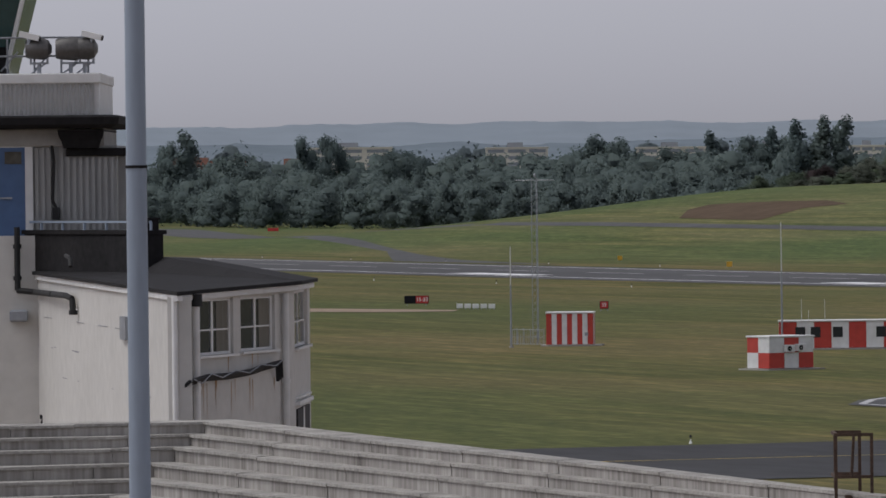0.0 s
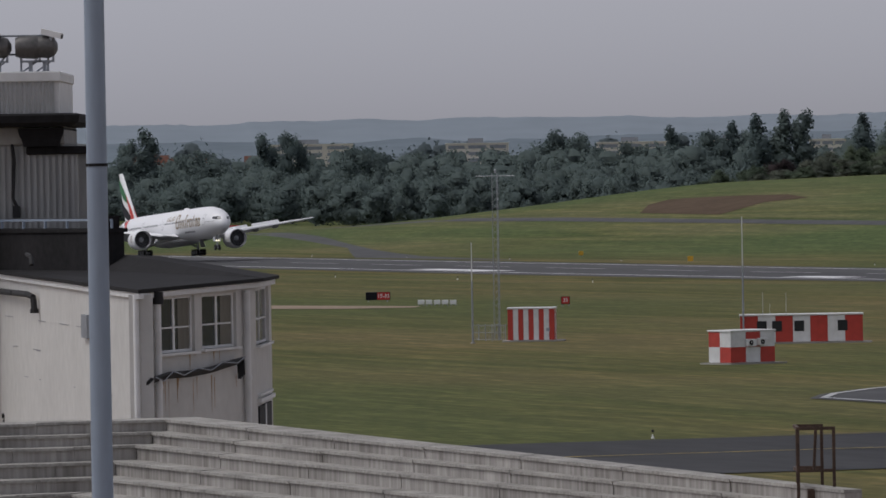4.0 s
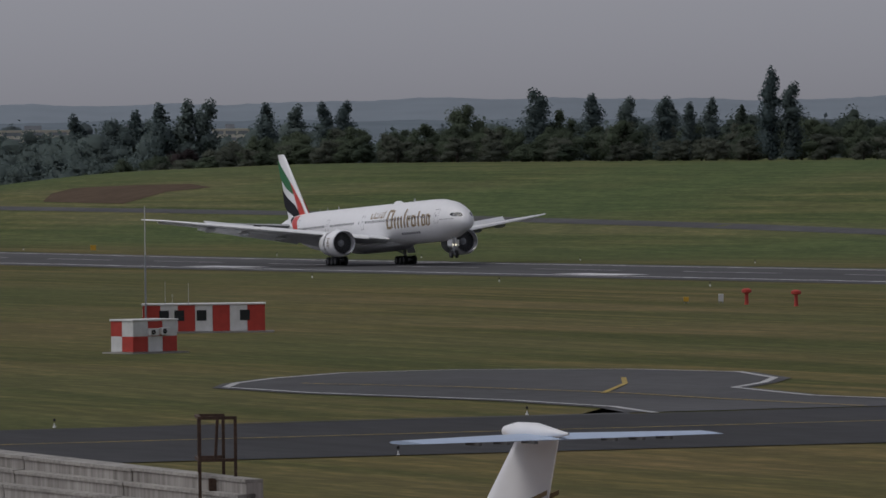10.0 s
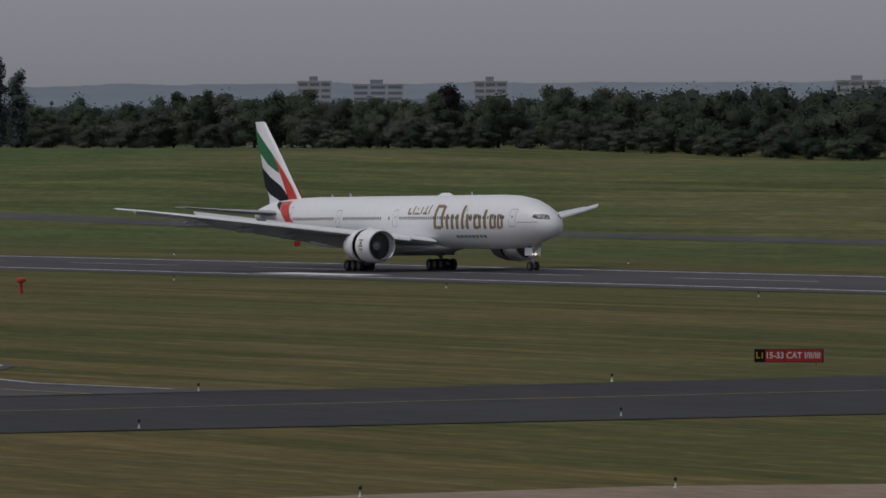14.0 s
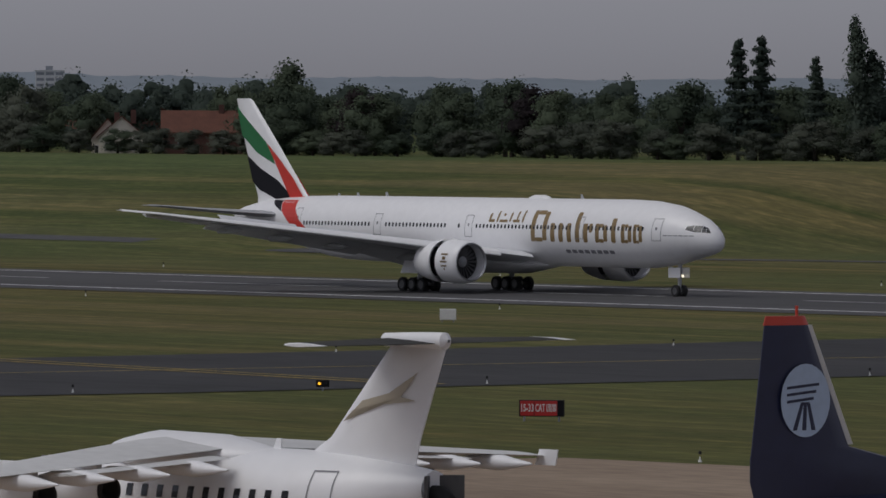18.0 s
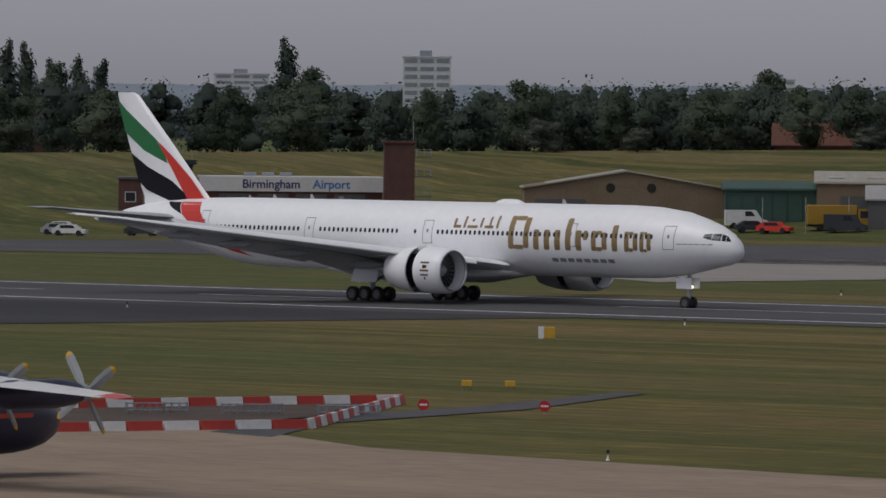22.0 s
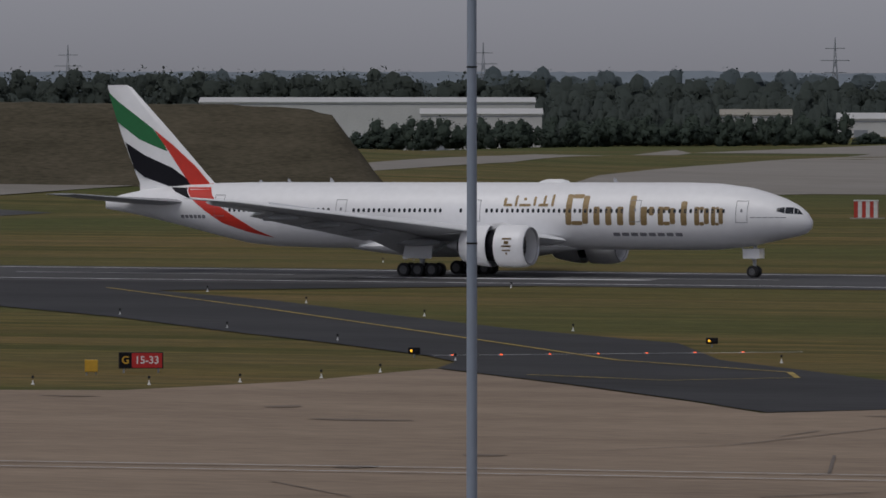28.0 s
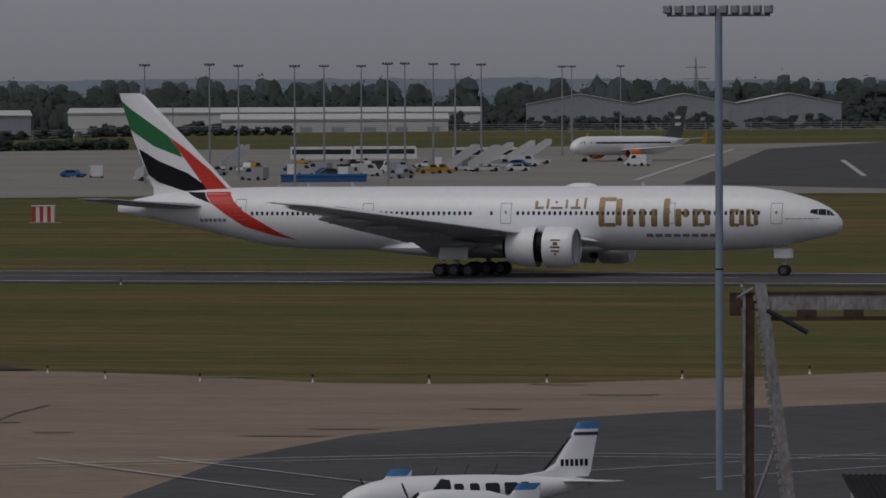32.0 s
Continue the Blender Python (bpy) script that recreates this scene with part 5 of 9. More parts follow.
Shape().box(1.4, -0.05, 8.2, 5.9, 0.0, 9.16, mc).put("dark_doorway", M["dark"], house)
Shape().box(3.4, -0.07, 8.2, 3.7, -0.05, 9.16, mc).put("door_post", M["hut_white"], house)
Shape().box(1.2, -0.12, 9.26, 6.4, 0.0, 9.36, mc).box(1.4, -0.09, 9.42, 6.2, 0.0, 9.47, mc).put("door_canopy", M["hut_white"], house)
rng = random.Random(5)
for i in range(16):
    u, w, h = rng.uniform(0.3, 8.0), rng.uniform(0.03, 0.09), rng.uniform(0.25, 0.9)
    z = rng.choice((10.05, 10.7, 10.1))
    Shape().add([mw @ Vector(p) for p in ((u, -0.006, z), (u + w, -0.006, z), (u + w * 0.6, -0.006, z - h), (u + w * 0.4, -0.006, z - h))], [(0, 3, 2, 1)]).put("rust_streak", M["rust_stain"], house)
for i in range(14):
    u, z = rng.uniform(ln - 34, ln - 1), rng.choice((10.38, 10.4, 11.2, 9.6))
    Shape().box(u, -0.008, z, u + rng.uniform(0.3, 2.2), 0.0, z + 0.02, ml).put("render_crack", M["line_grey"], house)

# control tower stub behind it
tower = tagged(empty("old_control_tower", CORNER), "grey clad tower with dark ledges, white cap and roof rail", "tower")
Shape().box(-15.5, 212.5, 0, -10.0, 220, 16.05).put("body", M["cladding"], tower)
for i in range(30):
    x = -15.4 + i * 0.18
    Shape().box(x, 212.43, 13.3, x + 0.09, 212.5, 16.0).put("cladding_rib", M["cladding"], tower)
Shape().box(-11.0, 213.2, 0, -9.78, 220, 15.8).put("side_body", M["cladding"], tower)
for i in range(4):
    Shape().box(-10.9 + i * 0.28, 213.14, 13.3, -10.82 + i * 0.28, 213.2, 15.8).put("cladding_rib", M["cladding"], tower)
Shape().chamfer_box(-11.45, 212.3, 15.75, -9.74, 220.5, 15.98, 0.03).put("lower_ledge", M["felt"], tower)
Shape().chamfer_box(-15.4, 212.3, 16.03, -10.35, 219.8, 16.55, 0.04).put("neck", M["concrete_grey"], tower)
Shape().loft([[(-11.5 - i, 212.0 - i, z), (-10.5 + i, 212.0 - i, z), (-10.5 + i, 219.8, z), (-11.5 - i, 219.8, z)] for z, i in ((15.98, 0.0), (16.2, 0.06), (16.3, 0.12), (16.5, 0.16))]).put("bracket", M["felt"], tower)
Shape().loft([[(x, y, z) for x, y in ((-15.6, 211.3 + i), (-10.3 - i, 211.3 + i), (-9.9 - i, 212.0 + i), (-9.9 - i, 221 - i), (-15.6, 221 - i))] for z, i in ((16.55, 0.25), (16.66, 0.03), (16.86, 0.0), (16.92, 0.1))]).put("upper_ledge", M["felt"], tower)
Shape().box(-15.5, 212.0, 16.92, -10.46, 220, 17.82).put("cab_band", M["hut_white"], tower)
for i in range(38):
    x = -15.4 + i * 0.128
    Shape().box(x, 211.95, 16.95, x + 0.06, 212.0, 17.85).put("cladding_rib", M["cladding"], tower)
Shape().chamfer_box(-15.6, 211.9, 17.82, -10.42, 220.1, 18.12, 0.03).put("white_cap", M["hut_white"], tower)
Shape().box(-19.0, 211.7, 0, -12.15, 212.3, 13.5).put("side_wall", M["render_white"], tower)
door = Shape().box(-16.6, 212.38, 13.4, -12.62, 212.44, 16.02).put("blue_door", M["blue_door"], tower)
Shape().box(-13.2, 212.34, 15.55, -12.72, 212.375, 15.9).put("door_pane", M["room_dark"], door)
Shape().box(-13.35, 212.28, 14.55, -13.0, 212.375, 14.6).put("door_handle", M["galv"], door)
Shape().box(-12.62, 212.33, 13.4, -12.4, 212.44, 16.1).box(-16.6, 212.33, 16.02, -12.62, 212.44, 16.12).put("door_frame", M["hut_white"], tower)
# sloping glass of the visual control room above
Shape().loft([[(-19.0, 213.2 + i, z), (-13.2 + x, 213.2 + i, z), (-13.2 + x, 219, z), (-19.0, 219, z)] for z, x, i in ((18.12, 0.0, 0.0), (21.4, 0.85, -0.8))]).put("control_room_glass", M["teal_glass"], tower, False, "dark teal sloping control room glazing")
for x0 in (-13.2, -14.3, -15.4):
    Shape().tube((x0, 213.1, 18.12), (x0 + 0.85, 212.3, 21.4), 0.07, n=6).put("mullion", M["hut_white"], tower)
Shape().box(-16.0, 213.0, 18.1, -13.1, 213.3, 18.9).put("dark_sill", M["felt"], tower)
tr = Shape()
tr.tube((-15.5, 212.4, 18.62), (-10.7, 212.4, 18.62), 0.03, n=6).tube((-15.5, 212.4, 19.15), (-10.7, 212.4, 19.15), 0.03, n=6)
for i in range(7):
    tr.tube((-15.4 + i * 0.77, 212.4, 18.1), (-15.4 + i * 0.77, 212.4, 19.15), 0.03, n=6)
for i in range(5):
    tr.tube((-15.2 + i * 0.96, 212.4, 18.2), (-14.7 + i * 0.96, 212.4, 18.75), 0.025, n=5)
tr.put("roof_rail", M["galv"], tower)
for x, k in ((-13.6, 0.8), (-12.15, 0.95), (-11.25, 1.05), (-10.85, 1.0)):
    dr = Shape().spin([(-0.42 * k, 0.05), (-0.42 * k, 0.26 * k), (-0.3 * k, 0.3 * k), (0.1 * k, 0.33 * k), (0.26 * k, 0.27 * k), (0.36 * k, 0.1 * k)], (x, 212.2, 18.82), "x", 18, True).put("drum_floodlight", M["flood_grey"], tower, True)
    Shape().box(x - 0.3 * k, 212.12, 18.42, x - 0.24 * k, 212.28, 18.82).box(x + 0.2 * k, 212.12, 18.42, x + 0.26 * k, 212.28, 18.82).box(x - 0.3 * k, 212.12, 18.38, x + 0.26 * k, 212.28, 18.44).put("yoke", M["galv"], dr)
    Shape().tube((x - 0.02, 212.2, 18.12), (x - 0.02, 212.2, 18.42), 0.06, n=6).tube((x - 0.25, 212.2, 18.12), (x + 0.15, 212.2, 18.4), 0.025, n=5).put("stand", M["galv"], dr)
for x, r in ((-10.62, -14), (-12.4, -12)):
    mm = pose(x, 212.0, 19.18, 0, 14, r)
    cm = Shape().box(-0.32, -0.1, -0.08, 0.28, 0.1, 0.08, mm).put("security_camera", M["hut_white"], tower)
    Shape().box(0.28, -0.08, -0.07, 0.3, 0.08, 0.05, mm).put("lens", M["dark"], cm)
    Shape().box(-0.05, -0.05, -0.5, 0.03, 0.05, -0.08, mm).put("bracket", M["galv"], cm)
cb = Shape()
for a, b in (((-11.9, 16.5), (-11.8, 15.6)), ((-11.8, 15.6), (-11.85, 14.5)), ((-11.85, 14.5), (-11.7, 14.2))):
    cb.tube((a[0], 212.35, a[1]), (b[0], 212.35, b[1]), 0.05, n=6)
cb.box(-11.85, 212.2, 13.95, -11.65, 212.4, 14.3)
cb.put("cable", M["dark"], tower, True)

# stepped concrete terrace
terrace = tagged(empty("viewing_terrace", CORNER), "stained stepped concrete terrace of an old viewing stand", "terrace")
TL, TK, TR = (-16.5, 169.0), (-6.4, 170.2), (7.60, 139.8)


def shifted(k):
    """The terrace line moved k metres toward the viewer."""
    return [(TL[0] - 0.1 * k, TL[1] - k), (TK[0] - 0.5 * k, TK[1] - 0.93 * k), (TR[0] - 0.25 * k, TR[1] - 0.10 * k)]


def course(z, k, h, depth):
    outer, inner = shifted(k), shifted(k - depth)
    zs = [z + 0.17, z + 0.24, z - 0.32]
    s = Shape()
    o2 = shifted(k + 0.07)
    for i in range(2):
        n = 7
        for j in range(n):
            a, b = j / n + 0.0006, (j + 1) / n - 0.0006
            mixp = lambda l, t: (l[i][0] + (l[i + 1][0] - l[i][0]) * t, l[i][1] + (l[i + 1][1] - l[i][1]) * t)
            za, zb = zs[i] + (zs[i + 1] - zs[i]) * a, zs[i] + (zs[i + 1] - zs[i]) * b
            dz = rng.uniform(-0.012, 0.012)
            f = Shape()
            p, q, r, t = mixp(outer, a), mixp(outer, b), mixp(inner, b), mixp(inner, a)
            f.loft([[(*p, za - h), (*q, zb - h), (*r, zb - h), (*t, za - h)], [(*p, za - 0.07), (*q, zb - 0.07), (*r, zb - 0.07), (*t, za - 0.07)]])
            st = f.put("step_block", M["stained"], terrace)
            p, q = mixp(o2, a), mixp(o2, b)
            g = Shape()
            g.loft([[(*p, za - 0.072 + dz), (*q, zb - 0.072 + dz), (*r, zb - 0.072), (*t, za - 0.072)], [(*p, za - 0.01 + dz), (*q, zb - 0.01 + dz), (*r, zb), (*t, za)]])
            g.put("step_lip", M["lip"], terrace)


for i, (z, k) in enumerate(((9.24, -0.6), (8.97, 0.0), (8.70, 0.7), (8.37, 1.6), (8.05, 2.5), (7.73, 3.4), (7.41, 4.3), (7.09, 5.2), (6.77, 6.1))):
    course(z, k, 0.55, 1.3)
bd = Shape()
lo, up2 = shifted(6.2), shifted(-0.3)
bd.prism([lo[0], lo[1], (lo[2][0] - 1.2, lo[2][1] + 1.5), (up2[2][0] - 1.5, up2[2][1] + 2.0), up2[1], up2[0]], 0, 6.4)
bd.put("terrace_body", M["stained"], terrace)
Shape().chamfer_box(6.95, 139.0, 8.30, 7.72, 141.6, 8.54, 0.03).put("end_slab", M["lip"], terrace)
Shape().tube((7.3, 139.4, 7.98), (7.3, 139.4, 8.3), 0.03, n=6).spin([(-0.18, 0.02), (-0.1, 0.12), (0.0, 0.09)], (7.3, 139.4, 7.98), "z", 12).put("hanging_lamp", M["galv"], terrace, True)
gantry = tagged(empty("rusty_gantry", CORNER), "rusty steel frame standing on the terrace end", "gantry")
for x, y in ((6.92, 140.9), (7.6, 140.9), (6.98, 142.4), (7.45, 142.4)):
    Shape().box(x - 0.03, y - 0.03, 8.5, x + 0.03, y + 0.03, 10.08).put("post", M["rust"], gantry)
for z in (9.25, 10.05):
    Shape().box(6.9, 140.88, z - 0.03, 7.62, 140.94, z + 0.03).box(6.95, 142.38, z - 0.03, 7.48, 142.44, z + 0.03).box(6.9, 140.9, z - 0.03, 6.96, 142.4, z + 0.03).put("crossbar", M["rust"], gantry)
Shape().box(7.1, 141.0, 8.54, 7.35, 141.3, 8.9).put("winch_box", M["rust"], gantry)
Shape().tube((7.25, 141.6, 9.2), (7.3, 141.6, 10.05), 0.03, n=6).put("stay", M["rust"], gantry)


def lamp_pole(x, y, h, r, joints):
    root = tagged(empty("lighting_pole", facing(x, y, 0, 0)), "tall tapered blue-grey steel lighting pole with sleeve joints", "pole")
    z0, r0 = 0.0, r
    for z in (*joints, h):
        Shape().tube((0, 0, z0), (0, 0, z), r0, r0 * 0.955, 20).put("pole_section", M["pole_paint"], root, True)
        if z < h:
            Shape().tube((0, 0, z - 0.03), (0, 0, z + 0.03), r0 * 1.02, r0 * 1.02, 20).put("joint_band", M["felt"], root, True)
        z0, r0 = z, r0 * 0.94
    Shape().box(-0.4, -0.4, -0.05, 0.4, 0.4, 0.06).put("base_plate", M["galv"], root)
    return root


p = CORNER @ Vector((-6.67, 150, 0))
lamp_pole(p.x, p.y, 26, 0.235, (8.0, 15.3))
lamp_pole(44.0, 34.2, 27, 0.195, (10.4, 16.7))
mast = lamp_pole(103.5, 19.2, 19.5, 0.17, (9.0,))
mast.name = "floodlight_mast"
arm = Shape().tube((-2.0, -0.6, 19.25), (2.0, 0.6, 19.25), 0.06, n=8).put("cross_arm", M["galv"], mast, True)
for i in range(10):
    u = -1 + 2 * i / 9
    Shape().chamfer_box(u * 1.95 - 0.15, u * 0.58 - 0.22, 19.3, u * 1.95 + 0.15, u * 0.58 + 0.1, 19.65, 0.04).put("floodlight", M["galv"], arm)
post = tagged(empty("steel_truss_post", facing(113.2, -9.3, 0, 19)), "dark weathered steel lattice post with a truss arm", "gantry")
Shape().loft([[(x + i, y, z) for x, y in ((-0.3, -0.18), (0.05, -0.18), (0.05, 0.18), (-0.3, 0.18))] for z, i in ((0, -0.05), (8.75, 0.0))]).put("column", M["rust"], post, False, "rusty square steel column")
Shape().loft([[(x + i, y, z) for x, y in ((-0.08, -0.25), (0.02, -0.25), (0.02, -0.15), (-0.08, -0.15))] for z, i in ((0, -0.34), (8.9, -0.3))]).put("column_flange", M["flaked_grey"], post, False, "flaking grey flange")
Shape().loft([[(x + i, y, z) for x, y in ((-0.2, -0.3), (0.22, -0.3), (0.22, -0.05), (-0.2, -0.05))] for z, i in ((0, 1.45), (9.05, 0.25))]).put("raking_leg", M["flaked_grey"], post, False, "flaking grey raking steel leg")
for i in range(26):
    z = 1.2 + i * 0.29
    x = 1.45 - 1.2 * z / 9.05 - 0.27
    Shape().box(x - 0.05, -0.27, z, x + 0.05, -0.1, z + 0.19).put("lattice_tab", M["flaked_grey"], post)
for z in (0.9, 3.9, 8.2):
    Shape().tube((-0.1, -0.1, z), (1.3 - 1.2 * z / 9.05, -0.15, z - 0.06), 0.06, n=6).put("tie_bar", M["flaked_grey"], post)
Shape().tube((-0.05, -0.1, 0.9), (0.75, -0.15, 3.1), 0.07, n=6).put("brace", M["flaked_grey"], post)
Shape().box(-0.85, -0.25, 7.9, -0.45, 0.2, 8.75).box(-0.5, -0.2, 8.2, 0.1, 0.1, 8.5).put("end_bracket", M["rust"], post)
Shape().tube((-0.6, -0.22, 8.55), (0.0, -0.22, 8.9), 0.06, n=6).put("end_stay", M["flaked_grey"], post)
Shape().loft([[(x, y, z) for y, z in ((-0.2, 8.1), (0.25, 8.1), (0.25, 8.72), (-0.2, 8.72))] for x in (0.3, 9.5)]).put("truss_beam", M["flaked_grey"], post, False, "flaking grey box beam streaked with rust")
Shape().box(0.3, -0.24, 8.66, 9.5, 0.28, 8.78).put("upper_chord", M["rust"], post)
Shape().box(0.3, -0.24, 7.72, 9.5, 0.28, 7.86).put("lower_chord", M["rust"], post)
for i in range(5):
    Shape().box(1.6 + i * 1.7, -0.26, 7.86, 2.3 + i * 1.7, 0.26, 8.12).put("web_plate", M["rust"], post)
Shape().tube((0.5, -0.25, 8.1), (1.95, -0.6, 7.3), 0.09, n=8).put("hanging_strut", M["dark"], post)
shed = tagged(empty("low_shed", facing(128, -25.5, -0.35, 19)), "low shed with a dark corrugated roof", "shed")
Shape().box(-6, 0, 0, 6, 7, 2.6).put("wall", M["hut_white"], shed)
sr = Shape()
for i in range(60):
    x = -6.3 + i * 0.21
    sr.loft([[(x, -0.4, 2.6), (x + 0.1, -0.4, 2.67), (x + 0.21, -0.4, 2.6)], [(x, 7.4, 3.05), (x + 0.1, 7.4, 3.12), (x + 0.21, 7.4, 3.05)]])
sr.put("corrugated_roof", M["felt"], shed)


# ---- parked aircraft ----
M["navy"] = mat("navy_paint", (0.018, 0.022, 0.06), 0.4, vary=0.1, scale=2)
M["pale_blue"] = mat("pale_blue_paint", (0.42, 0.52, 0.68), 0.4, vary=0.06)
M["beige"] = mat("beige_paint", (0.50, 0.44, 0.34), 0.45, vary=0.06)
M["bright_red"] = mat("bright_red_paint", (0.50, 0.045, 0.022), 0.35, vary=0.05, scale=2)
M["jet_green"] = mat("green_hull_paint", (0.02, 0.21, 0.10), 0.35, vary=0.06, scale=2)
M["jet_yellow"] = mat("yellow_hull_paint", (0.62, 0.36, 0.04), 0.4, vary=0.06, scale=2)
# pale base colour stands in for sky mirrored in the panes
M["sky_glass"] = mat("glass_with_pulled_blinds", (0.34, 0.36, 0.38), 0.15, vary=0.15)
M["sky_blue"] = mat("sky_blue_paint", (0.06, 0.22, 0.48), 0.4, vary=0.08)
M["dirty_white"] = mat("dull_white_paint", (0.66, 0.66, 0.65), 0.45, vary=0.08, scale=2)
M["prop_grey"] = mat("grey_propeller_paint", (0.30, 0.32, 0.33), 0.5, vary=0.08)
M["dark_grey"] = mat("dark_grey_paint", (0.10, 0.10, 0.10), 0.55, vary=0.15)
M["matt_dark"] = mat("matt_dark_grey_paint", (0.06, 0.06, 0.058), 0.9, vary=0.2, spec=0.1)


class Hull:
    """A round body along -x from a nose at x = 0; s counts metres behind the nose."""

    def __init__(self, length, r, zc, nose=0.13, tail=0.3, rise=0.5, end=0.14, droop=0.25):
        self.length, self.r, self.zc = length, r, zc
        n, t = nose * length, (1 - tail) * length
        self.table = [(0, 0.03, -droop)] + [(n * k, math.sqrt(1 - (1 - k) ** 2.1), -droop * (1 - k) ** 2) for k in (0.04, 0.12, 0.25, 0.42, 0.65, 1.0)] + [(t, 1.0, 0)] + [(t + (length - t) * k, 1 - (1 - end) * k ** 1.5, rise * k ** 1.4) for k in (0.2, 0.4, 0.6, 0.8, 1.0)]

    def at(self, s):
        for a, b in zip(self.table, self.table[1:]):
            if s <= b[0]:
                k = (s - a[0]) / (b[0] - a[0])
                return self.r * (a[1] + (b[1] - a[1]) * k), self.zc + self.r * (a[2] + (b[2] - a[2]) * k)
        return self.r * self.table[-1][1], self.zc + self.r * self.table[-1][2]

    def band(self, root, s0, s1, material, name="fuselage", label="", grow=0.0, n=28):
        ss = sorted({s0, s1, *(t[0] for t in self.table if s0 < t[0] < s1)})
        rings = []
        for s in ss:
            r, c = self.at(s)
            rings.append([(-s, (r + grow) * math.cos(2 * math.pi * i / n), c + (r + grow) * math.sin(2 * math.pi * i / n)) for i in range(n)])
        return Shape().loft(rings).put(name, material, root, True, label)

    def on(self, s, z, side, off=0.012):
        r, c = self.at(s)
        k = max(-0.98, min(0.98, (z - c) / r))
        return (-s, side * (r * math.sqrt(1 - k * k) + off), z + off * k)

    def patch(self, root, name, material, outline, side, label="", off=0.014):
        """A painted or glazed patch; outline of (s, z), cut into strips that follow the round skin."""
        bm = bmesh.new()
        bm.faces.new([bm.verts.new((a, z, 0)) for a, z in outline])
        lo, hi = min(p[1] for p in outline), max(p[1] for p in outline)
        k = int((hi - lo) / (self.r * 0.16))
        for i in range(1, k + 1):
            bmesh.ops.bisect_plane(bm, geom=bm.verts[:] + bm.edges[:] + bm.faces[:], plane_co=(0, lo + i * (hi - lo) / (k + 1), 0), plane_no=(0, 1, 0))
        bm.verts.index_update()
        s = Shape()
        s.add([self.on(v.co.x, v.co.y, side, off) for v in bm.verts], [tuple(v.index for v in f.verts) for f in bm.faces])
        bm.free()
        return s.put(name, material, root, False, label)

    def strip(self, root, name, material, s0, s1, z0, z1, side, parts=8):
        sh = Shape()
        for i in range(parts):
            a, b = s0 + (s1 - s0) * i / parts, s0 + (s1 - s0) * (i + 1) / parts
            sh.add([self.on(a, z0, side), self.on(b, z0, side), self.on(b, z1, side), self.on(a, z1, side)], [(0, 1, 2, 3)])
        return sh.put(name, material, root)


def foil(root, name, material, secs, label=""):
    """A wing or tailplane; sections (leading s, trailing s, y, z, thickness)."""
    return Shape().loft([[(x - NOSE, y, z) for x, y, z in aerofoil(a, b, y0, z0, t)] for a, b, y0, z0, t in secs]).put(name, material, root, True, label)


def upright(root, name, material, secs, label="", y=0.0):
    """A fin; sections (leading s, trailing s, z, thickness)."""
    rings = []
    for a, b, z, t in secs:
        c = b - a
        rings.append([(-a, y, z), (-a - 0.05 * c, y + 0.3 * t, z), (-a - 0.2 * c, y + 0.5 * t, z), (-b + 0.3 * c, y + 0.4 * t, z), (-b, y + 0.02, z), (-b, y - 0.02, z), (-b + 0.3 * c, y - 0.4 * t, z), (-a - 0.2 * c, y - 0.5 * t, z), (-a - 0.05 * c, y - 0.3 * t, z)])
    return Shape().loft(rings).put(name, material, root, True, label)


def fin_patch(root, name, material, outline, t, label=""):
    for side in (1, -1):
        Shape().add([(-s, side * t, z) for s, z in outline], [tuple(range(len(outline)))]).put(name, material, root, False, label)


def disc(cs, cz, rs, rz, n=28, a0=0.0, a1=360.0):
    return [(cs + rs * math.cos(radians(a0 + (a1 - a0) * i / n)), cz + rz * math.sin(radians(a0 + (a1 - a0) * i / n))) for i in range(n)]


def nacelle(root, s, y, z, r, ln, material, exhaust="dark", name="engine"):
    e = Shape().spin([(0.05 - 0.3, r * 0.78), (0, r * 0.86), (-0.15 * ln, r), (-0.6 * ln, r), (-0.95 * ln, r * 0.75), (-ln, r * 0.7), (-ln + 0.05, r * 0.62)], (-s, y, z), "x", 24).put(name, material, root, True)
    Shape().spin([(-0.3, r * 0.8), (-0.34, 0.05)], (-s, y, z), "x", 20).put("fan", M["dark"], e, True)
    Shape().spin([(-ln + 0.06, r * 0.66), (-ln - 0.12, r * 0.62), (-ln - 0.1, r * 0.5), (-ln + 0.4, 0.05)], (-s, y, z), "x", 20).put("exhaust", M[exhaust], e, True)
    Shape().spin([(0.02, r * 0.82), (0.03, r * 0.88), (-0.12, r * 0.965), (-0.14, r * 0.94)], (-s, y, z), "x", 24).put("intake_lip", M["metal"], e, True)
    return e


def undercarriage(root, places, r=0.45, lift=0.0):
    """Legs with twin wheels; lift raises the wheels where the body sits low."""
    for s, y, top in places:
        leg = Shape().tube((-s, y, r + lift), (-s, y, top + lift), 0.09, 0.12, 8).put("landing_leg", M["metal"], root, True)
        for d in (-0.22, 0.22):
            Shape().spin([(-0.13, r * 0.4), (-0.13, r * 0.88), (-0.08, r), (0.08, r), (0.13, r * 0.88), (0.13, r * 0.4)], (-s, y + d, r + lift), "y", 18, True).put("tyre", M["dark"], leg, True)


def craft(name, label, tail, s_tail, heading, drop=0.0):
    """An aircraft whose tail mark (s_tail behind its nose) stands at tail."""
    x, y = tail[0] + s_tail * math.cos(radians(heading)), tail[1] + s_tail * math.sin(radians(heading))
    return tagged(empty(name, pose(x, y, ground_z(x, y) - drop, 0, 0, heading)), label, "aircraft", "parked aircraft")


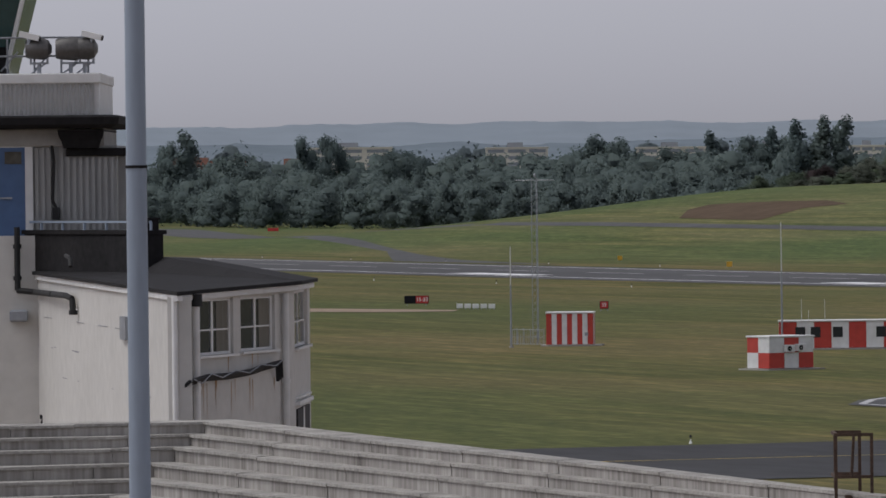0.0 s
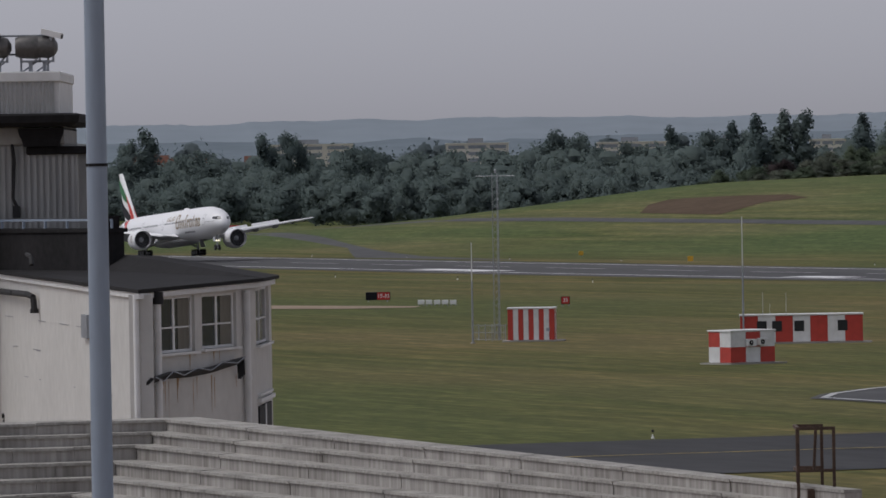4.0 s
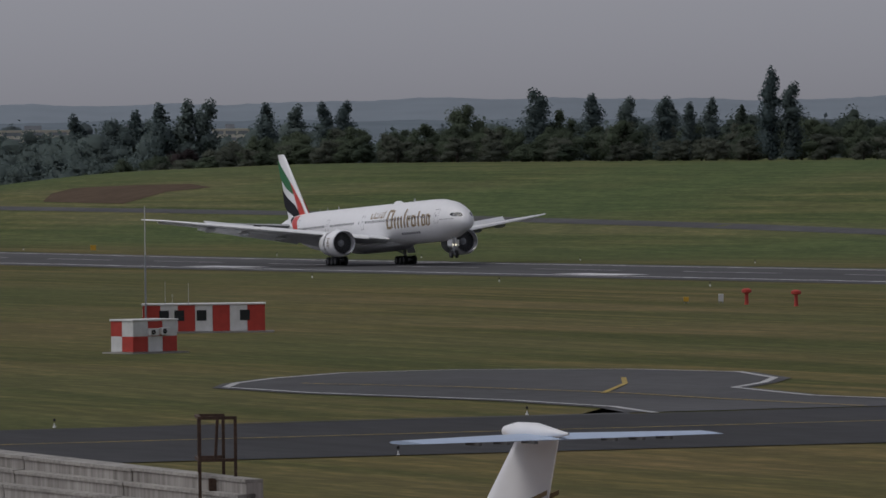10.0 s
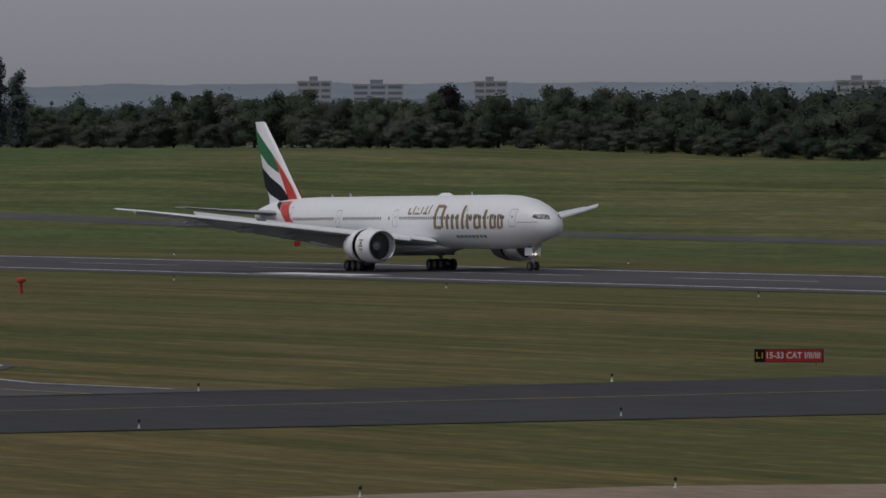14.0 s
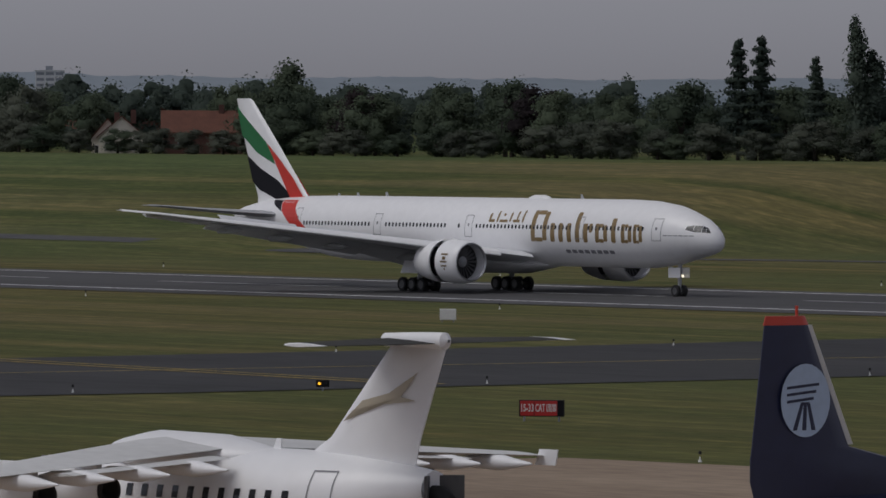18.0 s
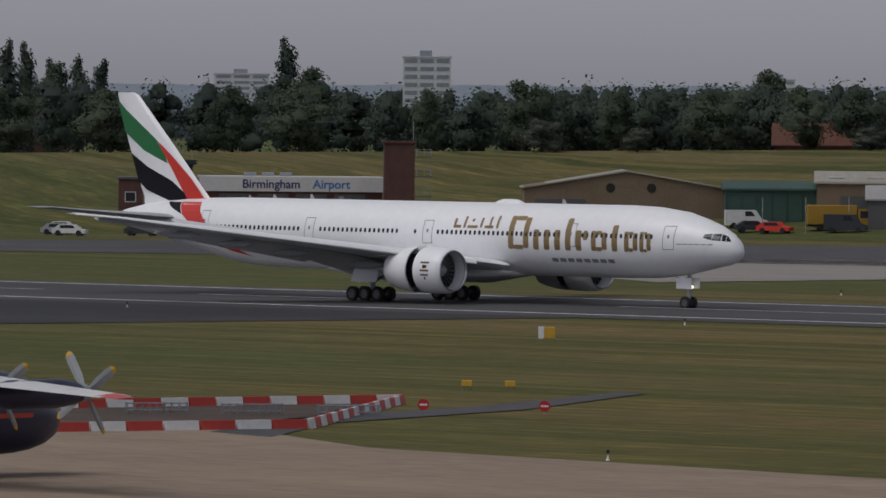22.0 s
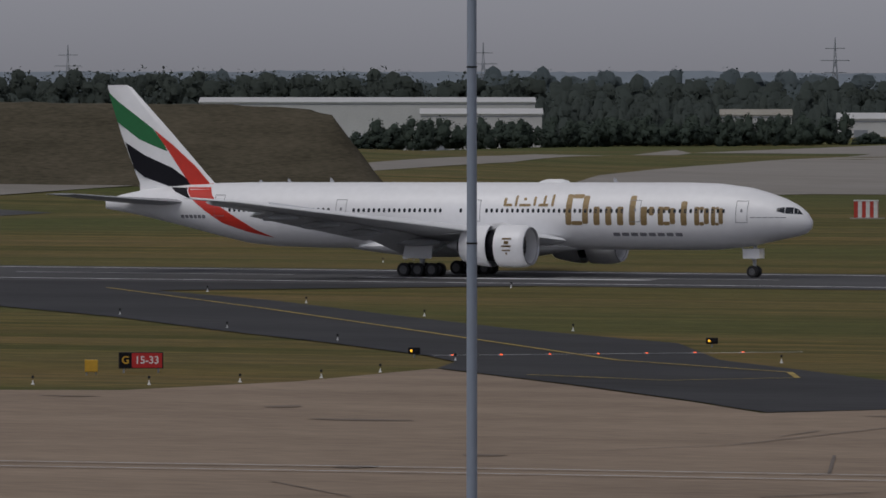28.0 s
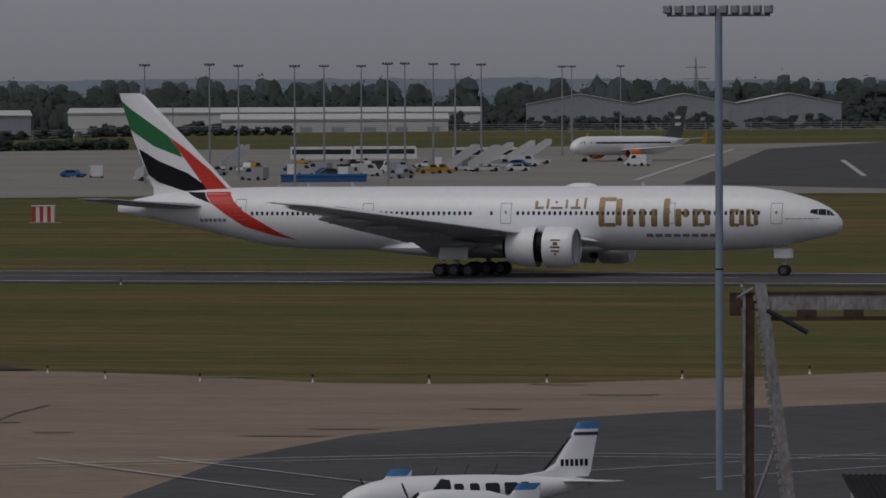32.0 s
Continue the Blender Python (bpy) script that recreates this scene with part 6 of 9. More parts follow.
def business_jet():
    a = craft("business_jet", "white business jet with gold and navy striped T-tail", (-186.6, 84.8), 25.4, 188)
    h = Hull(26.0, 1.25, 3.05, 0.16, 0.33, 0.55)
    h.band(a, 0, 26.0, M["white_paint"])
    for side in (1, -1):
        foil(a, "wing", M["white_paint"], [(11.0, 16.0, side * 1.0, 1.9, 0.5), (13.6, 16.4, side * 5.0, 2.2, 0.3), (16.2, 17.6, side * 10.6, 2.6, 0.12)])
        upright(a, "winglet", M["white_paint"], [(16.2, 17.6, 2.55, 0.1), (17.2, 18.1, 3.9, 0.05)], y=side * 10.6)
        e = nacelle(a, 17.6, side * 1.95, 3.6, 0.78, 5.2, M["white_paint"])
        Shape().box(-21.4, min(side * 1.0, side * 1.5), 3.45, -18.6, max(side * 1.0, side * 1.5), 3.7).put("engine_pylon", M["white_paint"], a)
        foil(a, "tailplane", M["pale_blue"], [(23.9, 26.6, side * 0.1, 7.15, 0.25), (25.3, 27.0, side * 4.9, 7.18, 0.12)], "pale blue tailplane")
        for y in (1.3, 2.2, 3.1):
            Shape().box(-27.1 + 0.0, side * y - 0.05, 7.08, -26.4, side * y + 0.05, 7.16).put("hinge", M["dark_grey"], a)
        for i in range(7):
            s = 6.2 + i * 1.2
            h.patch(a, "cabin_window", M["glass_dark"], [(s - 0.22, 3.2), (s + 0.22, 3.2), (s + 0.22, 3.55), (s - 0.22, 3.55)], side)
        h.patch(a, "cockpit_window", M["glass_dark"], [(1.5, 2.95), (2.6, 2.9), (2.7, 3.35), (2.0, 3.3)], side)
    upright(a, "fin", M["white_paint"], [(18.6, 25.0, 3.5, 0.3), (20.4, 25.2, 4.1, 0.38), (21.6, 25.3, 4.5, 0.36), (24.1, 26.2, 7.2, 0.24)])
    Shape().spin([(1.0, 0.03), (0.8, 0.16), (0.2, 0.27), (-0.8, 0.27), (-1.8, 0.12), (-2.4, 0.03)], (-24.3, 0, 7.3), "x", 16).put("bullet_fairing", M["white_paint"], a, True)
    fin_patch(a, "gold_stripe", M["gold"], [(20.6, 4.25), (22.2, 4.75), (24.0, 5.2), (25.9, 5.75), (25.85, 5.6), (24.0, 5.05), (22.2, 4.62), (20.7, 4.15)], 0.195)
    fin_patch(a, "navy_stripe", M["navy"], [(20.9, 4.15), (22.4, 4.5), (24.0, 4.95), (25.8, 5.5), (25.7, 5.25), (24.0, 4.75), (22.4, 4.35), (21.0, 4.05)], 0.197)
    upright(a, "blade_aerial", M["white_paint"], [(8.2, 8.7, 4.2, 0.06), (8.4, 8.7, 4.7, 0.04)])
    undercarriage(a, ((2.6, 0, 1.8), (14.6, 2.0, 1.9), (14.6, -2.0, 1.9)))


def regional_jet():
    a = craft("regional_jet", "white high-winged four-engined jet with open tail airbrakes", (-170.05, 130.5), 26.9, 189, 0.05)
    h = Hull(27.6, 1.75, 3.55, 0.40, 0.28, 0.42, 0.3, 0.75)
    h.table = [(8.0 + st * 19.6 / 27.6, q, c) for st, q, c in h.table]
    h.band(a, 8.0, 27.4, M["white_paint"])
    Shape().loft([[(-s, w * math.cos(2 * math.pi * i / 16), 5.0 + g * math.sin(2 * math.pi * i / 16)) for i in range(16)] for s, w, g in ((13.8, 0.2, 0.1), (14.6, 1.2, 0.45), (15.8, 1.6, 0.7), (18.2, 1.6, 0.66), (20.0, 0.9, 0.4), (21.2, 0.15, 0.15))]).put("wing_root_fairing", M["white_paint"], a, True)
    for side in (1, -1):
        w = foil(a, "wing", M["dirty_white"], [(15.6, 19.4, side * 0.9, 5.25, 0.6), (17.0, 20.0, side * 6.2, 5.0, 0.42), (18.6, 20.5, side * 12.3, 4.7, 0.2)])
        foil(a, "flap", M["dirty_white"], [(19.3, 20.4, side * 1.6, 5.0, 0.14), (20.0, 20.9, side * 8.6, 4.72, 0.12)])
        for y in (3.2, 5.6, 7.9, 10.2):
            Shape().spin([(1.4, 0.03), (0.7, 0.2), (-0.6, 0.26), (-1.9, 0.03)], (-20.0, side * y, 4.85 - y * 0.03), "x", 10).put("flap_fairing", M["white_paint"], w, True)
        upright(a, "wing_fence", M["white_paint"], [(20.1, 21.0, 4.4, 0.04), (20.3, 21.1, 4.9, 0.04)], y=side * 12.3)
        for y, s in ((4.4, 14.6), (8.2, 15.8)):
            nacelle(a, s, side * y, 4.05, 0.68, 3.4, M["white_paint"])
            Shape().box(-s - 3.0, side * y - 0.12, 4.5, -s - 0.9, side * y + 0.12, 5.05).put("engine_pylon", M["white_paint"], a)
        foil(a, "tailplane", M["matt_dark"], [(24.6, 27.6, side * 0.1, 8.62, 0.26), (26.1, 27.9, side * 5.1, 8.65, 0.14)], "dark grey tailplane with a white tip")
        foil(a, "tailplane_tip", M["white_paint"], [(26.1, 27.9, side * 5.1, 8.65, 0.15), (26.6, 28.0, side * 5.5, 8.65, 0.1)])
        for i in range(17):
            s = 12.2 + i * 0.66
            h.patch(a, "cabin_window", M["glass_dark"], [(s - 0.13, 3.75), (s + 0.13, 3.75), (s + 0.13, 4.12), (s - 0.13, 4.12)], side)
        for s in (11.2, 24.0):
            for o in ([(s - 0.45, 3.0), (s - 0.41, 3.0), (s - 0.41, 4.75), (s - 0.45, 4.75)], [(s + 0.41, 3.0), (s + 0.45, 3.0), (s + 0.45, 4.75), (s + 0.41, 4.75)], [(s - 0.41, 4.71), (s + 0.41, 4.71), (s + 0.41, 4.75), (s - 0.41, 4.75)]):
                h.patch(a, "door_outline", M["line_grey"], o, side)
        h.patch(a, "cockpit_window", M["glass_dark"], [(9.1, 3.7), (9.9, 3.7), (10.0, 4.2), (9.5, 4.15)], side)
        # open airbrake petal with its dark ribbed inside
        m = pose(-26.9, side * 0.35, 3.95, 0, 0, side * 52)
        p = Shape().box(-1.5, -0.05, -0.75, 0.0, 0.05, 0.75, m).put("airbrake", M["dark_grey"], a, False, "open ribbed airbrake petal")
        for i in range(5):
            for j in range(3):
                Shape().box(-1.4 + i * 0.28, -0.11 if side > 0 else 0.05, -0.62 + j * 0.45, -1.24 + i * 0.28, -0.05 if side > 0 else 0.11, -0.35 + j * 0.45, m).put("rib", M["galv"], p)
    Shape().spin([(0.3, 0.5), (-0.8, 0.45), (-1.2, 0.2)], (-26.9, 0, 3.95), "x", 14, True).put("tail_cone", M["dark"], a, True)
    upright(a, "fin", M["white_paint"], [(21.2, 26.6, 4.9, 0.3), (22.4, 26.7, 5.3, 0.42), (23.1, 26.8, 5.7, 0.42), (25.7, 27.9, 8.65, 0.32)])
    Shape().spin([(0.3, 0.05), (0.15, 0.2), (-1.2, 0.25), (-2.3, 0.26), (-2.45, 0.05)], (-25.5, 0, 8.7), "x", 14).put("fin_cap", M["white_paint"], a, True)
    fin_patch(a, "beige_swoosh", M["beige"], [(23.8, 6.2), (24.6, 6.85), (25.7, 7.1), (26.9, 7.75), (26.2, 7.0), (26.8, 6.9), (25.4, 6.75), (24.2, 6.55)], 0.215)
    upright(a, "blade_aerial", M["white_paint"], [(20.6, 21.0, 5.2, 0.06), (20.8, 21.0, 5.6, 0.04)])
    undercarriage(a, ((10.6, 0, 2.4), (17.0, 2.1, 2.6), (17.0, -2.1, 2.6)), 0.5, 0.1)


def freighter():
    a = craft("turboprop_freighter", "navy and white four-propeller freighter with red-capped fin", (-156.2, 132.8), 29.4, 90)
    h = Hull(31.0, 1.85, 2.75, 0.14, 0.36, 0.55, 0.3)
    h.band(a, 0, 31.0, M["navy"])
    for side in (1, -1):
        h.strip(a, "red_cheat_line", M["bright_red"], 3.0, 20.0, 2.55, 2.75, side, 20)
        w = foil(a, "wing", M["dirty_white"], [(10.0, 14.6, side * 1.0, 4.35, 0.62), (10.6, 14.0, side * 7.0, 4.5, 0.5), (11.7, 13.6, side * 16.0, 4.05, 0.2)], "dull white wing with panel seams")
        foil(a, "red_wing_tip", M["bright_red"], [(11.75, 13.55, side * 15.7, 4.07, 0.24), (12.2, 13.4, side * 16.8, 4.0, 0.1)])
        for i in range(6):
            y = side * (2.4 + i * 2.2)
            Shape().box(-13.6 + 0.12 * i, y - 0.02, 4.78 - 0.06 * i, -10.9 - 0.1 * i, y + 0.02, 4.79 - 0.06 * i).put("panel_seam", M["line_grey"], w)
        foil(a, "tailplane", M["dirty_white"], [(27.0, 30.2, side * 0.6, 3.5, 0.35), (28.2, 30.2, side * 6.3, 3.5, 0.16)])
        for y in (4.95, 10.0):
            e = Shape().spin([(1.6, 0.36), (1.2, 0.5), (0.2, 0.62), (-2.5, 0.6), (-4.6, 0.2)], (-10.2, side * y, 3.95), "x", 16, True).put("engine", M["navy"], a, True)
            pr = Shape().spin([(2.5, 0.03), (2.3, 0.22), (1.9, 0.36), (1.6, 0.38)], (-10.2, side * y, 3.95), "x", 14, True).put("propeller", M["prop_grey"], a, True, "grey four-bladed propeller with yellow tips")
            for i in range(4):
                an = radians(45 + 90 * i - 12 * side)
                u, t = Vector((0, math.cos(an), math.sin(an))), Vector((0.35, -math.sin(an), math.cos(an))).normalized()
                c = Vector((-8.2, side * y, 3.95))
                secs = [(0.25, 0.1, 0.06), (0.8, 0.2, 0.05), (1.6, 0.21, 0.035), (1.86, 0.17, 0.02)]
                nn = Vector((1, 0, 0))
                bl = Shape().loft([[c + u * d - t * wd, c + u * d + nn * th, c + u * d + t * wd, c + u * d - nn * th] for d, wd, th in secs]).put("blade", M["prop_grey"], pr)
                Shape().loft([[c + u * d - t * wd * 1.06, c + u * d + nn * th * 1.3, c + u * d + t * wd * 1.06, c + u * d - nn * th * 1.3] for d, wd, th in ((1.78, 0.19, 0.03), (1.96, 0.08, 0.02))]).put("yellow_tip", M["sign_yellow"], pr)
    Shape().box(-19.8, -0.7, 4.62, -16.6, -0.35, 4.78).box(-19.8, 0.35, 4.62, -16.6, 0.7, 4.78).put("dorsal_fairing", M["black_paint"], a)
    upright(a, "fin", M["navy"], [(20.0, 30.4, 4.3, 0.3), (22.6, 30.6, 4.95, 0.45), (25.6, 30.6, 5.6, 0.5), (26.9, 30.55, 5.9, 0.45), (28.5, 30.1, 9.45, 0.26)])
    upright(a, "red_fin_cap", M["bright_red"], [(28.45, 30.15, 9.4, 0.28), (28.6, 30.05, 9.66, 0.18)])
    upright(a, "pale_leading_edge", M["dirty_white"], [(26.8, 27.1, 5.95, 0.2), (28.36, 28.62, 9.4, 0.16)])
    Shape().tube((-28.9, 0, 9.6), (-28.9, 0, 9.95), 0.05, n=6).put("beacon", M["bright_red"], a)
    fin_patch(a, "emblem_disc", M["pale_blue"], disc(28.75, 7.25, 0.92, 1.05), 0.232, "pale blue disc emblem on the fin")
    for k in (0, 1, 2):
        fin_patch(a, "emblem_bar", M["navy"], [(28.25 + 0.1 * k, 7.75 - 0.2 * k), (29.45, 7.65 - 0.2 * k), (29.45, 7.57 - 0.2 * k), (28.25 + 0.1 * k, 7.67 - 0.2 * k)], 0.236)
    for k in (-0.35, 0.0, 0.35):
        fin_patch(a, "emblem_bar", M["navy"], [(28.7 + k * 0.3, 7.2), (28.82 + k * 0.3, 7.2), (28.88 + k, 6.4), (28.72 + k, 6.4)], 0.236)
    undercarriage(a, ((5.0, 0, 1.5), (13.0, 1.9, 1.6), (14.6, 1.9, 1.6), (13.0, -1.9, 1.6), (14.6, -1.9, 1.6)), 0.5)


def commuter():
    a = craft("commuter_turboprop", "white small airliner with a red disc on its fin", (-46.6, 87.8), 18.6, 190, 0.3)
    h = Hull(19.0, 1.1, 2.05, 0.17, 0.36, 0.5)
    h.band(a, 0, 19.0, M["white_paint"])
    for side in (1, -1):
        foil(a, "wing", M["white_paint"], [(7.6, 10.4, side * 0.8, 1.5, 0.4), (8.8, 10.2, side * 10.0, 2.0, 0.16)])
        Shape().spin([(2.4, 0.1), (2.0, 0.4), (0.5, 0.52), (-2.4, 0.3), (-3.2, 0.05)], (-7.6, side * 3.4, 1.85), "x", 14).put("engine", M["white_paint"], a, True)
        foil(a, "tailplane", M["white_paint"], [(16.4, 18.6, side * 0.2, 2.7, 0.25), (17.4, 18.7, side * 4.4, 3.1, 0.12)])
        for i in range(10):
            s = 4.2 + i * 0.8
            h.patch(a, "cabin_window", M["glass_dark"], [(s - 0.14, 2.15), (s + 0.14, 2.15), (s + 0.14, 2.5), (s - 0.14, 2.5)], side)
    upright(a, "fin", M["white_paint"], [(12.6, 19.0, 2.8, 0.2), (14.6, 19.1, 3.3, 0.32), (15.3, 19.15, 3.9, 0.32), (17.0, 19.2, 7.1, 0.22), (17.35, 19.2, 7.38, 0.18), (17.9, 19.2, 7.5, 0.08)])
    fin_patch(a, "rudder_seam", M["line_grey"], [(18.22, 3.9), (18.28, 3.9), (18.6, 7.3), (18.54, 7.3)], 0.17)
    fin_patch(a, "red_disc", M["bright_red"], disc(17.6, 4.75, 1.0, 0.95), 0.17, "red disc emblem")
    for o in ([(17.4, 5.5), (17.65, 5.4), (17.6, 4.9), (17.45, 4.9)], [(17.5, 4.95), (18.5, 4.9), (18.5, 4.75), (17.5, 4.75)], [(17.45, 4.85), (17.7, 4.85), (17.2, 3.95), (16.95, 4.15)]):
        fin_patch(a, "emblem_bar", M["white_paint"], o, 0.175)
    for z, s in ((6.55, 17.75), (6.15, 17.55), (6.1, 18.0)):
        fin_patch(a, "access_panel", M["line_grey"], [(s, z), (s + 0.12, z), (s + 0.12, z + 0.28), (s, z + 0.28)], 0.15)
    undercarriage(a, ((2.6, 0, 1.3), (9.0, 3.4, 1.6), (9.0, -3.4, 1.6)), 0.38, 0.3)


def red_jet():
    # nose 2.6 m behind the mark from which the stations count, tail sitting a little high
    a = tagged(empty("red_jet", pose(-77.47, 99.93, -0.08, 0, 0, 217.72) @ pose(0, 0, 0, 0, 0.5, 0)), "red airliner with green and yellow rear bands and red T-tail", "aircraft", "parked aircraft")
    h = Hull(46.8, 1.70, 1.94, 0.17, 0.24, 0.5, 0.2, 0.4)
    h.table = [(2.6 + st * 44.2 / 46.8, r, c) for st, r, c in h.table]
    h.band(a, 2.6, 29.75, M["bright_red"], label="bright red fuselage front")
    h.band(a, 29.75, 35.5, M["jet_green"], "green_band", "green fuselage band")
    h.band(a, 35.5, 41.0, M["jet_yellow"], "yellow_band", "ochre yellow fuselage band")
    h.band(a, 41.0, 46.8, M["bright_red"], "tail_body")

    def oval(st, z, rs, rz):
        return [(st + rs * x, z + rz * y) for x, y in ((-0.5, -1), (0.5, -1), (1, -0.55), (1, 0.55), (0.5, 1), (-0.5, 1), (-1, 0.55), (-1, -0.55))]

    for side in (1, -1):
        # curved fronts of the green and the yellow paint
        h.patch(a, "green_edge", M["jet_green"], [(29.8, 3.4), (29.3, 3.05), (29.1, 2.5), (29.2, 1.8), (29.8, 1.2)], side)
        h.patch(a, "yellow_edge", M["jet_yellow"], [(35.55, 3.5), (34.6, 3.35), (34.1, 3.0), (34.3, 2.6), (35.55, 2.3)], side)
        for i in range(46):
            st = 7.85 + i * 0.5245
            if side > 0 or i % 2:
                w = h.patch(a, "cabin_window", M["pale_blue"], oval(st, 2.4, 0.15, 0.23), side, off=0.018)
                h.patch(w, "pane", M["sky_glass"], oval(st, 2.42, 0.1, 0.16), side, off=0.026)
        for st, z0, z1, wd in ((25.1, 1.95, 2.95, 0.3), (26.25, 1.95, 2.95, 0.3), (33.0, 1.1, 3.05, 0.36)):
            g = 0.05
            for o in ([(st - wd, z0), (st - wd + g, z0), (st - wd + g, z1), (st - wd, z1)], [(st + wd - g, z0), (st + wd, z0), (st + wd, z1), (st + wd - g, z1)], [(st - wd + g, z1 - g), (st + wd - g, z1 - g), (st + wd - g, z1), (st - wd + g, z1)], [(st - wd + g, z0), (st + wd - g, z0), (st + wd - g, z0 + g), (st - wd + g, z0 + g)]):
                h.patch(a, "door_outline", M["white_paint"], o, side, off=0.032)
        for o in ([(29.95, 3.58), (29.75, 3.2), (29.55, 2.6), (29.63, 2.6), (29.85, 3.2), (30.1, 3.55)], [(32.0, 3.6), (32.6, 3.25), (33.1, 2.75), (33.2, 2.8), (32.75, 3.3), (32.25, 3.6)], [(33.1, 2.8), (33.9, 2.66), (34.8, 2.62), (34.8, 2.54), (33.9, 2.56), (33.1, 2.68)], [(33.15, 2.72), (32.7, 2.2), (32.3, 1.5), (32.4, 1.5), (32.8, 2.15), (33.2, 2.6)], [(38.2, 3.62), (37.4, 3.3), (36.9, 2.9), (37.0, 2.85), (37.5, 3.22), (38.4, 3.58)]):
            h.patch(a, "red_ribbon", M["bright_red"], o, side, off=0.022)
        for i in range(6):
            if i != 2:
                h.patch(a, "writing_bar", M["white_paint"], [(30.35 + i * 0.28, 2.98), (30.55 + i * 0.28, 2.98), (30.55 + i * 0.28, 3.2), (30.35 + i * 0.28, 3.2)], side, off=0.026)
        h.patch(a, "writing_bar", M["white_paint"], [(30.93, 3.06), (31.09, 3.06), (31.09, 3.11), (30.93, 3.11)], side, off=0.026)
        for o in ([(3.75, 2.35), (4.35, 2.38), (4.5, 2.78), (4.2, 2.75)], [(4.42, 2.38), (4.85, 2.4), (4.85, 2.75), (4.57, 2.78)]):
            h.patch(a, "cockpit_window", M["sky_glass"], o, side)
        nacelle(a, 34.9, side * 2.75, 1.98, 0.95, 7.2, M["bright_red"])
        for w0, w1, v0, v1 in ((0, 0.52, 0.12, 0.5), (0.62, 1.08, 0.12, 0.5), (1.18, 1.5, 0.12, 0.62), (1.6, 1.72, 0.12, 0.2), (1.84, 2.3, 0.12, 0.5), (2.4, 2.62, 0.12, 0.74)):
            Shape().add([(-37.35 - u, side * (2.75 + 0.96 * math.cos(v)), 1.98 + 0.96 * math.sin(v)) for u, v in ((w0, v0), (w1, v0), (w1, v1), (w0, v1))], [(0, 1, 2, 3)]).put("writing_bar", M["white_paint"], a)
        foil(a, "wing", M["dirty_white"], [(19.0, 26.0, side * 1.2, 1.0, 0.7), (22.5, 26.2, side * 6.0, 1.2, 0.45), (27.5, 29.0, side * 14.0, 1.7, 0.15)])
        foil(a, "tailplane", M["white_paint"], [(45.5, 48.9, side * 0.1, 7.42, 0.3), (48.6, 50.6, side * 5.6, 7.5, 0.14)])
        foil(a, "elevator", M["dirty_white"], [(48.7, 49.6, side * 0.3, 7.42, 0.1), (50.5, 51.0, side * 5.4, 7.5, 0.06)])
    # black patch on the uncut hull stands for the unlit doorway
    h.patch(a, "open_doorway", M["dark"], oval(6.2, 2.35, 0.45, 0.95), 1, "black patch for the unlit open doorway", off=0.02)
    # the door swung forward flat along the hull
    d = Shape().loft([[(x, y, z) for x, z in ((-0.45, -0.75), (-0.3, -0.92), (0.3, -0.92), (0.45, -0.75), (0.45, 0.75), (0.3, 0.92), (-0.3, 0.92), (-0.45, 0.75))] for y in (0.0, 0.05, 0.12)]).put("open_door", M["dirty_white"], a, False, "pale inside of the door, swung open")
    d.matrix_basis = pose(-5.2, 1.72, 2.3, -8, 0, 6)
    Shape().box(-0.12, 0.12, -0.05, 0.12, 0.17, 0.12).put("door_handle", M["dark_grey"], d)
    for o in ([(6.72, 2.28), (7.6, 2.28), (7.6, 2.36), (6.72, 2.36)], [(7.02, 2.0), (7.1, 2.0), (7.1, 2.66), (7.02, 2.66)], [(6.72, 2.62), (7.6, 2.62), (7.6, 2.67), (6.72, 2.67)], [(6.72, 1.97), (7.6, 1.97), (7.6, 2.02), (6.72, 2.02)], [(6.72, 2.02), (6.77, 2.02), (6.77, 2.62), (6.72, 2.62)], [(7.55, 2.02), (7.6, 2.02), (7.6, 2.62), (7.55, 2.62)]):
        h.patch(a, "flag_cross", M["white_paint"], o, 1, off=0.022)
    upright(a, "fin", M["bright_red"], [(39.2, 46.6, 3.35, 0.2), (40.6, 46.8, 3.75, 0.4), (42.1, 47.1, 4.5, 0.5), (43.3, 47.7, 5.7, 0.45), (45.0, 48.9, 7.5, 0.36), (45.7, 49.4, 8.2, 0.3), (46.2, 49.5, 8.36, 0.16)])
    upright(a, "white_leading_edge", M["white_paint"], [(39.1, 39.4, 3.38, 0.12), (40.5, 40.8, 3.76, 0.2), (42.0, 42.25, 4.52, 0.28), (43.2, 43.45, 5.7, 0.26), (44.9, 45.15, 7.5, 0.22), (45.6, 45.8, 8.2, 0.2)])
    fin_patch(a, "rudder_seam", M["dark_grey"], [(45.4, 4.0), (45.45, 4.0), (47.5, 7.1), (47.45, 7.1)], 0.25)
    Shape().spin([(0.4, 0.05), (0.2, 0.22), (-1.2, 0.3), (-3.4, 0.2), (-3.9, 0.04)], (-45.4, 0, 7.45), "x", 14).put("bullet_fairing", M["bright_red"], a, True)
    fin_patch(a, "emblem_disc", M["white_paint"], disc(44.72, 4.95, 0.6, 0.6), 0.255, "white disc emblem")
    for o in ([(44.45, 5.5), (44.62, 5.55), (44.8, 4.98), (44.62, 4.98)], [(44.7, 5.1), (45.25, 5.05), (45.27, 4.9), (44.7, 4.92)], [(44.62, 5.05), (44.85, 5.05), (44.75, 4.42), (44.52, 4.42)]):
        fin_patch(a, "emblem_bar", M["bright_red"], o, 0.261)
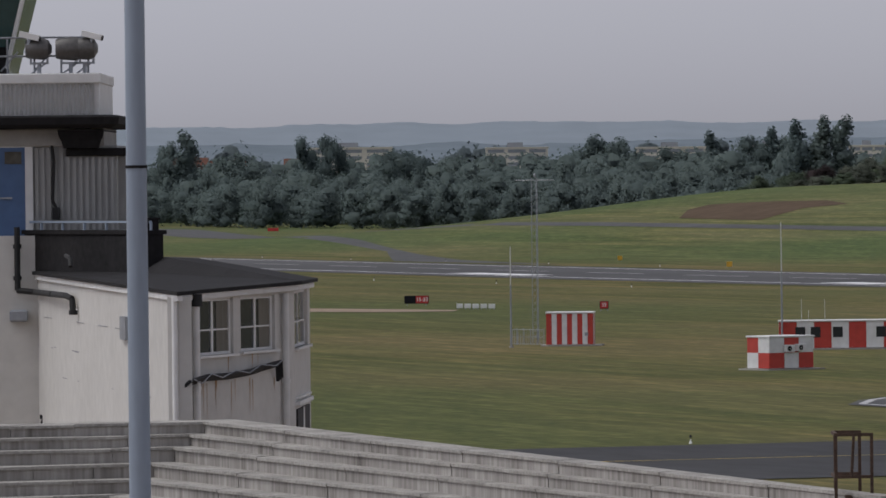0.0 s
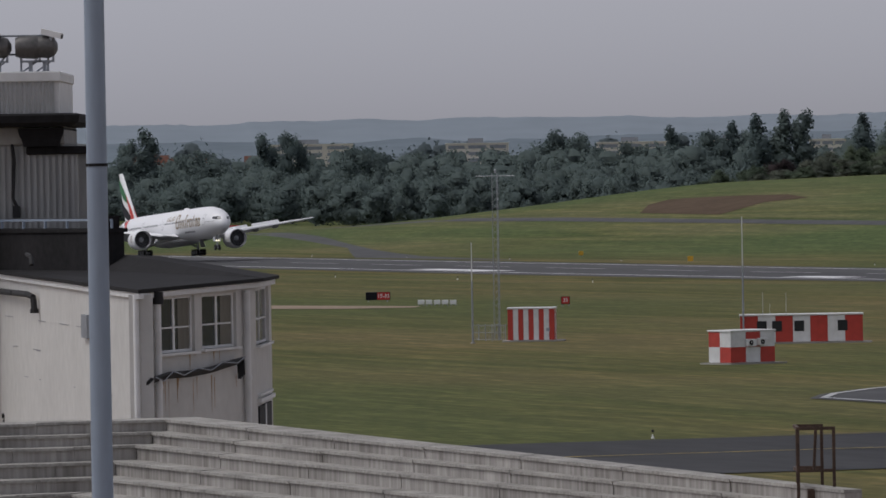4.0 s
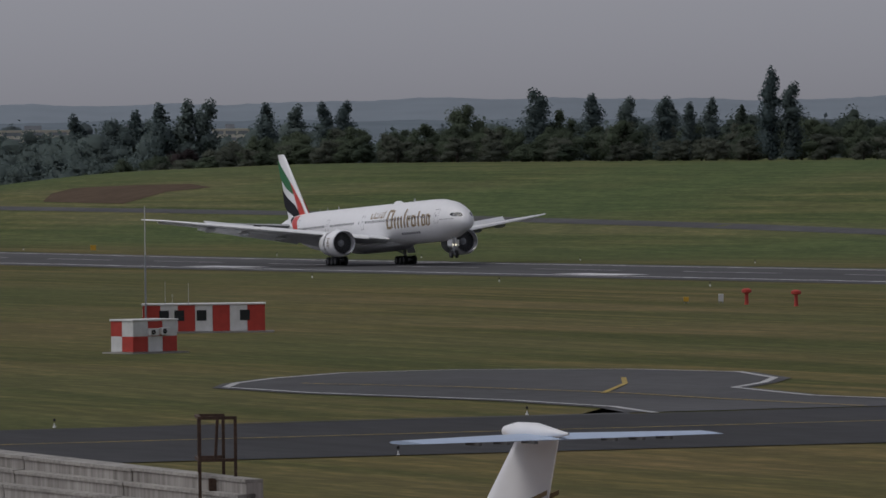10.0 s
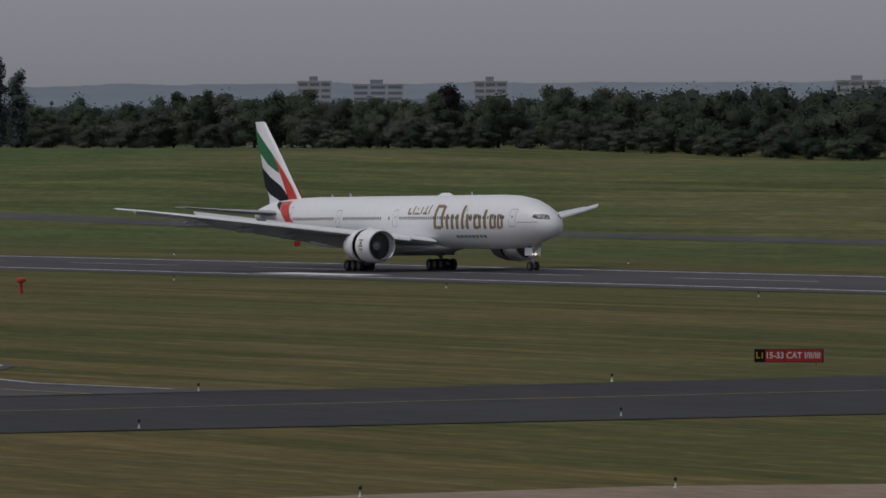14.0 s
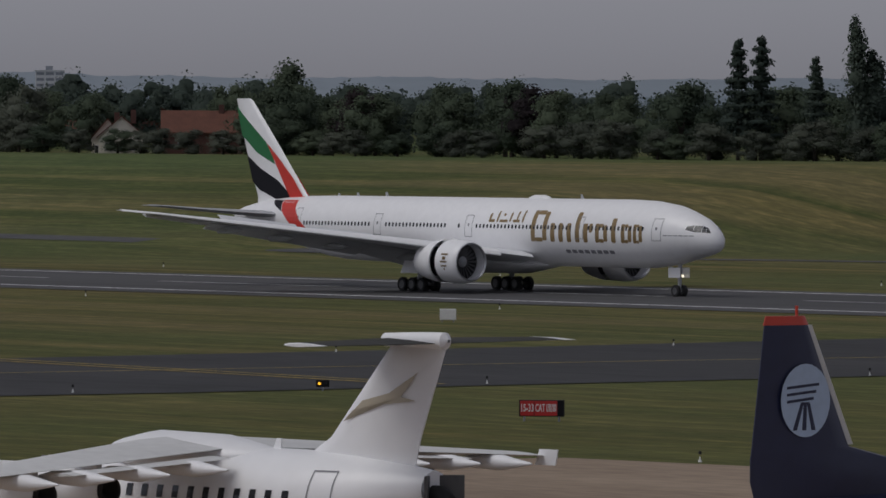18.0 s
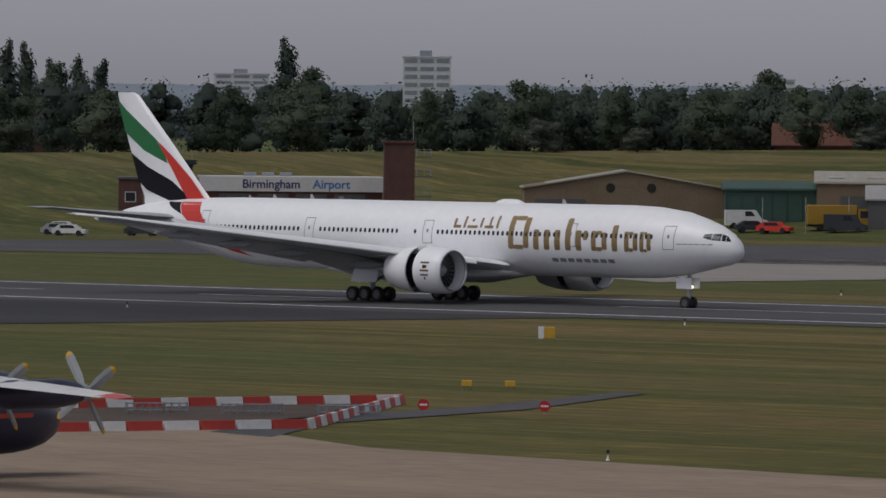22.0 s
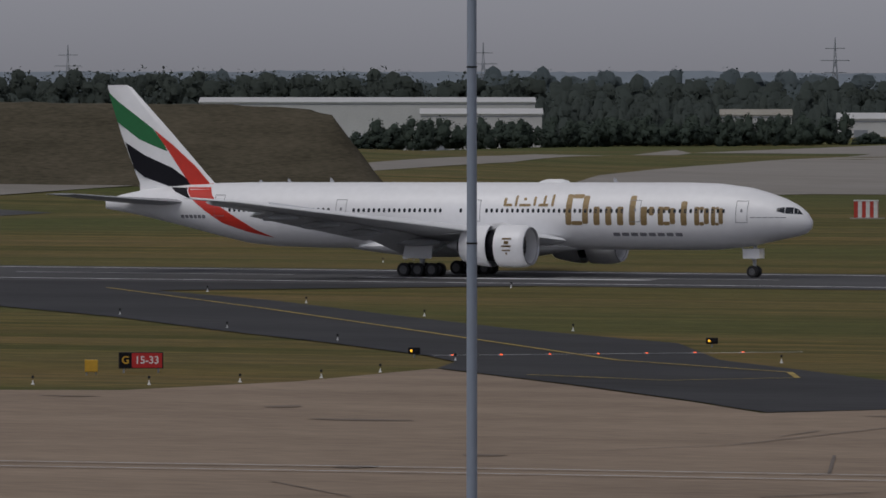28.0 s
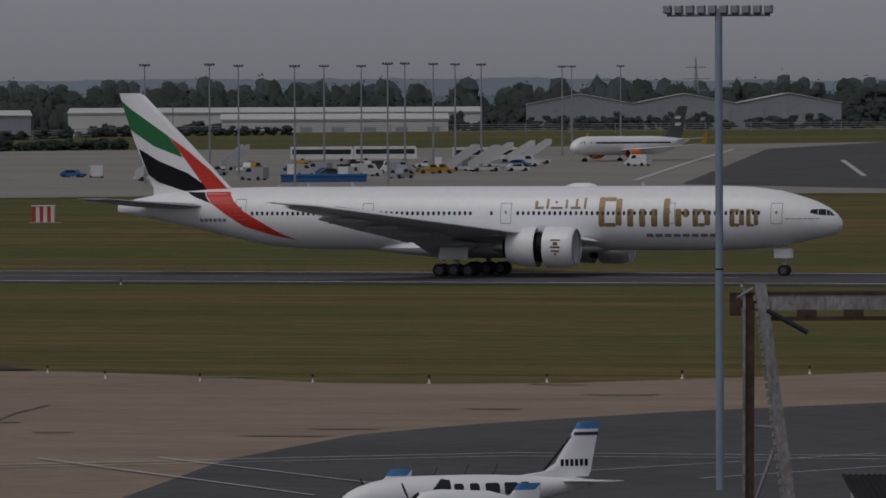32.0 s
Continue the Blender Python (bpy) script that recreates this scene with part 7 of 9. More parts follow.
    upright(a, "blade_aerial", M["bright_red"], [(10.2, 10.75, 3.58, 0.06), (10.6, 10.8, 4.12, 0.03)])
    for st in (27.6, 28.7):
        Shape().spin([(0.0, 0.03), (-0.15, 0.09), (-0.6, 0.09), (-0.75, 0.03)], (-st, 0, 3.64), "x", 10).put("roof_fairing", M["white_paint"], a, True)
    undercarriage(a, ((5.0, 0, 1.2), (24.5, 2.6, 1.2), (24.5, -2.6, 1.2)), 0.45)


def tail_turboprop():
    a = craft("t_tail_turboprop", "white T-tailed turboprop airliner on the apron", (7.8, 46.7), 25.6, 190)
    h = Hull(27.0, 1.4, 2.3, 0.14, 0.36, 0.6, 0.2)
    h.band(a, 0, 27.0, M["white_paint"])
    for side in (1, -1):
        foil(a, "wing", M["white_paint"], [(10.4, 13.2, side * 0.6, 3.7, 0.45), (10.9, 12.6, side * 13.0, 3.9, 0.18)])
        Shape().spin([(2.6, 0.1), (2.2, 0.45), (0.5, 0.6), (-2.6, 0.3), (-3.4, 0.05)], (-10.6, side * 4.0, 3.4), "x", 14).put("engine", M["white_paint"], a, True)
        foil(a, "tailplane", M["white_paint"], [(24.2, 26.8, side * 0.1, 6.7, 0.26), (25.2, 26.8, side * 6.8, 6.7, 0.14)])
        foil(a, "elevator", M["dirty_white"], [(26.3, 27.2, side * 0.6, 6.68, 0.1), (26.5, 27.2, side * 6.5, 6.68, 0.08)])
        for i in range(14):
            s = 4.8 + i * 0.9
            h.patch(a, "cabin_window", M["glass_dark"], [(s - 0.14, 2.5), (s + 0.14, 2.5), (s + 0.14, 2.9), (s - 0.14, 2.9)], side)
    upright(a, "fin", M["white_paint"], [(17.2, 26.0, 3.2, 0.2), (19.8, 26.2, 3.9, 0.4), (21.0, 26.3, 4.4, 0.4), (23.4, 27.0, 6.7, 0.3), (24.0, 27.2, 7.0, 0.2)])
    undercarriage(a, ((3.0, 0, 1.4), (12.6, 1.7, 1.4), (12.6, -1.7, 1.4)), 0.42)


def light_twin():
    a = craft("light_twin", "white twin-propeller light aircraft with blue stripes", (105.9, -7.6), 9.4, 222)
    a.matrix_world = a.matrix_world @ Matrix.Diagonal((0.97, 0.97, 1.0, 1.0))
    h = Hull(10.4, 0.72, 1.35, 0.3, 0.5, 0.45, 0.12)
    h.band(a, 0, 10.4, M["white_paint"])
    for side in (1, -1):
        for i, s in enumerate((4.55, 5.2, 5.95, 6.75, 7.35)):
            w = 0.3 if i in (2, 3) else 0.2
            h.patch(a, "cabin_window", M["glass_dark"], [(s - w, 1.41), (s - w + 0.06, 1.35), (s + w - 0.06, 1.35), (s + w, 1.41), (s + w, 1.71), (s + w - 0.06, 1.77), (s - w + 0.06, 1.77), (s - w, 1.71)], side)
        h.patch(a, "windscreen", M["glass_dark"], [(3.3, 1.45), (4.2, 1.42), (4.25, 1.9), (3.9, 1.95)], side)
        h.strip(a, "blue_stripe", M["sky_blue"], 2.0, 8.6, 0.98, 1.14, side, 14)
        h.strip(a, "navy_stripe", M["navy"], 2.0, 8.6, 0.9, 0.96, side, 14)
        foil(a, "wing", M["white_paint"], [(3.4, 5.6, side * 0.5, 0.95, 0.3), (4.0, 5.3, side * 6.0, 1.3, 0.16)])
        e = Shape().spin([(1.3, 0.12), (1.1, 0.3), (0.2, 0.42), (-1.8, 0.32), (-2.8, 0.05)], (-3.4, side * 2.0, 1.25), "x", 14, True).put("engine", M["white_paint"], a, True)
        Shape().spin([(1.65, 0.02), (1.5, 0.12), (1.3, 0.16)], (-3.4, side * 2.0, 1.25), "x", 12, True).put("spinner", M["metal"], e, True)
        for an in (20, 140, 260):
            u = Vector((0, math.cos(radians(an)), math.sin(radians(an))))
            c = Vector((-1.95, side * 2.0, 1.25))
            t = u.cross(Vector((1, 0, 0)))
            Shape().loft([[c + u * d - t * w, c + u * d + Vector((0.02, 0, 0)), c + u * d + t * w, c + u * d - Vector((0.02, 0, 0))] for d, w in ((0.1, 0.05), (0.5, 0.09), (0.95, 0.06))]).put("propeller_blade", M["dark"], e)
        upright(a, "wing_tip_fin", M["white_paint"], [(3.9, 5.4, 1.2, 0.16), (4.6, 5.5, 2.0, 0.08)], y=side * 6.05)
        upright(a, "wing_tip_stripe", M["sky_blue"], [(4.4, 5.48, 1.78, 0.11), (4.6, 5.5, 2.02, 0.085)], y=side * 6.05)
        foil(a, "tailplane", M["white_paint"], [(9.0, 10.4, side * 0.1, 1.75, 0.14), (9.4, 10.4, side * 2.9, 1.85, 0.08)])
        foil(a, "dark_edge", M["dark_grey"], [(10.38, 10.6, side * 0.2, 1.75, 0.05), (10.38, 10.6, side * 2.8, 1.85, 0.04)])
    upright(a, "fin", M["white_paint"], [(6.6, 10.2, 1.9, 0.12), (8.3, 10.3, 2.12, 0.2), (8.8, 10.35, 2.4, 0.2), (9.75, 10.65, 3.85, 0.12)])
    upright(a, "fin_tip_stripe", M["sky_blue"], [(9.62, 10.64, 3.66, 0.15), (9.8, 10.67, 3.92, 0.13)])
    upright(a, "fin_tip_stripe", M["navy"], [(9.5, 10.6, 3.42, 0.16), (9.56, 10.61, 3.54, 0.155)])
    upright(a, "black_leading_edge", M["dark"], [(8.28, 8.4, 2.15, 0.08), (9.45, 9.55, 3.4, 0.08)])
    for i in range(6):
        fin_patch(a, "writing_bar", M["black_paint"], [(9.0 + i * 0.2, 2.3), (9.13 + i * 0.2, 2.3), (9.13 + i * 0.2, 2.55), (9.0 + i * 0.2, 2.55)], 0.112)
    for s, z in ((5.0, 2.05), (6.2, 2.05), (3.7, 1.95)):
        Shape().tube((-s, 0, z - 0.1), (-s - 0.25, 0, z + 0.4), 0.015, n=5).put("whip_aerial", M["dark"], a)
    undercarriage(a, ((1.4, 0, 0.9), (4.6, 2.0, 1.0), (4.6, -2.0, 1.0)), 0.26)


for build in (business_jet, regional_jet, freighter, commuter, red_jet, tail_turboprop, light_twin):
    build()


# ---- trees, woods and far hills ----
def foliage(name, dark, light):
    m = bpy.data.materials.new(name)
    m.use_nodes = True
    n, l = m.node_tree.nodes, m.node_tree.links
    b = n["Principled BSDF"]
    b.inputs["Roughness"].default_value = 0.85
    b.inputs["Specular IOR Level"].default_value = 0.15
    oi, ge = n.new("ShaderNodeObjectInfo"), n.new("ShaderNodeNewGeometry")
    mul = n.new("ShaderNodeMath")
    mul.operation = "MULTIPLY_ADD"
    mul.inputs[1].default_value = 0.30
    sc = n.new("ShaderNodeMath")
    sc.operation = "MULTIPLY"
    sc.inputs[1].default_value = 0.7
    l.new(oi.outputs["Random"], sc.inputs[0])
    l.new(ge.outputs["Random Per Island"], mul.inputs[0])
    l.new(sc.outputs[0], mul.inputs[2])
    mix = n.new("ShaderNodeMix")
    mix.data_type = "RGBA"
    mix.inputs["A"].default_value, mix.inputs["B"].default_value = (*dark, 1), (*light, 1)
    l.new(mul.outputs[0], mix.inputs["Factor"])
    l.new(mix.outputs["Result"], b.inputs["Base Color"])
    # thin leaves let part of the light through
    tr, both = n.new("ShaderNodeBsdfTranslucent"), n.new("ShaderNodeMixShader")
    l.new(mix.outputs["Result"], tr.inputs["Color"])
    both.inputs[0].default_value = 0.42
    l.new(b.outputs[0], both.inputs[1])
    l.new(tr.outputs[0], both.inputs[2])
    l.new(both.outputs[0], n["Material Output"].inputs["Surface"])
    return m


M["leaf"] = foliage("tree_leaves", (0.056, 0.079, 0.057), (0.125, 0.156, 0.103))
M["leaf_dark"] = foliage("dark_tree_leaves", (0.052, 0.072, 0.062), (0.105, 0.134, 0.105))
M["leaf_grey"] = foliage("willow_leaves", (0.078, 0.092, 0.074), (0.150, 0.165, 0.130))
M["leaf_copper"] = foliage("copper_leaves", (0.028, 0.024, 0.027), (0.054, 0.042, 0.043))
# next four: aerial haze mixed into the leaf colours as a blue-grey tint
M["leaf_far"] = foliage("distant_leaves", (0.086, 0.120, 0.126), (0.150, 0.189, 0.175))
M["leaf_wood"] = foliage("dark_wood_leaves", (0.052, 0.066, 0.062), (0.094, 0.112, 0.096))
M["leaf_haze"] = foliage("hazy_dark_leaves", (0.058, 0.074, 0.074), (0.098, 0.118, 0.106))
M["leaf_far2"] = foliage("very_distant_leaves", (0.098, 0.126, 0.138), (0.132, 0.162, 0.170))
M["bark"] = mat("bark", (0.06, 0.05, 0.04), 0.95, vary=0.3, scale=0.5, bump=0.02)
rng = np.random.default_rng(7)


def unit(v):
    return v / np.linalg.norm(v, axis=1)[:, None]


def cards(centres, sizes, out):
    """Small leaf sprays: bent quads that face outward, each a little askew."""
    n = len(centres)
    d = unit(out + 0.5 * rng.normal(size=(n, 3)))
    e = unit(np.cross(d, rng.normal(size=(n, 3))))
    f = np.cross(d, e)
    s = np.asarray(sizes)[:, None]
    v = np.stack([centres - e * s, centres - f * s * 0.7 + d * s * 0.15, centres + e * s, centres + f * s * 0.75 + d * s * 0.1], 1).reshape(-1, 3)
    q = (np.arange(n)[:, None] * 4 + np.arange(4)).tolist()
    return v, q


BALL = [(0, 0, 1)] + [(math.sin(p) * math.cos(a), math.sin(p) * math.sin(a), math.cos(p)) for p in (math.pi / 4, math.pi / 2, 3 * math.pi / 4) for a in (2 * math.pi * i / 8 for i in range(8))] + [(0, 0, -1)]
BALL = np.array(BALL)
BALLF = [(0, 1 + i, 1 + (i + 1) % 8) for i in range(8)] + [(1 + r * 8 + i, 9 + r * 8 + i, 9 + r * 8 + (i + 1) % 8, 1 + r * 8 + (i + 1) % 8) for r in (0, 1) for i in range(8)] + [(25, 17 + (i + 1) % 8, 17 + i) for i in range(8)]


def crown(lobes, per, size, core=0.6, rough=0.12):
    """lobes: centre, radii and middle of the tree; gives corners, faces and soft outward normals."""
    vs, fs, ns, k = [], [], [], 0
    up = np.array((0, 0, 0.45))
    for c, r, mid in lobes:
        c, r = np.array(c), np.array(r)
        b = BALL * (r * core) * (1 + rough * rng.normal(size=(len(BALL), 1))) + c
        vs.append(b)
        ns.append(unit(BALL / r * r.mean() * 0.5 + up + 0.6 * (c - mid) / (np.linalg.norm(c - mid) + 0.01)))
        fs += [tuple(i + k for i in f) for f in BALLF]
        k += len(b)
        d = unit(rng.normal(size=(per, 3)))
        p = c + d * r * (core - 0.05 + (1.28 - core) * rng.random((per, 1)))
        o = unit(d / r)
        g = p - mid
        soft = unit(0.45 * o + 0.6 * g / (np.linalg.norm(g, axis=1)[:, None] + 0.01) + up + 0.22 * rng.normal(size=(per, 3)))
        v, q = cards(p, size * (0.5 + 0.9 * rng.random(per)), unit(o + soft))
        vs.append(v)
        ns.append(np.repeat(soft, 4, axis=0))
        fs += [tuple(i + k for i in f) for f in q]
        k += len(v)
    return np.concatenate(vs), fs, np.concatenate(ns)


def leafy(name, mass, material, parent=None):
    """Links a crown with its soft normals."""
    v, f, nrm = mass
    ob = link(name, v, f, material, parent)
    ob.data.polygons.foreach_set("use_smooth", [True] * len(f))
    ob.data.normals_split_custom_set_from_vertices(nrm.tolist())
    return ob


def make_tree(kind, seed):
    """A tree 10 m high at the origin."""
    r = random.Random(seed)
    name = {"broad": "broadleaf_tree", "far_broad": "broadleaf_tree", "far_poplar": "poplar_tree", "poplar": "poplar_tree", "conifer": "conifer_tree", "bush": "willow_bush", "copper": "copper_beech_tree", "thin": "birch_tree"}[kind]
    far, kind = kind.startswith("far_"), kind.replace("far_", "")
    root = empty(name)
    t = Shape()
    lobes = []
    if kind == "poplar":
        t.tube((0, 0, -1.5), (0, 0, 9), 0.28, 0.05, 8)
        for i in range(13):
            z = 0.9 + i * 0.70
            w = 1.25 * math.sin(math.pi * min(1, (z + 1.5) / 11.6)) ** 0.8 + 0.1
            lobes.append(((r.uniform(-0.35, 0.35), r.uniform(-0.35, 0.35), z), (w * r.uniform(0.75, 1.15), w * r.uniform(0.75, 1.15), 0.95)))
        mat_name, per, size = "leaf_dark", 190, 0.15
    elif kind == "conifer":
        t.tube((0, 0, -1.5), (0, 0, 9.6), 0.25, 0.04, 8)
        for i in range(15):
            z = 1.6 + i * 0.57
            w = (2.7 - 0.16 * i) * (1 if i % 2 else 0.55)
            a = r.uniform(0, 6.3)
            for k in range(3):
                q = a + k * 2.1
                lobes.append(((w * 0.5 * math.cos(q), w * 0.5 * math.sin(q), z + r.uniform(-0.2, 0.2)), (w * 0.55 + 0.2, w * 0.55 + 0.2, 0.32)))
        mat_name, per, size = "leaf_dark", 80, 0.15
    else:
        low = kind == "bush"
        t.tube((0, 0, -1.5), (r.uniform(-0.2, 0.2), 0, 4.0), 0.32, 0.2, 8)
        n = {"broad": 20, "bush": 16, "copper": 20, "thin": 16}[kind]
        for i in range(n):
            a, q = r.uniform(0, 6.3), r.random() ** 0.5
            z = 1.0 + 7.9 * (i + r.random()) / n if not low else 0.7 + 8.0 * (i + r.random()) / n
            w = (3.3 if kind != "thin" else 2.2) * math.sin(math.pi * min(1, max(0.16, (z + (1.4 if low else 0.9)) / 11.0))) ** 0.7 * q
            x, y = w * math.cos(a), w * math.sin(a)
            s = r.uniform(1.05, 1.75) * (0.72 if z > 7.6 else 1) * (0.8 if kind == "thin" else 1)
            lobes.append(((x, y, z), (s * r.uniform(0.9, 1.2), s * r.uniform(0.9, 1.2), s * r.uniform(0.75, 1.05))))
            if i % 4 == 0:
                t.tube((0, 0, 2.0 + i * 0.08), (x * 0.85, y * 0.85, z * 0.92), 0.12, 0.05, 6)
        mat_name, per, size = {"broad": ("leaf", 260, 0.17), "bush": ("leaf_grey", 260, 0.16), "copper": ("leaf_copper", 260, 0.17), "thin": ("leaf", 220, 0.15)}[kind]
    t.put("trunk", M["bark"], root, True)
    # far kinds take the leaf colour with haze mixed in
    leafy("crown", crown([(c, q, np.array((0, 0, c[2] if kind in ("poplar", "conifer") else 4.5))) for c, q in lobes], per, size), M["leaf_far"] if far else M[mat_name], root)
    words = {"broad": "dark green broadleaf tree with a rounded uneven crown", "poplar": "tall narrow dark green poplar", "conifer": "tall dark conifer with layered boughs", "bush": "grey-green willow with a dense low crown", "copper": "dark copper-coloured beech tree", "thin": "light open-crowned green tree"}[kind]
    return tagged(root, words, "tree", "trees along the airfield bank")


PLANTS = {k: [make_tree(k, 11 * i + j) for j in range(c)] for i, (k, c) in enumerate((("broad", 5), ("poplar", 3), ("conifer", 2), ("bush", 4), ("copper", 2), ("thin", 2), ("far_broad", 3), ("far_poplar", 2)))}
USED = set()


def plant(kind, x, y, top, turn=None, width=1.0, base=None):
    """A tree whose tip reaches the height top."""
    z = ground_z(x, y) if base is None else base
    s = max(2.0, (top - z)) / 10
    src = random.choice(PLANTS[kind])
    m = pose(x, y, z, 0, 0, random.uniform(0, 360) if turn is None else turn) @ Matrix.Diagonal((s * width, s * width, s, 1))
    if src.name not in USED:
        USED.add(src.name)
        src.matrix_basis = m
        return src
    t = copy_thing(src, Matrix.Identity(4))
    t.matrix_basis = m
    return t


random.seed(5)
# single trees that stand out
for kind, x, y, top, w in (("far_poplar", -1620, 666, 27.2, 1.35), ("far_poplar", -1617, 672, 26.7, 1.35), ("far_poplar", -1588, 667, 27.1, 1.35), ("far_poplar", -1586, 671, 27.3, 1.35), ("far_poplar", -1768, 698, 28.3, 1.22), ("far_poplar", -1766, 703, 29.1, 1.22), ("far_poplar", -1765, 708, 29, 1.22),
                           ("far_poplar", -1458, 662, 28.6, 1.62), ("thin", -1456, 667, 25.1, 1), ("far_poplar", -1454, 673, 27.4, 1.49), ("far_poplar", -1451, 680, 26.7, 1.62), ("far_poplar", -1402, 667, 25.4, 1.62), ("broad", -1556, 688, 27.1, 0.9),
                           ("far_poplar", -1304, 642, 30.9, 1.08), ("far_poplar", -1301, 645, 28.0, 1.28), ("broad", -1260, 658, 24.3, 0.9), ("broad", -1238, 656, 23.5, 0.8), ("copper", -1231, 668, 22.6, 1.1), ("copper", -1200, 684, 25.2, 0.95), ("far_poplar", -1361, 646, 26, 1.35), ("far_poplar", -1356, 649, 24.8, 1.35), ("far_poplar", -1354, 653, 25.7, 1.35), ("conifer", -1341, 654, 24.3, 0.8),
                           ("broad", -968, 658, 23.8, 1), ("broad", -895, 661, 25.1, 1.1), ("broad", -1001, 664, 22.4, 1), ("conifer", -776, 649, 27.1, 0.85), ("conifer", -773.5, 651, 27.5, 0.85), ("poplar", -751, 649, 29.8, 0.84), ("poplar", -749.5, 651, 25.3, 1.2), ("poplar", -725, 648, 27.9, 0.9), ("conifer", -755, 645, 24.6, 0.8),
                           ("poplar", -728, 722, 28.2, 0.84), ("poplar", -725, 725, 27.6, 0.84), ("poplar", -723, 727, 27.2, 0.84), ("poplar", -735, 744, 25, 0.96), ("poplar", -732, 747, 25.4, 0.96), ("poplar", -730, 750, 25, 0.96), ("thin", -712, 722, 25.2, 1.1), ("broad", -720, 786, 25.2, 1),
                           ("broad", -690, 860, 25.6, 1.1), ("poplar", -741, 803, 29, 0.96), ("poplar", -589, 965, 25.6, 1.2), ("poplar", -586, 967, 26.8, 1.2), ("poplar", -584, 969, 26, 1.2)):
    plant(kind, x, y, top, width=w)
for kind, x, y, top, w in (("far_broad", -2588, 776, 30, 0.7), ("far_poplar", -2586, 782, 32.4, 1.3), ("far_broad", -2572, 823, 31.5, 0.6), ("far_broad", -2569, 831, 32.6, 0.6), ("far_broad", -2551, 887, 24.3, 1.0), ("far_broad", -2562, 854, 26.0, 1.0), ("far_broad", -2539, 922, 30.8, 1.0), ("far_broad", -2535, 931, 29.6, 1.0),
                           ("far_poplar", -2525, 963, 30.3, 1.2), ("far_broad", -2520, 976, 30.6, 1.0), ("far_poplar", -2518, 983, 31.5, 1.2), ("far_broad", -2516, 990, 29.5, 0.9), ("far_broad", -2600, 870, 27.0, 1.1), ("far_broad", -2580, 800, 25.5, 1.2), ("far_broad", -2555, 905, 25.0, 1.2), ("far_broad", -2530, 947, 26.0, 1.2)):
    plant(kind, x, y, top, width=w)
# the belt along the crest
x = -1690.0
while x < -470:
    late = ease((x + 720) / 120)
    y = 652 + 150 * late + random.uniform(0, 10)
    if -932 < x < -892:
        y += 14
    h = random.uniform(8.5, 11.5) - (2.0 if x < -1250 else 0)
    kind = random.choices(("broad", "bush", "copper", "thin"), (0.7, 0.16, 0.04, 0.1))[0]
    plant(kind, x, y, ground_z(x, y) + h, width=random.uniform(1.0, 1.35))
    if random.random() < (0.95 if -1120 < x < -690 else 0.6):
        yb = 643 + 140 * late + random.uniform(-1, 3)
        plant(random.choice(("bush", "bush", "broad")), x + 3, yb, ground_z(x + 3, yb) + (random.uniform(3.7, 4.5) if -940 < x < -886 else random.uniform(3.4, 6.0)), width=1.9)
    x += random.uniform(6.0, 8.5)


def woods(name, spots, material, label, per=40, card=0.5, n=9, core=0.6):
    """A joined mass of distant trees; spots: x, y, ground, height, spread."""
    lobes = []
    for x, y, z, h, w in spots:
        for i in range(n):
            a, q, u = random.uniform(0, 6.3), random.random() ** 0.5, (i + random.random()) / n
            reach = w * 0.42 * q * math.sin(math.pi * (0.25 + 0.62 * u)) ** 0.7
            k = random.uniform(0.75, 1.2)
            lobes.append(((x + reach * math.cos(a), y + reach * math.sin(a), z + h * (0.12 + 0.74 * u)), (w * 0.25 * k, w * 0.25 * k, h * random.uniform(0.14, 0.21) * k), np.array((x, y, z + h * 0.45))))
    return tagged(leafy(name, crown(lobes, per, card, core), material), label, "woodland", kind="stuff")


def rowof(x0, y0, x1, y1, n, h0, h1, w, deep=30, base=None):
    out = []
    for i in range(n):
        t = (i + random.random()) / n
        x, y = x0 + (x1 - x0) * t + random.uniform(-deep, deep) * 0.3, y0 + (y1 - y0) * t + random.uniform(0, deep)
        out.append((x, y, ground_z(x, y) if base is None else base, random.uniform(h0, h1), w * random.uniform(0.8, 1.3)))
    return out


def topped(spots, low, high):
    """The same trees grown to reach a height above the sea of fields."""
    return [(x, y, z, max(7.0, random.uniform(low, high) - z), w) for x, y, z, h, w in spots]


woods("wood_behind_bank", rowof(-1700, 690, -1100, 720, 110, 7, 10, 8) + rowof(-1150, 680, -700, 690, 85, 9, 12, 8) + rowof(-1690, 740, -700, 760, 120, 9, 12, 9), M["leaf_dark"], "dense dark green trees behind the grass bank", 60, 0.3)
woods("wood_behind_sheds", rowof(-720, 800, -630, 812, 44, 7.5, 11, 7) + rowof(-630, 812, -470, 830, 60, 4.5, 7, 7) + rowof(-720, 840, -610, 850, 34, 9, 12, 8) + rowof(-610, 850, -440, 860, 46, 5, 7.5, 8) + rowof(-640, 900, -535, 930, 26, 5, 7.5, 9) + rowof(-1000, 800, -700, 830, 70, 8, 11, 8), M["leaf_dark"], "dense dark wood behind the airfield sheds", 70, 0.3)
woods("wood_left_near", rowof(-2650, 700, -1730, 690, 112, 10, 15, 12) + rowof(-2700, 765, -1760, 745, 96, 14, 18, 14) + rowof(-2600, 720, -1740, 712, 14, 17, 20, 8), M["leaf_far"], "green wood beyond the far end of the field, tinted for haze", 90, 0.42, 12)
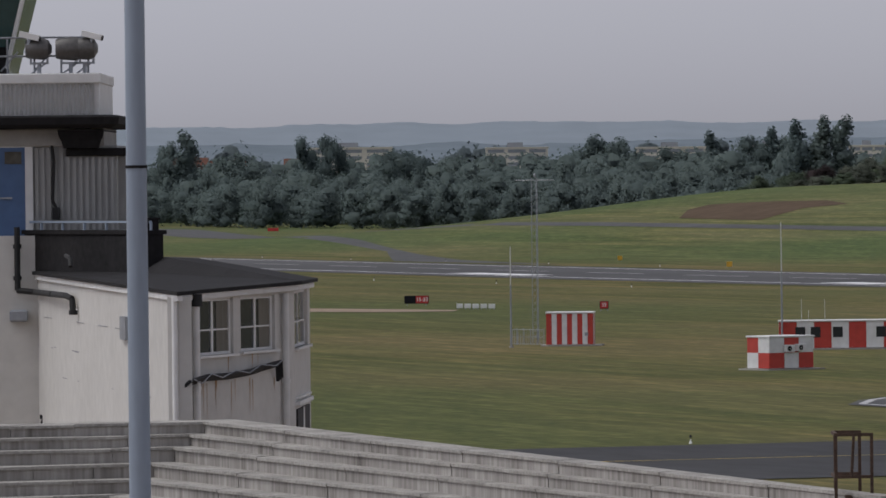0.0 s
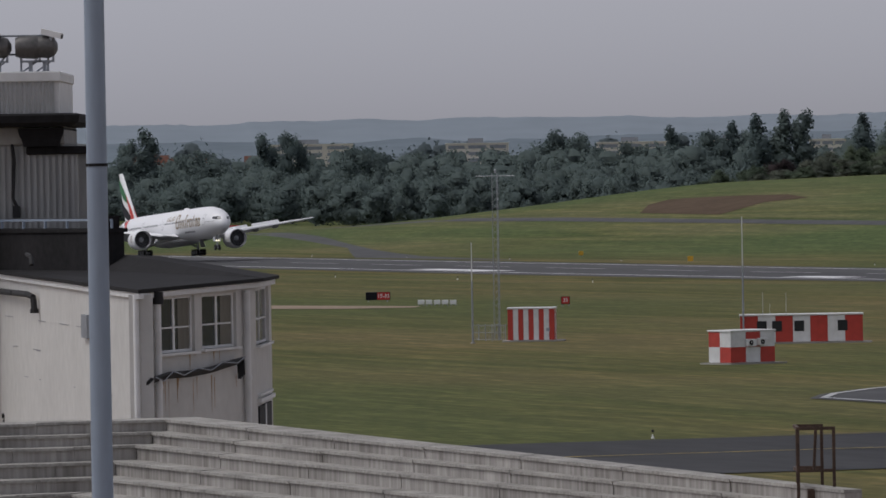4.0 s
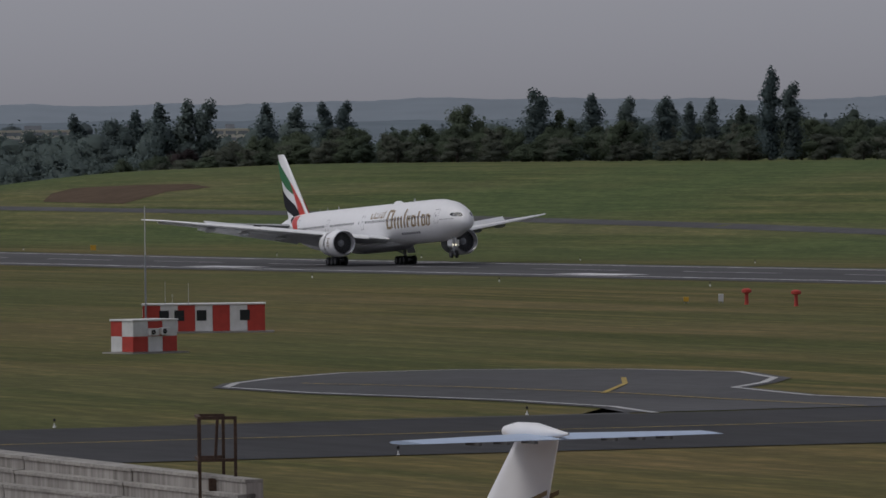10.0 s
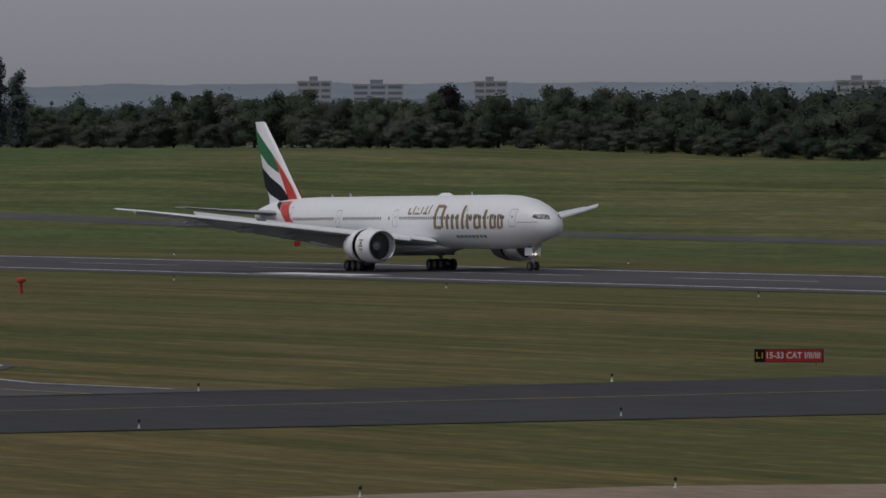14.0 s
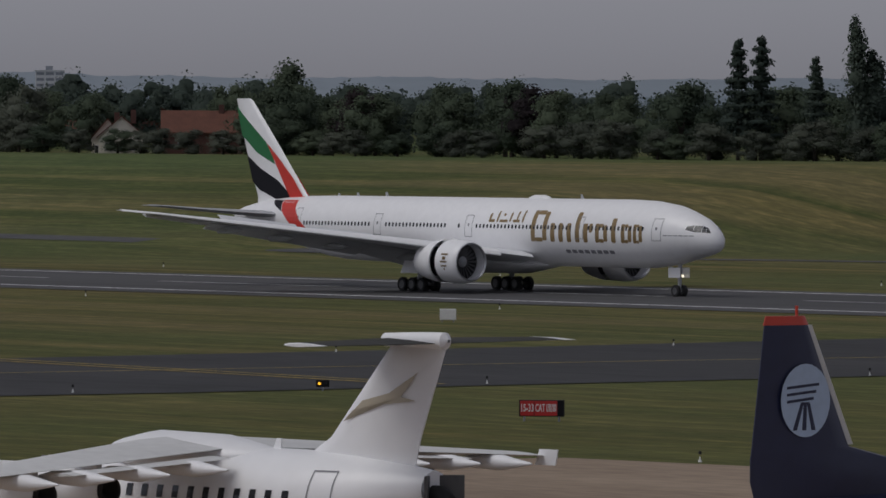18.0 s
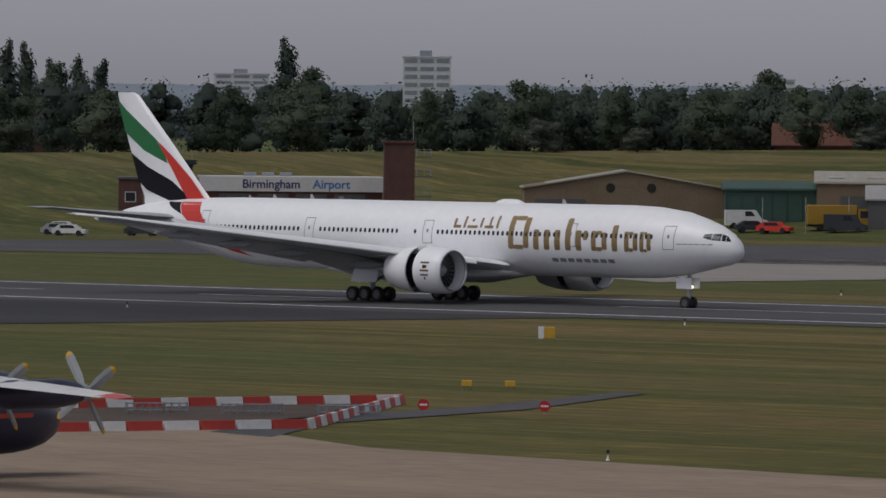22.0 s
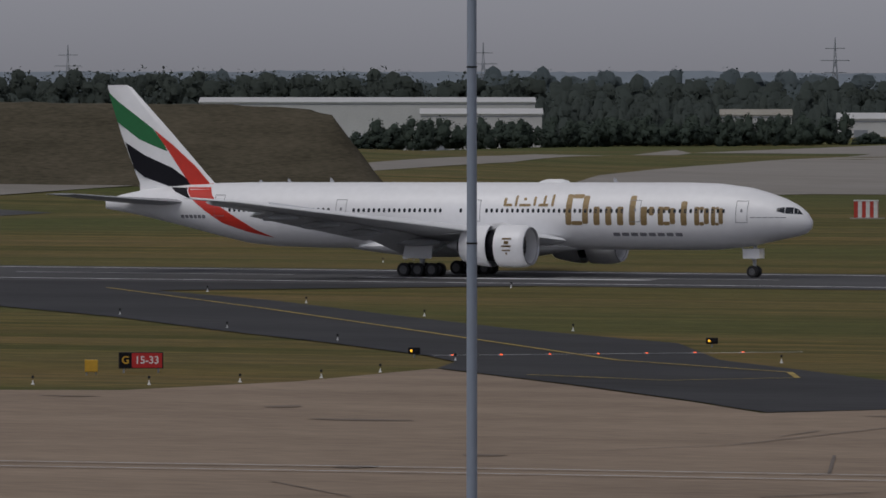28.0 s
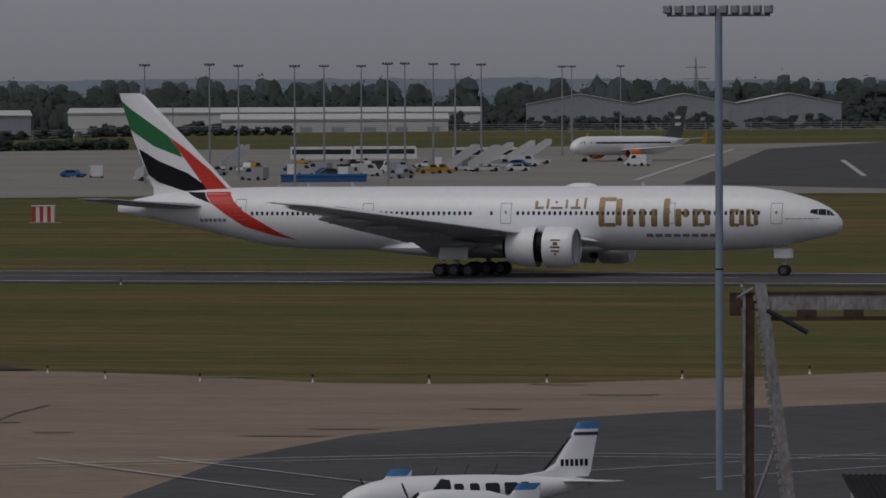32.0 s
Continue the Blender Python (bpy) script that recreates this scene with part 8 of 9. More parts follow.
woods("wood_left_far", rowof(-2900, 850, -1900, 900, 120, 20, 26, 18) + rowof(-3200, 1000, -2000, 1250, 110, 18, 27, 22), M["leaf_far"], "far woodland tinted for haze", 40, 0.7)
woods("wood_far_strip", rowof(-3500, 1000, -2700, 1900, 110, 20, 34, 30) + rowof(-2900, 1300, -2100, 2100, 100, 18, 30, 26) + rowof(-2300, 1500, -1500, 2000, 90, 14, 24, 24), M["leaf_far2"], "far woodland tinted blue-grey for haze", 24, 1.2)
woods("wood_far_right", topped(rowof(-2000, 2100, -1150, 2400, 110, 14, 24, 22), 30, 35) + topped(rowof(-1500, 2000, -1000, 2200, 90, 9, 14, 17), 27, 31) + topped(rowof(-1150, 2400, -700, 2500, 60, 9, 14, 16), 24, 27), M["leaf_wood"], "dark haze-tinted woodland on the skyline", 30, 0.8)
woods("wood_far_right_edge", topped(rowof(-1400, 2150, -150, 2450, 420, 10, 14, 10), 20.5, 24.5) + topped(rowof(-1200, 2500, 100, 2750, 260, 12, 16, 13), 27, 31.5), M["leaf_haze"], "dark haze-tinted woodland behind the warehouses", 26, 0.45, core=0.9)
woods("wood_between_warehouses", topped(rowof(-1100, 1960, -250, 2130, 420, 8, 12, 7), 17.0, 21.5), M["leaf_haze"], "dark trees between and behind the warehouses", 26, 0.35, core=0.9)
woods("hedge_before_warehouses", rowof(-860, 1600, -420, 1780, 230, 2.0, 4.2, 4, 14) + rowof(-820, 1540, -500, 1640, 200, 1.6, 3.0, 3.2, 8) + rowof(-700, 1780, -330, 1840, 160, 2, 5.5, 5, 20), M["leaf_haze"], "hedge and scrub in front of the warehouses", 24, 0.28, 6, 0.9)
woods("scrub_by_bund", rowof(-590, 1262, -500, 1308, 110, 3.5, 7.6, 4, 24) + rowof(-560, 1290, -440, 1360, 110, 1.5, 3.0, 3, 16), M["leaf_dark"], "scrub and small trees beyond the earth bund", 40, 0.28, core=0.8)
woods("wood_skyline", topped(rowof(-1500, 2750, 150, 3150, 300, 12, 16, 15), 31, 36), M["leaf_far2"], "woodland along the skyline, tinted blue-grey for haze", 22, 0.6, core=0.9)

# haze of distance is painted into the hill colours, paler farther back
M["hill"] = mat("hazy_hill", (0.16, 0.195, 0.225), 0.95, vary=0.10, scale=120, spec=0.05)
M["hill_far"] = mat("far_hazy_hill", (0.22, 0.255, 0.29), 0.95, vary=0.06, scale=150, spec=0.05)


def ridge(name, radius, low, high, seed, material, label):
    """A far hill line all round, seen from the field."""
    v, f = [], []
    n = 1500
    for i in range(n):
        deg = 92 + 86 * i / (n - 1)
        a, q = radians(deg), deg * 0.131 + seed
        h = low + (high - low) * (0.5 + 0.32 * noise.noise((q, seed, 0)) + 0.28 * noise.noise((q * 3.1, seed, 4)) + 0.10 * noise.noise((q * 14, seed, 9)))
        h *= 0.97 - 0.12 * ease((161 - deg) / 40)
        h += 1.3 * noise.noise((i * 0.11, seed, 2)) + 1.1 * max(0.0, noise.noise((i * 0.43, seed, 5))) + 0.9 * max(0.0, noise.noise((i * 0.9, seed, 8)))
        for r, z in ((radius - 500, -2), (radius, h), (radius + 300, h - 6)):
            v.append((r * math.cos(a), r * math.sin(a), z))
        if i:
            b = 3 * i
            f += [(b - 3, b, b + 1, b - 2), (b - 2, b + 1, b + 2, b - 1)]
    return tagged(link(name, v, f, material, None, True), label, "hill", kind="structure")


# nearest ridge, with less haze in its colour
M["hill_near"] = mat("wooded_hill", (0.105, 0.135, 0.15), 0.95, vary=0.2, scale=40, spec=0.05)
ridge("backdrop_woods", 3900, 14, 26, 7.0, M["hill_near"], "wooded rise on the horizon, tinted blue-green for haze")
ridge("backdrop_hills", 4200, 29, 43, 3.0, M["hill"], "long low hills on the horizon, tinted blue-grey for haze")
ridge("backdrop_far_hills", 4500, 45, 54, 11.0, M["hill_far"], "farther hills tinted paler for haze")


# ---- buildings, yard and far apron beyond the runway ----
M["brick"] = mat("dark_red_brick", (0.105, 0.05, 0.04), 0.9, vary=0.2, scale=0.5)
M["buff_wall"] = mat("buff_brick", (0.205, 0.15, 0.10), 0.9, vary=0.12, scale=1.2)
M["pale_roof"] = mat("pale_metal_roof", (0.34, 0.32, 0.27), 0.7, vary=0.12, scale=3, stretch=(1, 0.3, 1))
M["white_fascia"] = mat("white_fascia_panel", (0.58, 0.58, 0.57), 0.5, vary=0.06, scale=2)
M["shed_green"] = mat("green_sheeting", (0.035, 0.085, 0.065), 0.6, vary=0.15, scale=1)
M["title_navy"] = mat("navy_lettering", (0.02, 0.03, 0.12), 0.5, vary=0.05)
M["title_blue"] = mat("blue_lettering", (0.03, 0.16, 0.42), 0.5, vary=0.05)
M["roof_tile"] = mat("red_clay_tiles", (0.13, 0.052, 0.034), 0.9, vary=0.2, scale=0.6)
M["tower_white"] = mat("pale_tower_cladding", (0.58, 0.59, 0.60), 0.8, vary=0.08, scale=6)
M["tower_grey"] = mat("grey_window_band", (0.24, 0.26, 0.29), 0.5, vary=0.1, scale=3)
M["cream_wall"] = mat("cream_flat_walls", (0.66, 0.62, 0.54), 0.85, vary=0.08, scale=6)
M["steel_grey"] = mat("grey_cladding_sheet", (0.27, 0.29, 0.32), 0.6, vary=0.08, scale=5)
M["bund"] = mat("dry_brown_bank", (0.100, 0.086, 0.062), 0.97, vary=0.3, scale=2.5, bump=0.3, spread=(0.048, 0.044, 0.030), spec=0.05, stretch=(0.5, 0.5, 3.0))
M["vehicle_yellow"] = mat("yellow_vehicle_paint", (0.36, 0.21, 0.02), 0.4, vary=0.08)
M["vehicle_blue"] = mat("blue_container_paint", (0.02, 0.11, 0.30), 0.5, vary=0.12)
M["vehicle_grey"] = mat("silver_vehicle_paint", (0.35, 0.36, 0.38), 0.35, 0.3, vary=0.05)
M["vehicle_dark"] = mat("dark_vehicle_paint", (0.03, 0.035, 0.045), 0.35, vary=0.1)


def along(a, b, z=None):
    """A frame at a with x toward b and y away from the runway."""
    z = min(ground_z(*a), ground_z(*b)) if z is None else z
    return pose(a[0], a[1], z, 0, 0, math.degrees(math.atan2(b[1] - a[1], b[0] - a[0]))), math.hypot(b[0] - a[0], b[1] - a[1]), z


def pane_window(root, u, z, w, h, y=0.0):
    win = Shape().box(u - w / 2, y - 0.07, z, u + w / 2, y - 0.005, z + 0.1).box(u - w / 2, y - 0.07, z + h - 0.1, u + w / 2, y - 0.005, z + h).box(u - w / 2, y - 0.07, z, u - w / 2 + 0.1, y - 0.005, z + h).box(u + w / 2 - 0.1, y - 0.07, z, u + w / 2, y - 0.005, z + h).put("window", M["white_fascia"], root)
    Shape().box(u - w / 2 + 0.05, y - 0.03, z + 0.05, u + w / 2 - 0.05, y - 0.006, z + h - 0.05).put("pane", M["glass_dark"], win)


def gabled(name, label, a, b, depth, top, wall, roof, pitch=1.0, category="building", axis="x"):
    """A pitched building from a to b; ridge along x, or toward y for a gable front."""
    m, w, z = along(a, b)
    root = tagged(empty(name, m), label, category)
    ridge_h, eave = top - z, top - z - pitch
    Shape().box(0, 0, -1.5, w, depth, eave).put("wall", M[wall], root)
    r = Shape()
    o = 0.35
    if axis == "x":
        r.loft([[(x, -o, eave - 0.1), (x, depth / 2, ridge_h), (x, depth + o, eave - 0.1), (x, depth + o, eave - 0.3), (x, -o, eave - 0.3)] for x in (-o, w + o)])
    else:
        r.loft([[(-o, y, eave - 0.1), (w / 2, y, ridge_h), (w + o, y, eave - 0.1), (w + o, y, eave - 0.25), (w / 2, y, ridge_h - 0.2), (-o, y, eave - 0.25)] for y in (-o, depth + o)])
        Shape().prism([(0, eave), (w, eave), (w / 2, ridge_h - 0.15)], -0.02, depth, Matrix(((1, 0, 0, 0), (0, 0, 1, 0), (0, 1, 0, 0), (0, 0, 0, 1)))).put("gable", M[wall], root)
    r.put("roof", M[roof], root)
    return root, w, eave


def flat(name, label, a, b, depth, top, wall, cap=None, category="building"):
    m, w, z = along(a, b)
    root = tagged(empty(name, m), label, category)
    Shape().box(0, 0, -1.5, w, depth, top - z - 0.35).put("wall", M[wall], root)
    Shape().chamfer_box(-0.2, -0.2, top - z - 0.35, w + 0.2, depth + 0.2, top - z, 0.04).put("roof", M[cap or wall], root)
    return root, w, top - z


def vehicle(kind, x, y, yaw, m, label):
    L, W, H, cab = {"car": (4.4, 1.8, 1.45, 0.0), "van": (5.4, 2.0, 2.3, 0.0), "truck": (8.5, 2.5, 3.2, 2.2), "fire_engine": (10.5, 2.9, 3.5, 2.6), "bus": (13.0, 2.7, 3.1, 0.0), "pickup": (5.0, 1.9, 1.8, 0.0)}[kind]
    root = tagged(empty(kind, facing(x, y, ground_z(x, y) + 0.06, yaw)), label, kind.replace("_", " "))
    hw = W / 2
    if kind in ("car", "pickup"):
        p = [(-L / 2, 0.3), (L / 2, 0.3), (L / 2, 0.75), (L * 0.28, 0.9), (L * 0.14, H), (-L * 0.28 if kind == "car" else -0.3, H), (-L * 0.44 if kind == "car" else -0.5, 0.95), (-L / 2, 0.9)]
    elif kind == "van":
        p = [(-L / 2, 0.35), (L / 2, 0.35), (L / 2, 0.95), (L * 0.36, 1.2), (L * 0.22, H), (-L / 2, H)]
    else:
        p = [(-L / 2, 0.5), (L / 2, 0.5), (L / 2, H * 0.8), (L / 2 - 0.25, H), (-L / 2, H)]
    if cab:
        Shape().loft([[(u, s, z) for u, z in ((L / 2 - cab, 0.5), (L / 2, 0.5), (L / 2, H * 0.55), (L / 2 - 0.35, H * 0.85), (L / 2 - cab, H * 0.85))] for s in (-hw, hw)]).put("cab", M[m], root)
        Shape().chamfer_box(-L / 2, -hw, 0.75, L / 2 - cab - 0.15, hw, H, 0.06).put("load_body", M[m], root)
        Shape().box(-L / 2, -hw * 0.8, 0.5, L / 2, hw * 0.8, 0.75).put("chassis", M["dark"], root)
    else:
        Shape().loft([[(u, s * hw, z) for u, z in p] for s in (-1, 1)]).put("body", M[m], root)
    for s in (-1, 1):
        if kind == "bus":
            Shape().box(-L / 2 + 0.4, s * hw - 0.02, 1.5, L / 2 - 0.5, s * hw + 0.02, 2.5).put("side_window", M["glass_dark"], root)
        elif cab:
            Shape().box(L / 2 - cab + 0.3, s * hw - 0.02, H * 0.5, L / 2 - 0.6, s * hw + 0.02, H * 0.78).put("side_window", M["glass_dark"], root)
        else:
            Shape().add([(u, s * (hw + 0.012), z) for u, z in ((-L * 0.26 if kind == "car" else -0.2, H * 0.66), (L * 0.2, H * 0.66), (L * 0.12, H * 0.93), (-L * 0.24 if kind == "car" else -0.2, H * 0.93))], [(0, 1, 2, 3)]).put("side_window", M["glass_dark"], root)
        for u in (-L * 0.31, L * 0.31):
            Shape().spin([(s * hw - 0.12, 0.1), (s * hw - 0.12, 0.36), (s * hw + 0.08, 0.36), (s * hw + 0.08, 0.1)], (u, 0, 0.34), "y", 14, True).put("wheel", M["dark"], root, True)
    if kind == "fire_engine":
        Shape().box(-1.5, -0.3, H, 3.0, 0.3, H + 0.35).put("water_cannon", M["galv"], root)
    return root


# fire station
fs, w, h = flat("fire_station_hall", "low fire station with a white lettered fascia", (-616.5, 653.2), (-599.1, 670.2), 16, 8.5, "brick", "white_fascia")
z0 = min(ground_z(-616.5, 653.2), ground_z(-599.1, 670.2))
Shape().box(-0.1, -0.35, h - 2.0, w + 0.1, -0.02, h - 0.02).put("fascia", M["white_fascia"], fs)
for i in range(4):
    u = 2.6 + i * (w - 4) / 4
    Shape().box(u, -0.12, -0.5, u + 4.2, -0.03, h - 2.3).put("bay_door", M["dark_grey"], fs)
lettering("Birmingham", 1.62, M["title_navy"], fs, pose(w * 0.39, -0.38, h - 1.05, 90))
lettering("Airport", 1.62, M["title_blue"], fs, pose(w * 0.72, -0.38, h - 1.05, 90))
cabn, w2, h2 = flat("watch_room", "brick watch room with a black glass cab on top", (-625.4, 646.8), (-617.2, 654.2), 12, 8.3, "brick", "dark_grey")
Shape().loft([[(3.0 - i, 2.0 - i, z), (9.4 + i, 2.0 - i, z), (9.4 + i, 8 + i, z), (3.0 - i, 8 + i, z)] for z, i in ((h2 - 0.1, 0), (h2 + 1.6, 0.5), (h2 + 1.7, 0.9), (h2 + 2.3, 0.9))]).put("glass_cab", M["glass_dark"], cabn)
for i in range(5):
    Shape().box(2.5 + i * 1.8, 1.3, h2 + 2.25, 2.56 + i * 1.8, 1.36, h2 + 3.2).put("roof_aerial", M["galv"], cabn)
Shape().chamfer_box(4.5, 4, h2 + 2.3, 7.5, 7, h2 + 2.9, 0.1).put("roof_plant", M["white_fascia"], cabn)
for i in range(4):
    pane_window(cabn, 1.6 + i * 2.6, h2 - 3.4, 1.5, 1.4)
for i in range(3):
    Shape().chamfer_box(-6 + i * 2.4, 6, h - 0.2, -4.4 + i * 2.4, 8, h + 0.5, 0.05).put("roof_plant", M["galv"], fs).location.x = 12
dt, w3, h3 = flat("drill_tower", "tall dark brick fire drill tower with steel balconies", (-592.8, 663.6), (-589.9, 666.4), 4, 13.4, "brick")
for z in (h3 - 2.2, h3 - 4.8, h3 - 7.4):
    b = Shape().box(w3, -0.6, z, w3 + 2.2, 2.6, z + 0.14).put("balcony", M["dark_grey"], dt)
    for x, y in ((w3 + 2.1, -0.5), (w3 + 0.2, -0.5), (w3 + 1.2, -0.5), (w3 + 2.1, 2.4)):
        Shape().box(x, y, z, x + 0.07, y + 0.07, z + 1.1).put("rail_post", M["galv"], b)
    Shape().box(w3, -0.55, z + 1.05, w3 + 2.2, -0.48, z + 1.13).put("handrail", M["galv"], b)
Shape().tube((w3 - 0.2, 0.2, h3), (w3 - 0.2, 0.2, h3 + 2.6), 0.05, n=6).put("aerial", M["galv"], dt)
pole("flagpole", -620.0, 646.0, 7.5, 0.06, "thin flagpole before the watch room", category="pole")
for x, y, m, k, lb in ((-601, 613, "hut_white", "car", "white hatchback parked by the brick watch room"), (-609, 619, "vehicle_grey", "car", "silver car parked by the brick watch room"), (-620, 631, "hut_white", "car", "white car parked by the brick watch room"), (-593, 618, "vehicle_dark", "car", "dark car parked by the brick watch room"), (-588, 622, "vehicle_dark", "car", "dark car parked by the brick watch room")):
    vehicle(k, x, y, 30, m, lb)
for x, y, lb in ((-606.0, 655.0, "yellow-green airport fire engine outside its bay"), (-599.0, 662.0, "yellow-green airport fire engine outside its bay")):
    vehicle("fire_engine", x, y, -48, "vehicle_yellow", lb)

# sheds
s1, w, e = gabled("brown_hangar", "buff hangar with a pale shallow roof and round vents", (-565.5, 660.6), (-545.8, 678.3), 26, 9.9, "buff_wall", "pale_roof", 2.2, "hangar", "y")
for u in (w * 0.42, w * 0.62):
    Shape().spin([(-0.08, 0.6), (-0.02, 0.6)], (u, 0, e - 0.1), "y", 18, True).put("round_vent", M["dark"], s1)
Shape().box(w * 0.05, -0.1, -0.5, w * 0.3, -0.02, e - 1.6).put("hangar_door", M["dark_grey"], s1)
s2, w, e = gabled("green_shed", "dark green round-topped sheeted store", (-539.5, 670), (-528.5, 679.5), 14, 8.7, "shed_green", "shed_green", 0.9, "shed")
for i in range(8):
    Shape().box(i * w / 7.5, -0.1, 0, i * w / 7.5 + 0.1, -0.01, e - 0.2).put("rib", M["shed_green"], s2)
s3, w, e = gabled("long_brown_building", "long buff brick building with a row of windows and pale roof", (-524.3, 669.7), (-485.4, 701.1), 14, 10.1, "buff_wall", "pale_roof", 1.3)
Shape().box(-0.2, -0.06, -1.5, w + 0.2, -0.01, 1.3).put("brick_plinth", M["brick"], s3)
for i in range(13):
    pane_window(s3, 21.5 + i * 2.15, 3.1, 1.35, 1.3)
Shape().box(3, -0.12, -0.5, 11, -0.02, 4.2).put("roller_door", M["dark_grey"], s3)
for i in range(10):
    Shape().box(1.5 + i * 4.8, 2.0, e + 0.42, 3.5 + i * 4.8, 4.0, e + 0.62).put("rooflight", M["white_fascia"], s3)
s4, w, e = gabled("canopy_shed", "small lean-to store with a pale curved roof", (-515.0, 668.5), (-504.0, 677.5), 6, 8.4, "dark_grey", "cladding", 1.6, "shed")
s5, w, e = gabled("brown_office", "buff brick office block with dark windows", (-474.8, 686.4), (-457.6, 699.3), 16, 10.4, "buff_wall", "pale_roof", 0.9)
for i in range(6):
    pane_window(s5, 1.8 + i * 3.6, 3.6, 1.9, 1.2)
    pane_window(s5, 1.8 + i * 3.6, 0.9, 1.9, 1.1)
s6, w, e = flat("yellow_skip_row", "long yellow steel skip in the yard", (-468.5, 677.6), (-462.5, 682.0), 2.2, ground_z(-465, 680) + 1.9, "vehicle_yellow", category="skip")
Shape().box(-0.03, -0.04, 0.2, w + 0.03, -0.01, 0.3).box(-0.03, -0.04, 1.1, w + 0.03, -0.01, 1.2).put("rib", M["dark_grey"], s6)
yard = random.Random(12)
for k, x, y, m, lb in (("truck", -486.5, 674.0, "vehicle_yellow", "yellow truck in the service yard"), ("truck", -519.0, 668.0, "vehicle_yellow", "yellow loader truck in the service yard"), ("van", -534.7, 668.3, "hut_white", "white van beside the green store"), ("van", -478.0, 694.0, "hut_white", "white van before the offices"), ("pickup", -474.0, 690.0, "hut_white", "white pickup before the offices"), ("van", -437.5, 697.0, "hut_white", "white van below the earth bank"), ("car", -441.5, 695.5, "vehicle_grey", "silver car below the earth bank"), ("truck", -430.5, 699.0, "shed_green", "green truck below the earth bank"), ("pickup", -433.5, 698.0, "vehicle_yellow", "yellow pickup below the earth bank")):
    vehicle(k, x, y, yard.uniform(15, 60), m, lb)
for i in range(16):
    x = -529 + i * 4.4
    y = 662 + (x + 529) * 0.42 + yard.uniform(-3, 3)
    m, c = yard.choice((("hut_white", "white"), ("vehicle_grey", "silver"), ("vehicle_dark", "dark"), ("red", "red"), ("vehicle_dark", "dark")))
    vehicle(yard.choice(("car", "car", "van")), x, y, yard.uniform(10, 70), m, f"{c} vehicle parked in the service yard")
for i in range(14):
    x = -526 + i * 5.2
    y = 661 + (x + 526) * 0.42
    pole("yard_lamp", x, y, 4.5, 0.05, "slim lamp post in the service yard", category="lamp post")
ban = tagged(empty("blue_banner", facing(-610.5, 648.5, ground_z(-610.5, 648.5), 44)), "blue and white banner board on the fence", "banner")
Shape().box(0, 0, 0.5, 5.0, 0.06, 2.3).put("board", M["vehicle_blue"], ban)
Shape().box(0.6, -0.02, 1.1, 3.6, 0, 1.6).put("writing_bar", M["white_fascia"], ban)
for u in (0.1, 2.5, 4.9):
    Shape().box(u - 0.05, 0.06, 0, u + 0.05, 0.14, 2.4).put("post", M["galv"], ban)

# brown earth bank
def earth_bank():
    pts = [(-463, 718, 0.0), (-460, 720, 0.5), (-456.5, 722, 0.88), (-452, 725, 1.0), (-430, 738, 1.13), (-395, 758, 1.16), (-362, 779, 1.08), (-352, 785, 1.03), (-349, 787, 0.94), (-345.5, 789, 0.5), (-342, 791, 0.0)]
    rr = random.Random(8)
    dense = []
    for (x0, y0, a), (x1, y1, b) in zip(pts, pts[1:]):
        k = max(2, int(math.hypot(x1 - x0, y1 - y0) / 2.2))
        dense += [(x0 + (x1 - x0) * i / k, y0 + (y1 - y0) * i / k, a + (b - a) * i / k) for i in range(k)]
    dense.append(pts[-1])
    rings = []
    for x, y, k in dense:
        n = Vector((0.51, -0.86, 0))
        ring = []
        for d, h in ((17, 0), (14.5, 0.18), (12, 0.4), (9, 0.65), (6.2, 0.88), (4.0, 0.98), (0, 1.0), (-4, 0.97), (-10, 0.6), (-17, 0)):
            px, py = x + n.x * d, y + n.y * d
            base = ground_z(px, py) - 0.4
            top = 15.6 + 0.5 * noise.noise((x * 0.03, 3, 0)) + 0.18 * noise.noise((x * 0.5, d, 0))
            ring.append((px + rr.uniform(-0.3, 0.3), py + rr.uniform(-0.3, 0.3), base + (top - base) * h * k + rr.uniform(-0.12, 0.12)))
        rings.append(ring)
    return tagged(Shape().loft(rings).put("earth_bank", M["bund"], None, True), "long flat-topped earth bank covered in dry brown growth", "earth bank", kind="structure")


earth_bank()

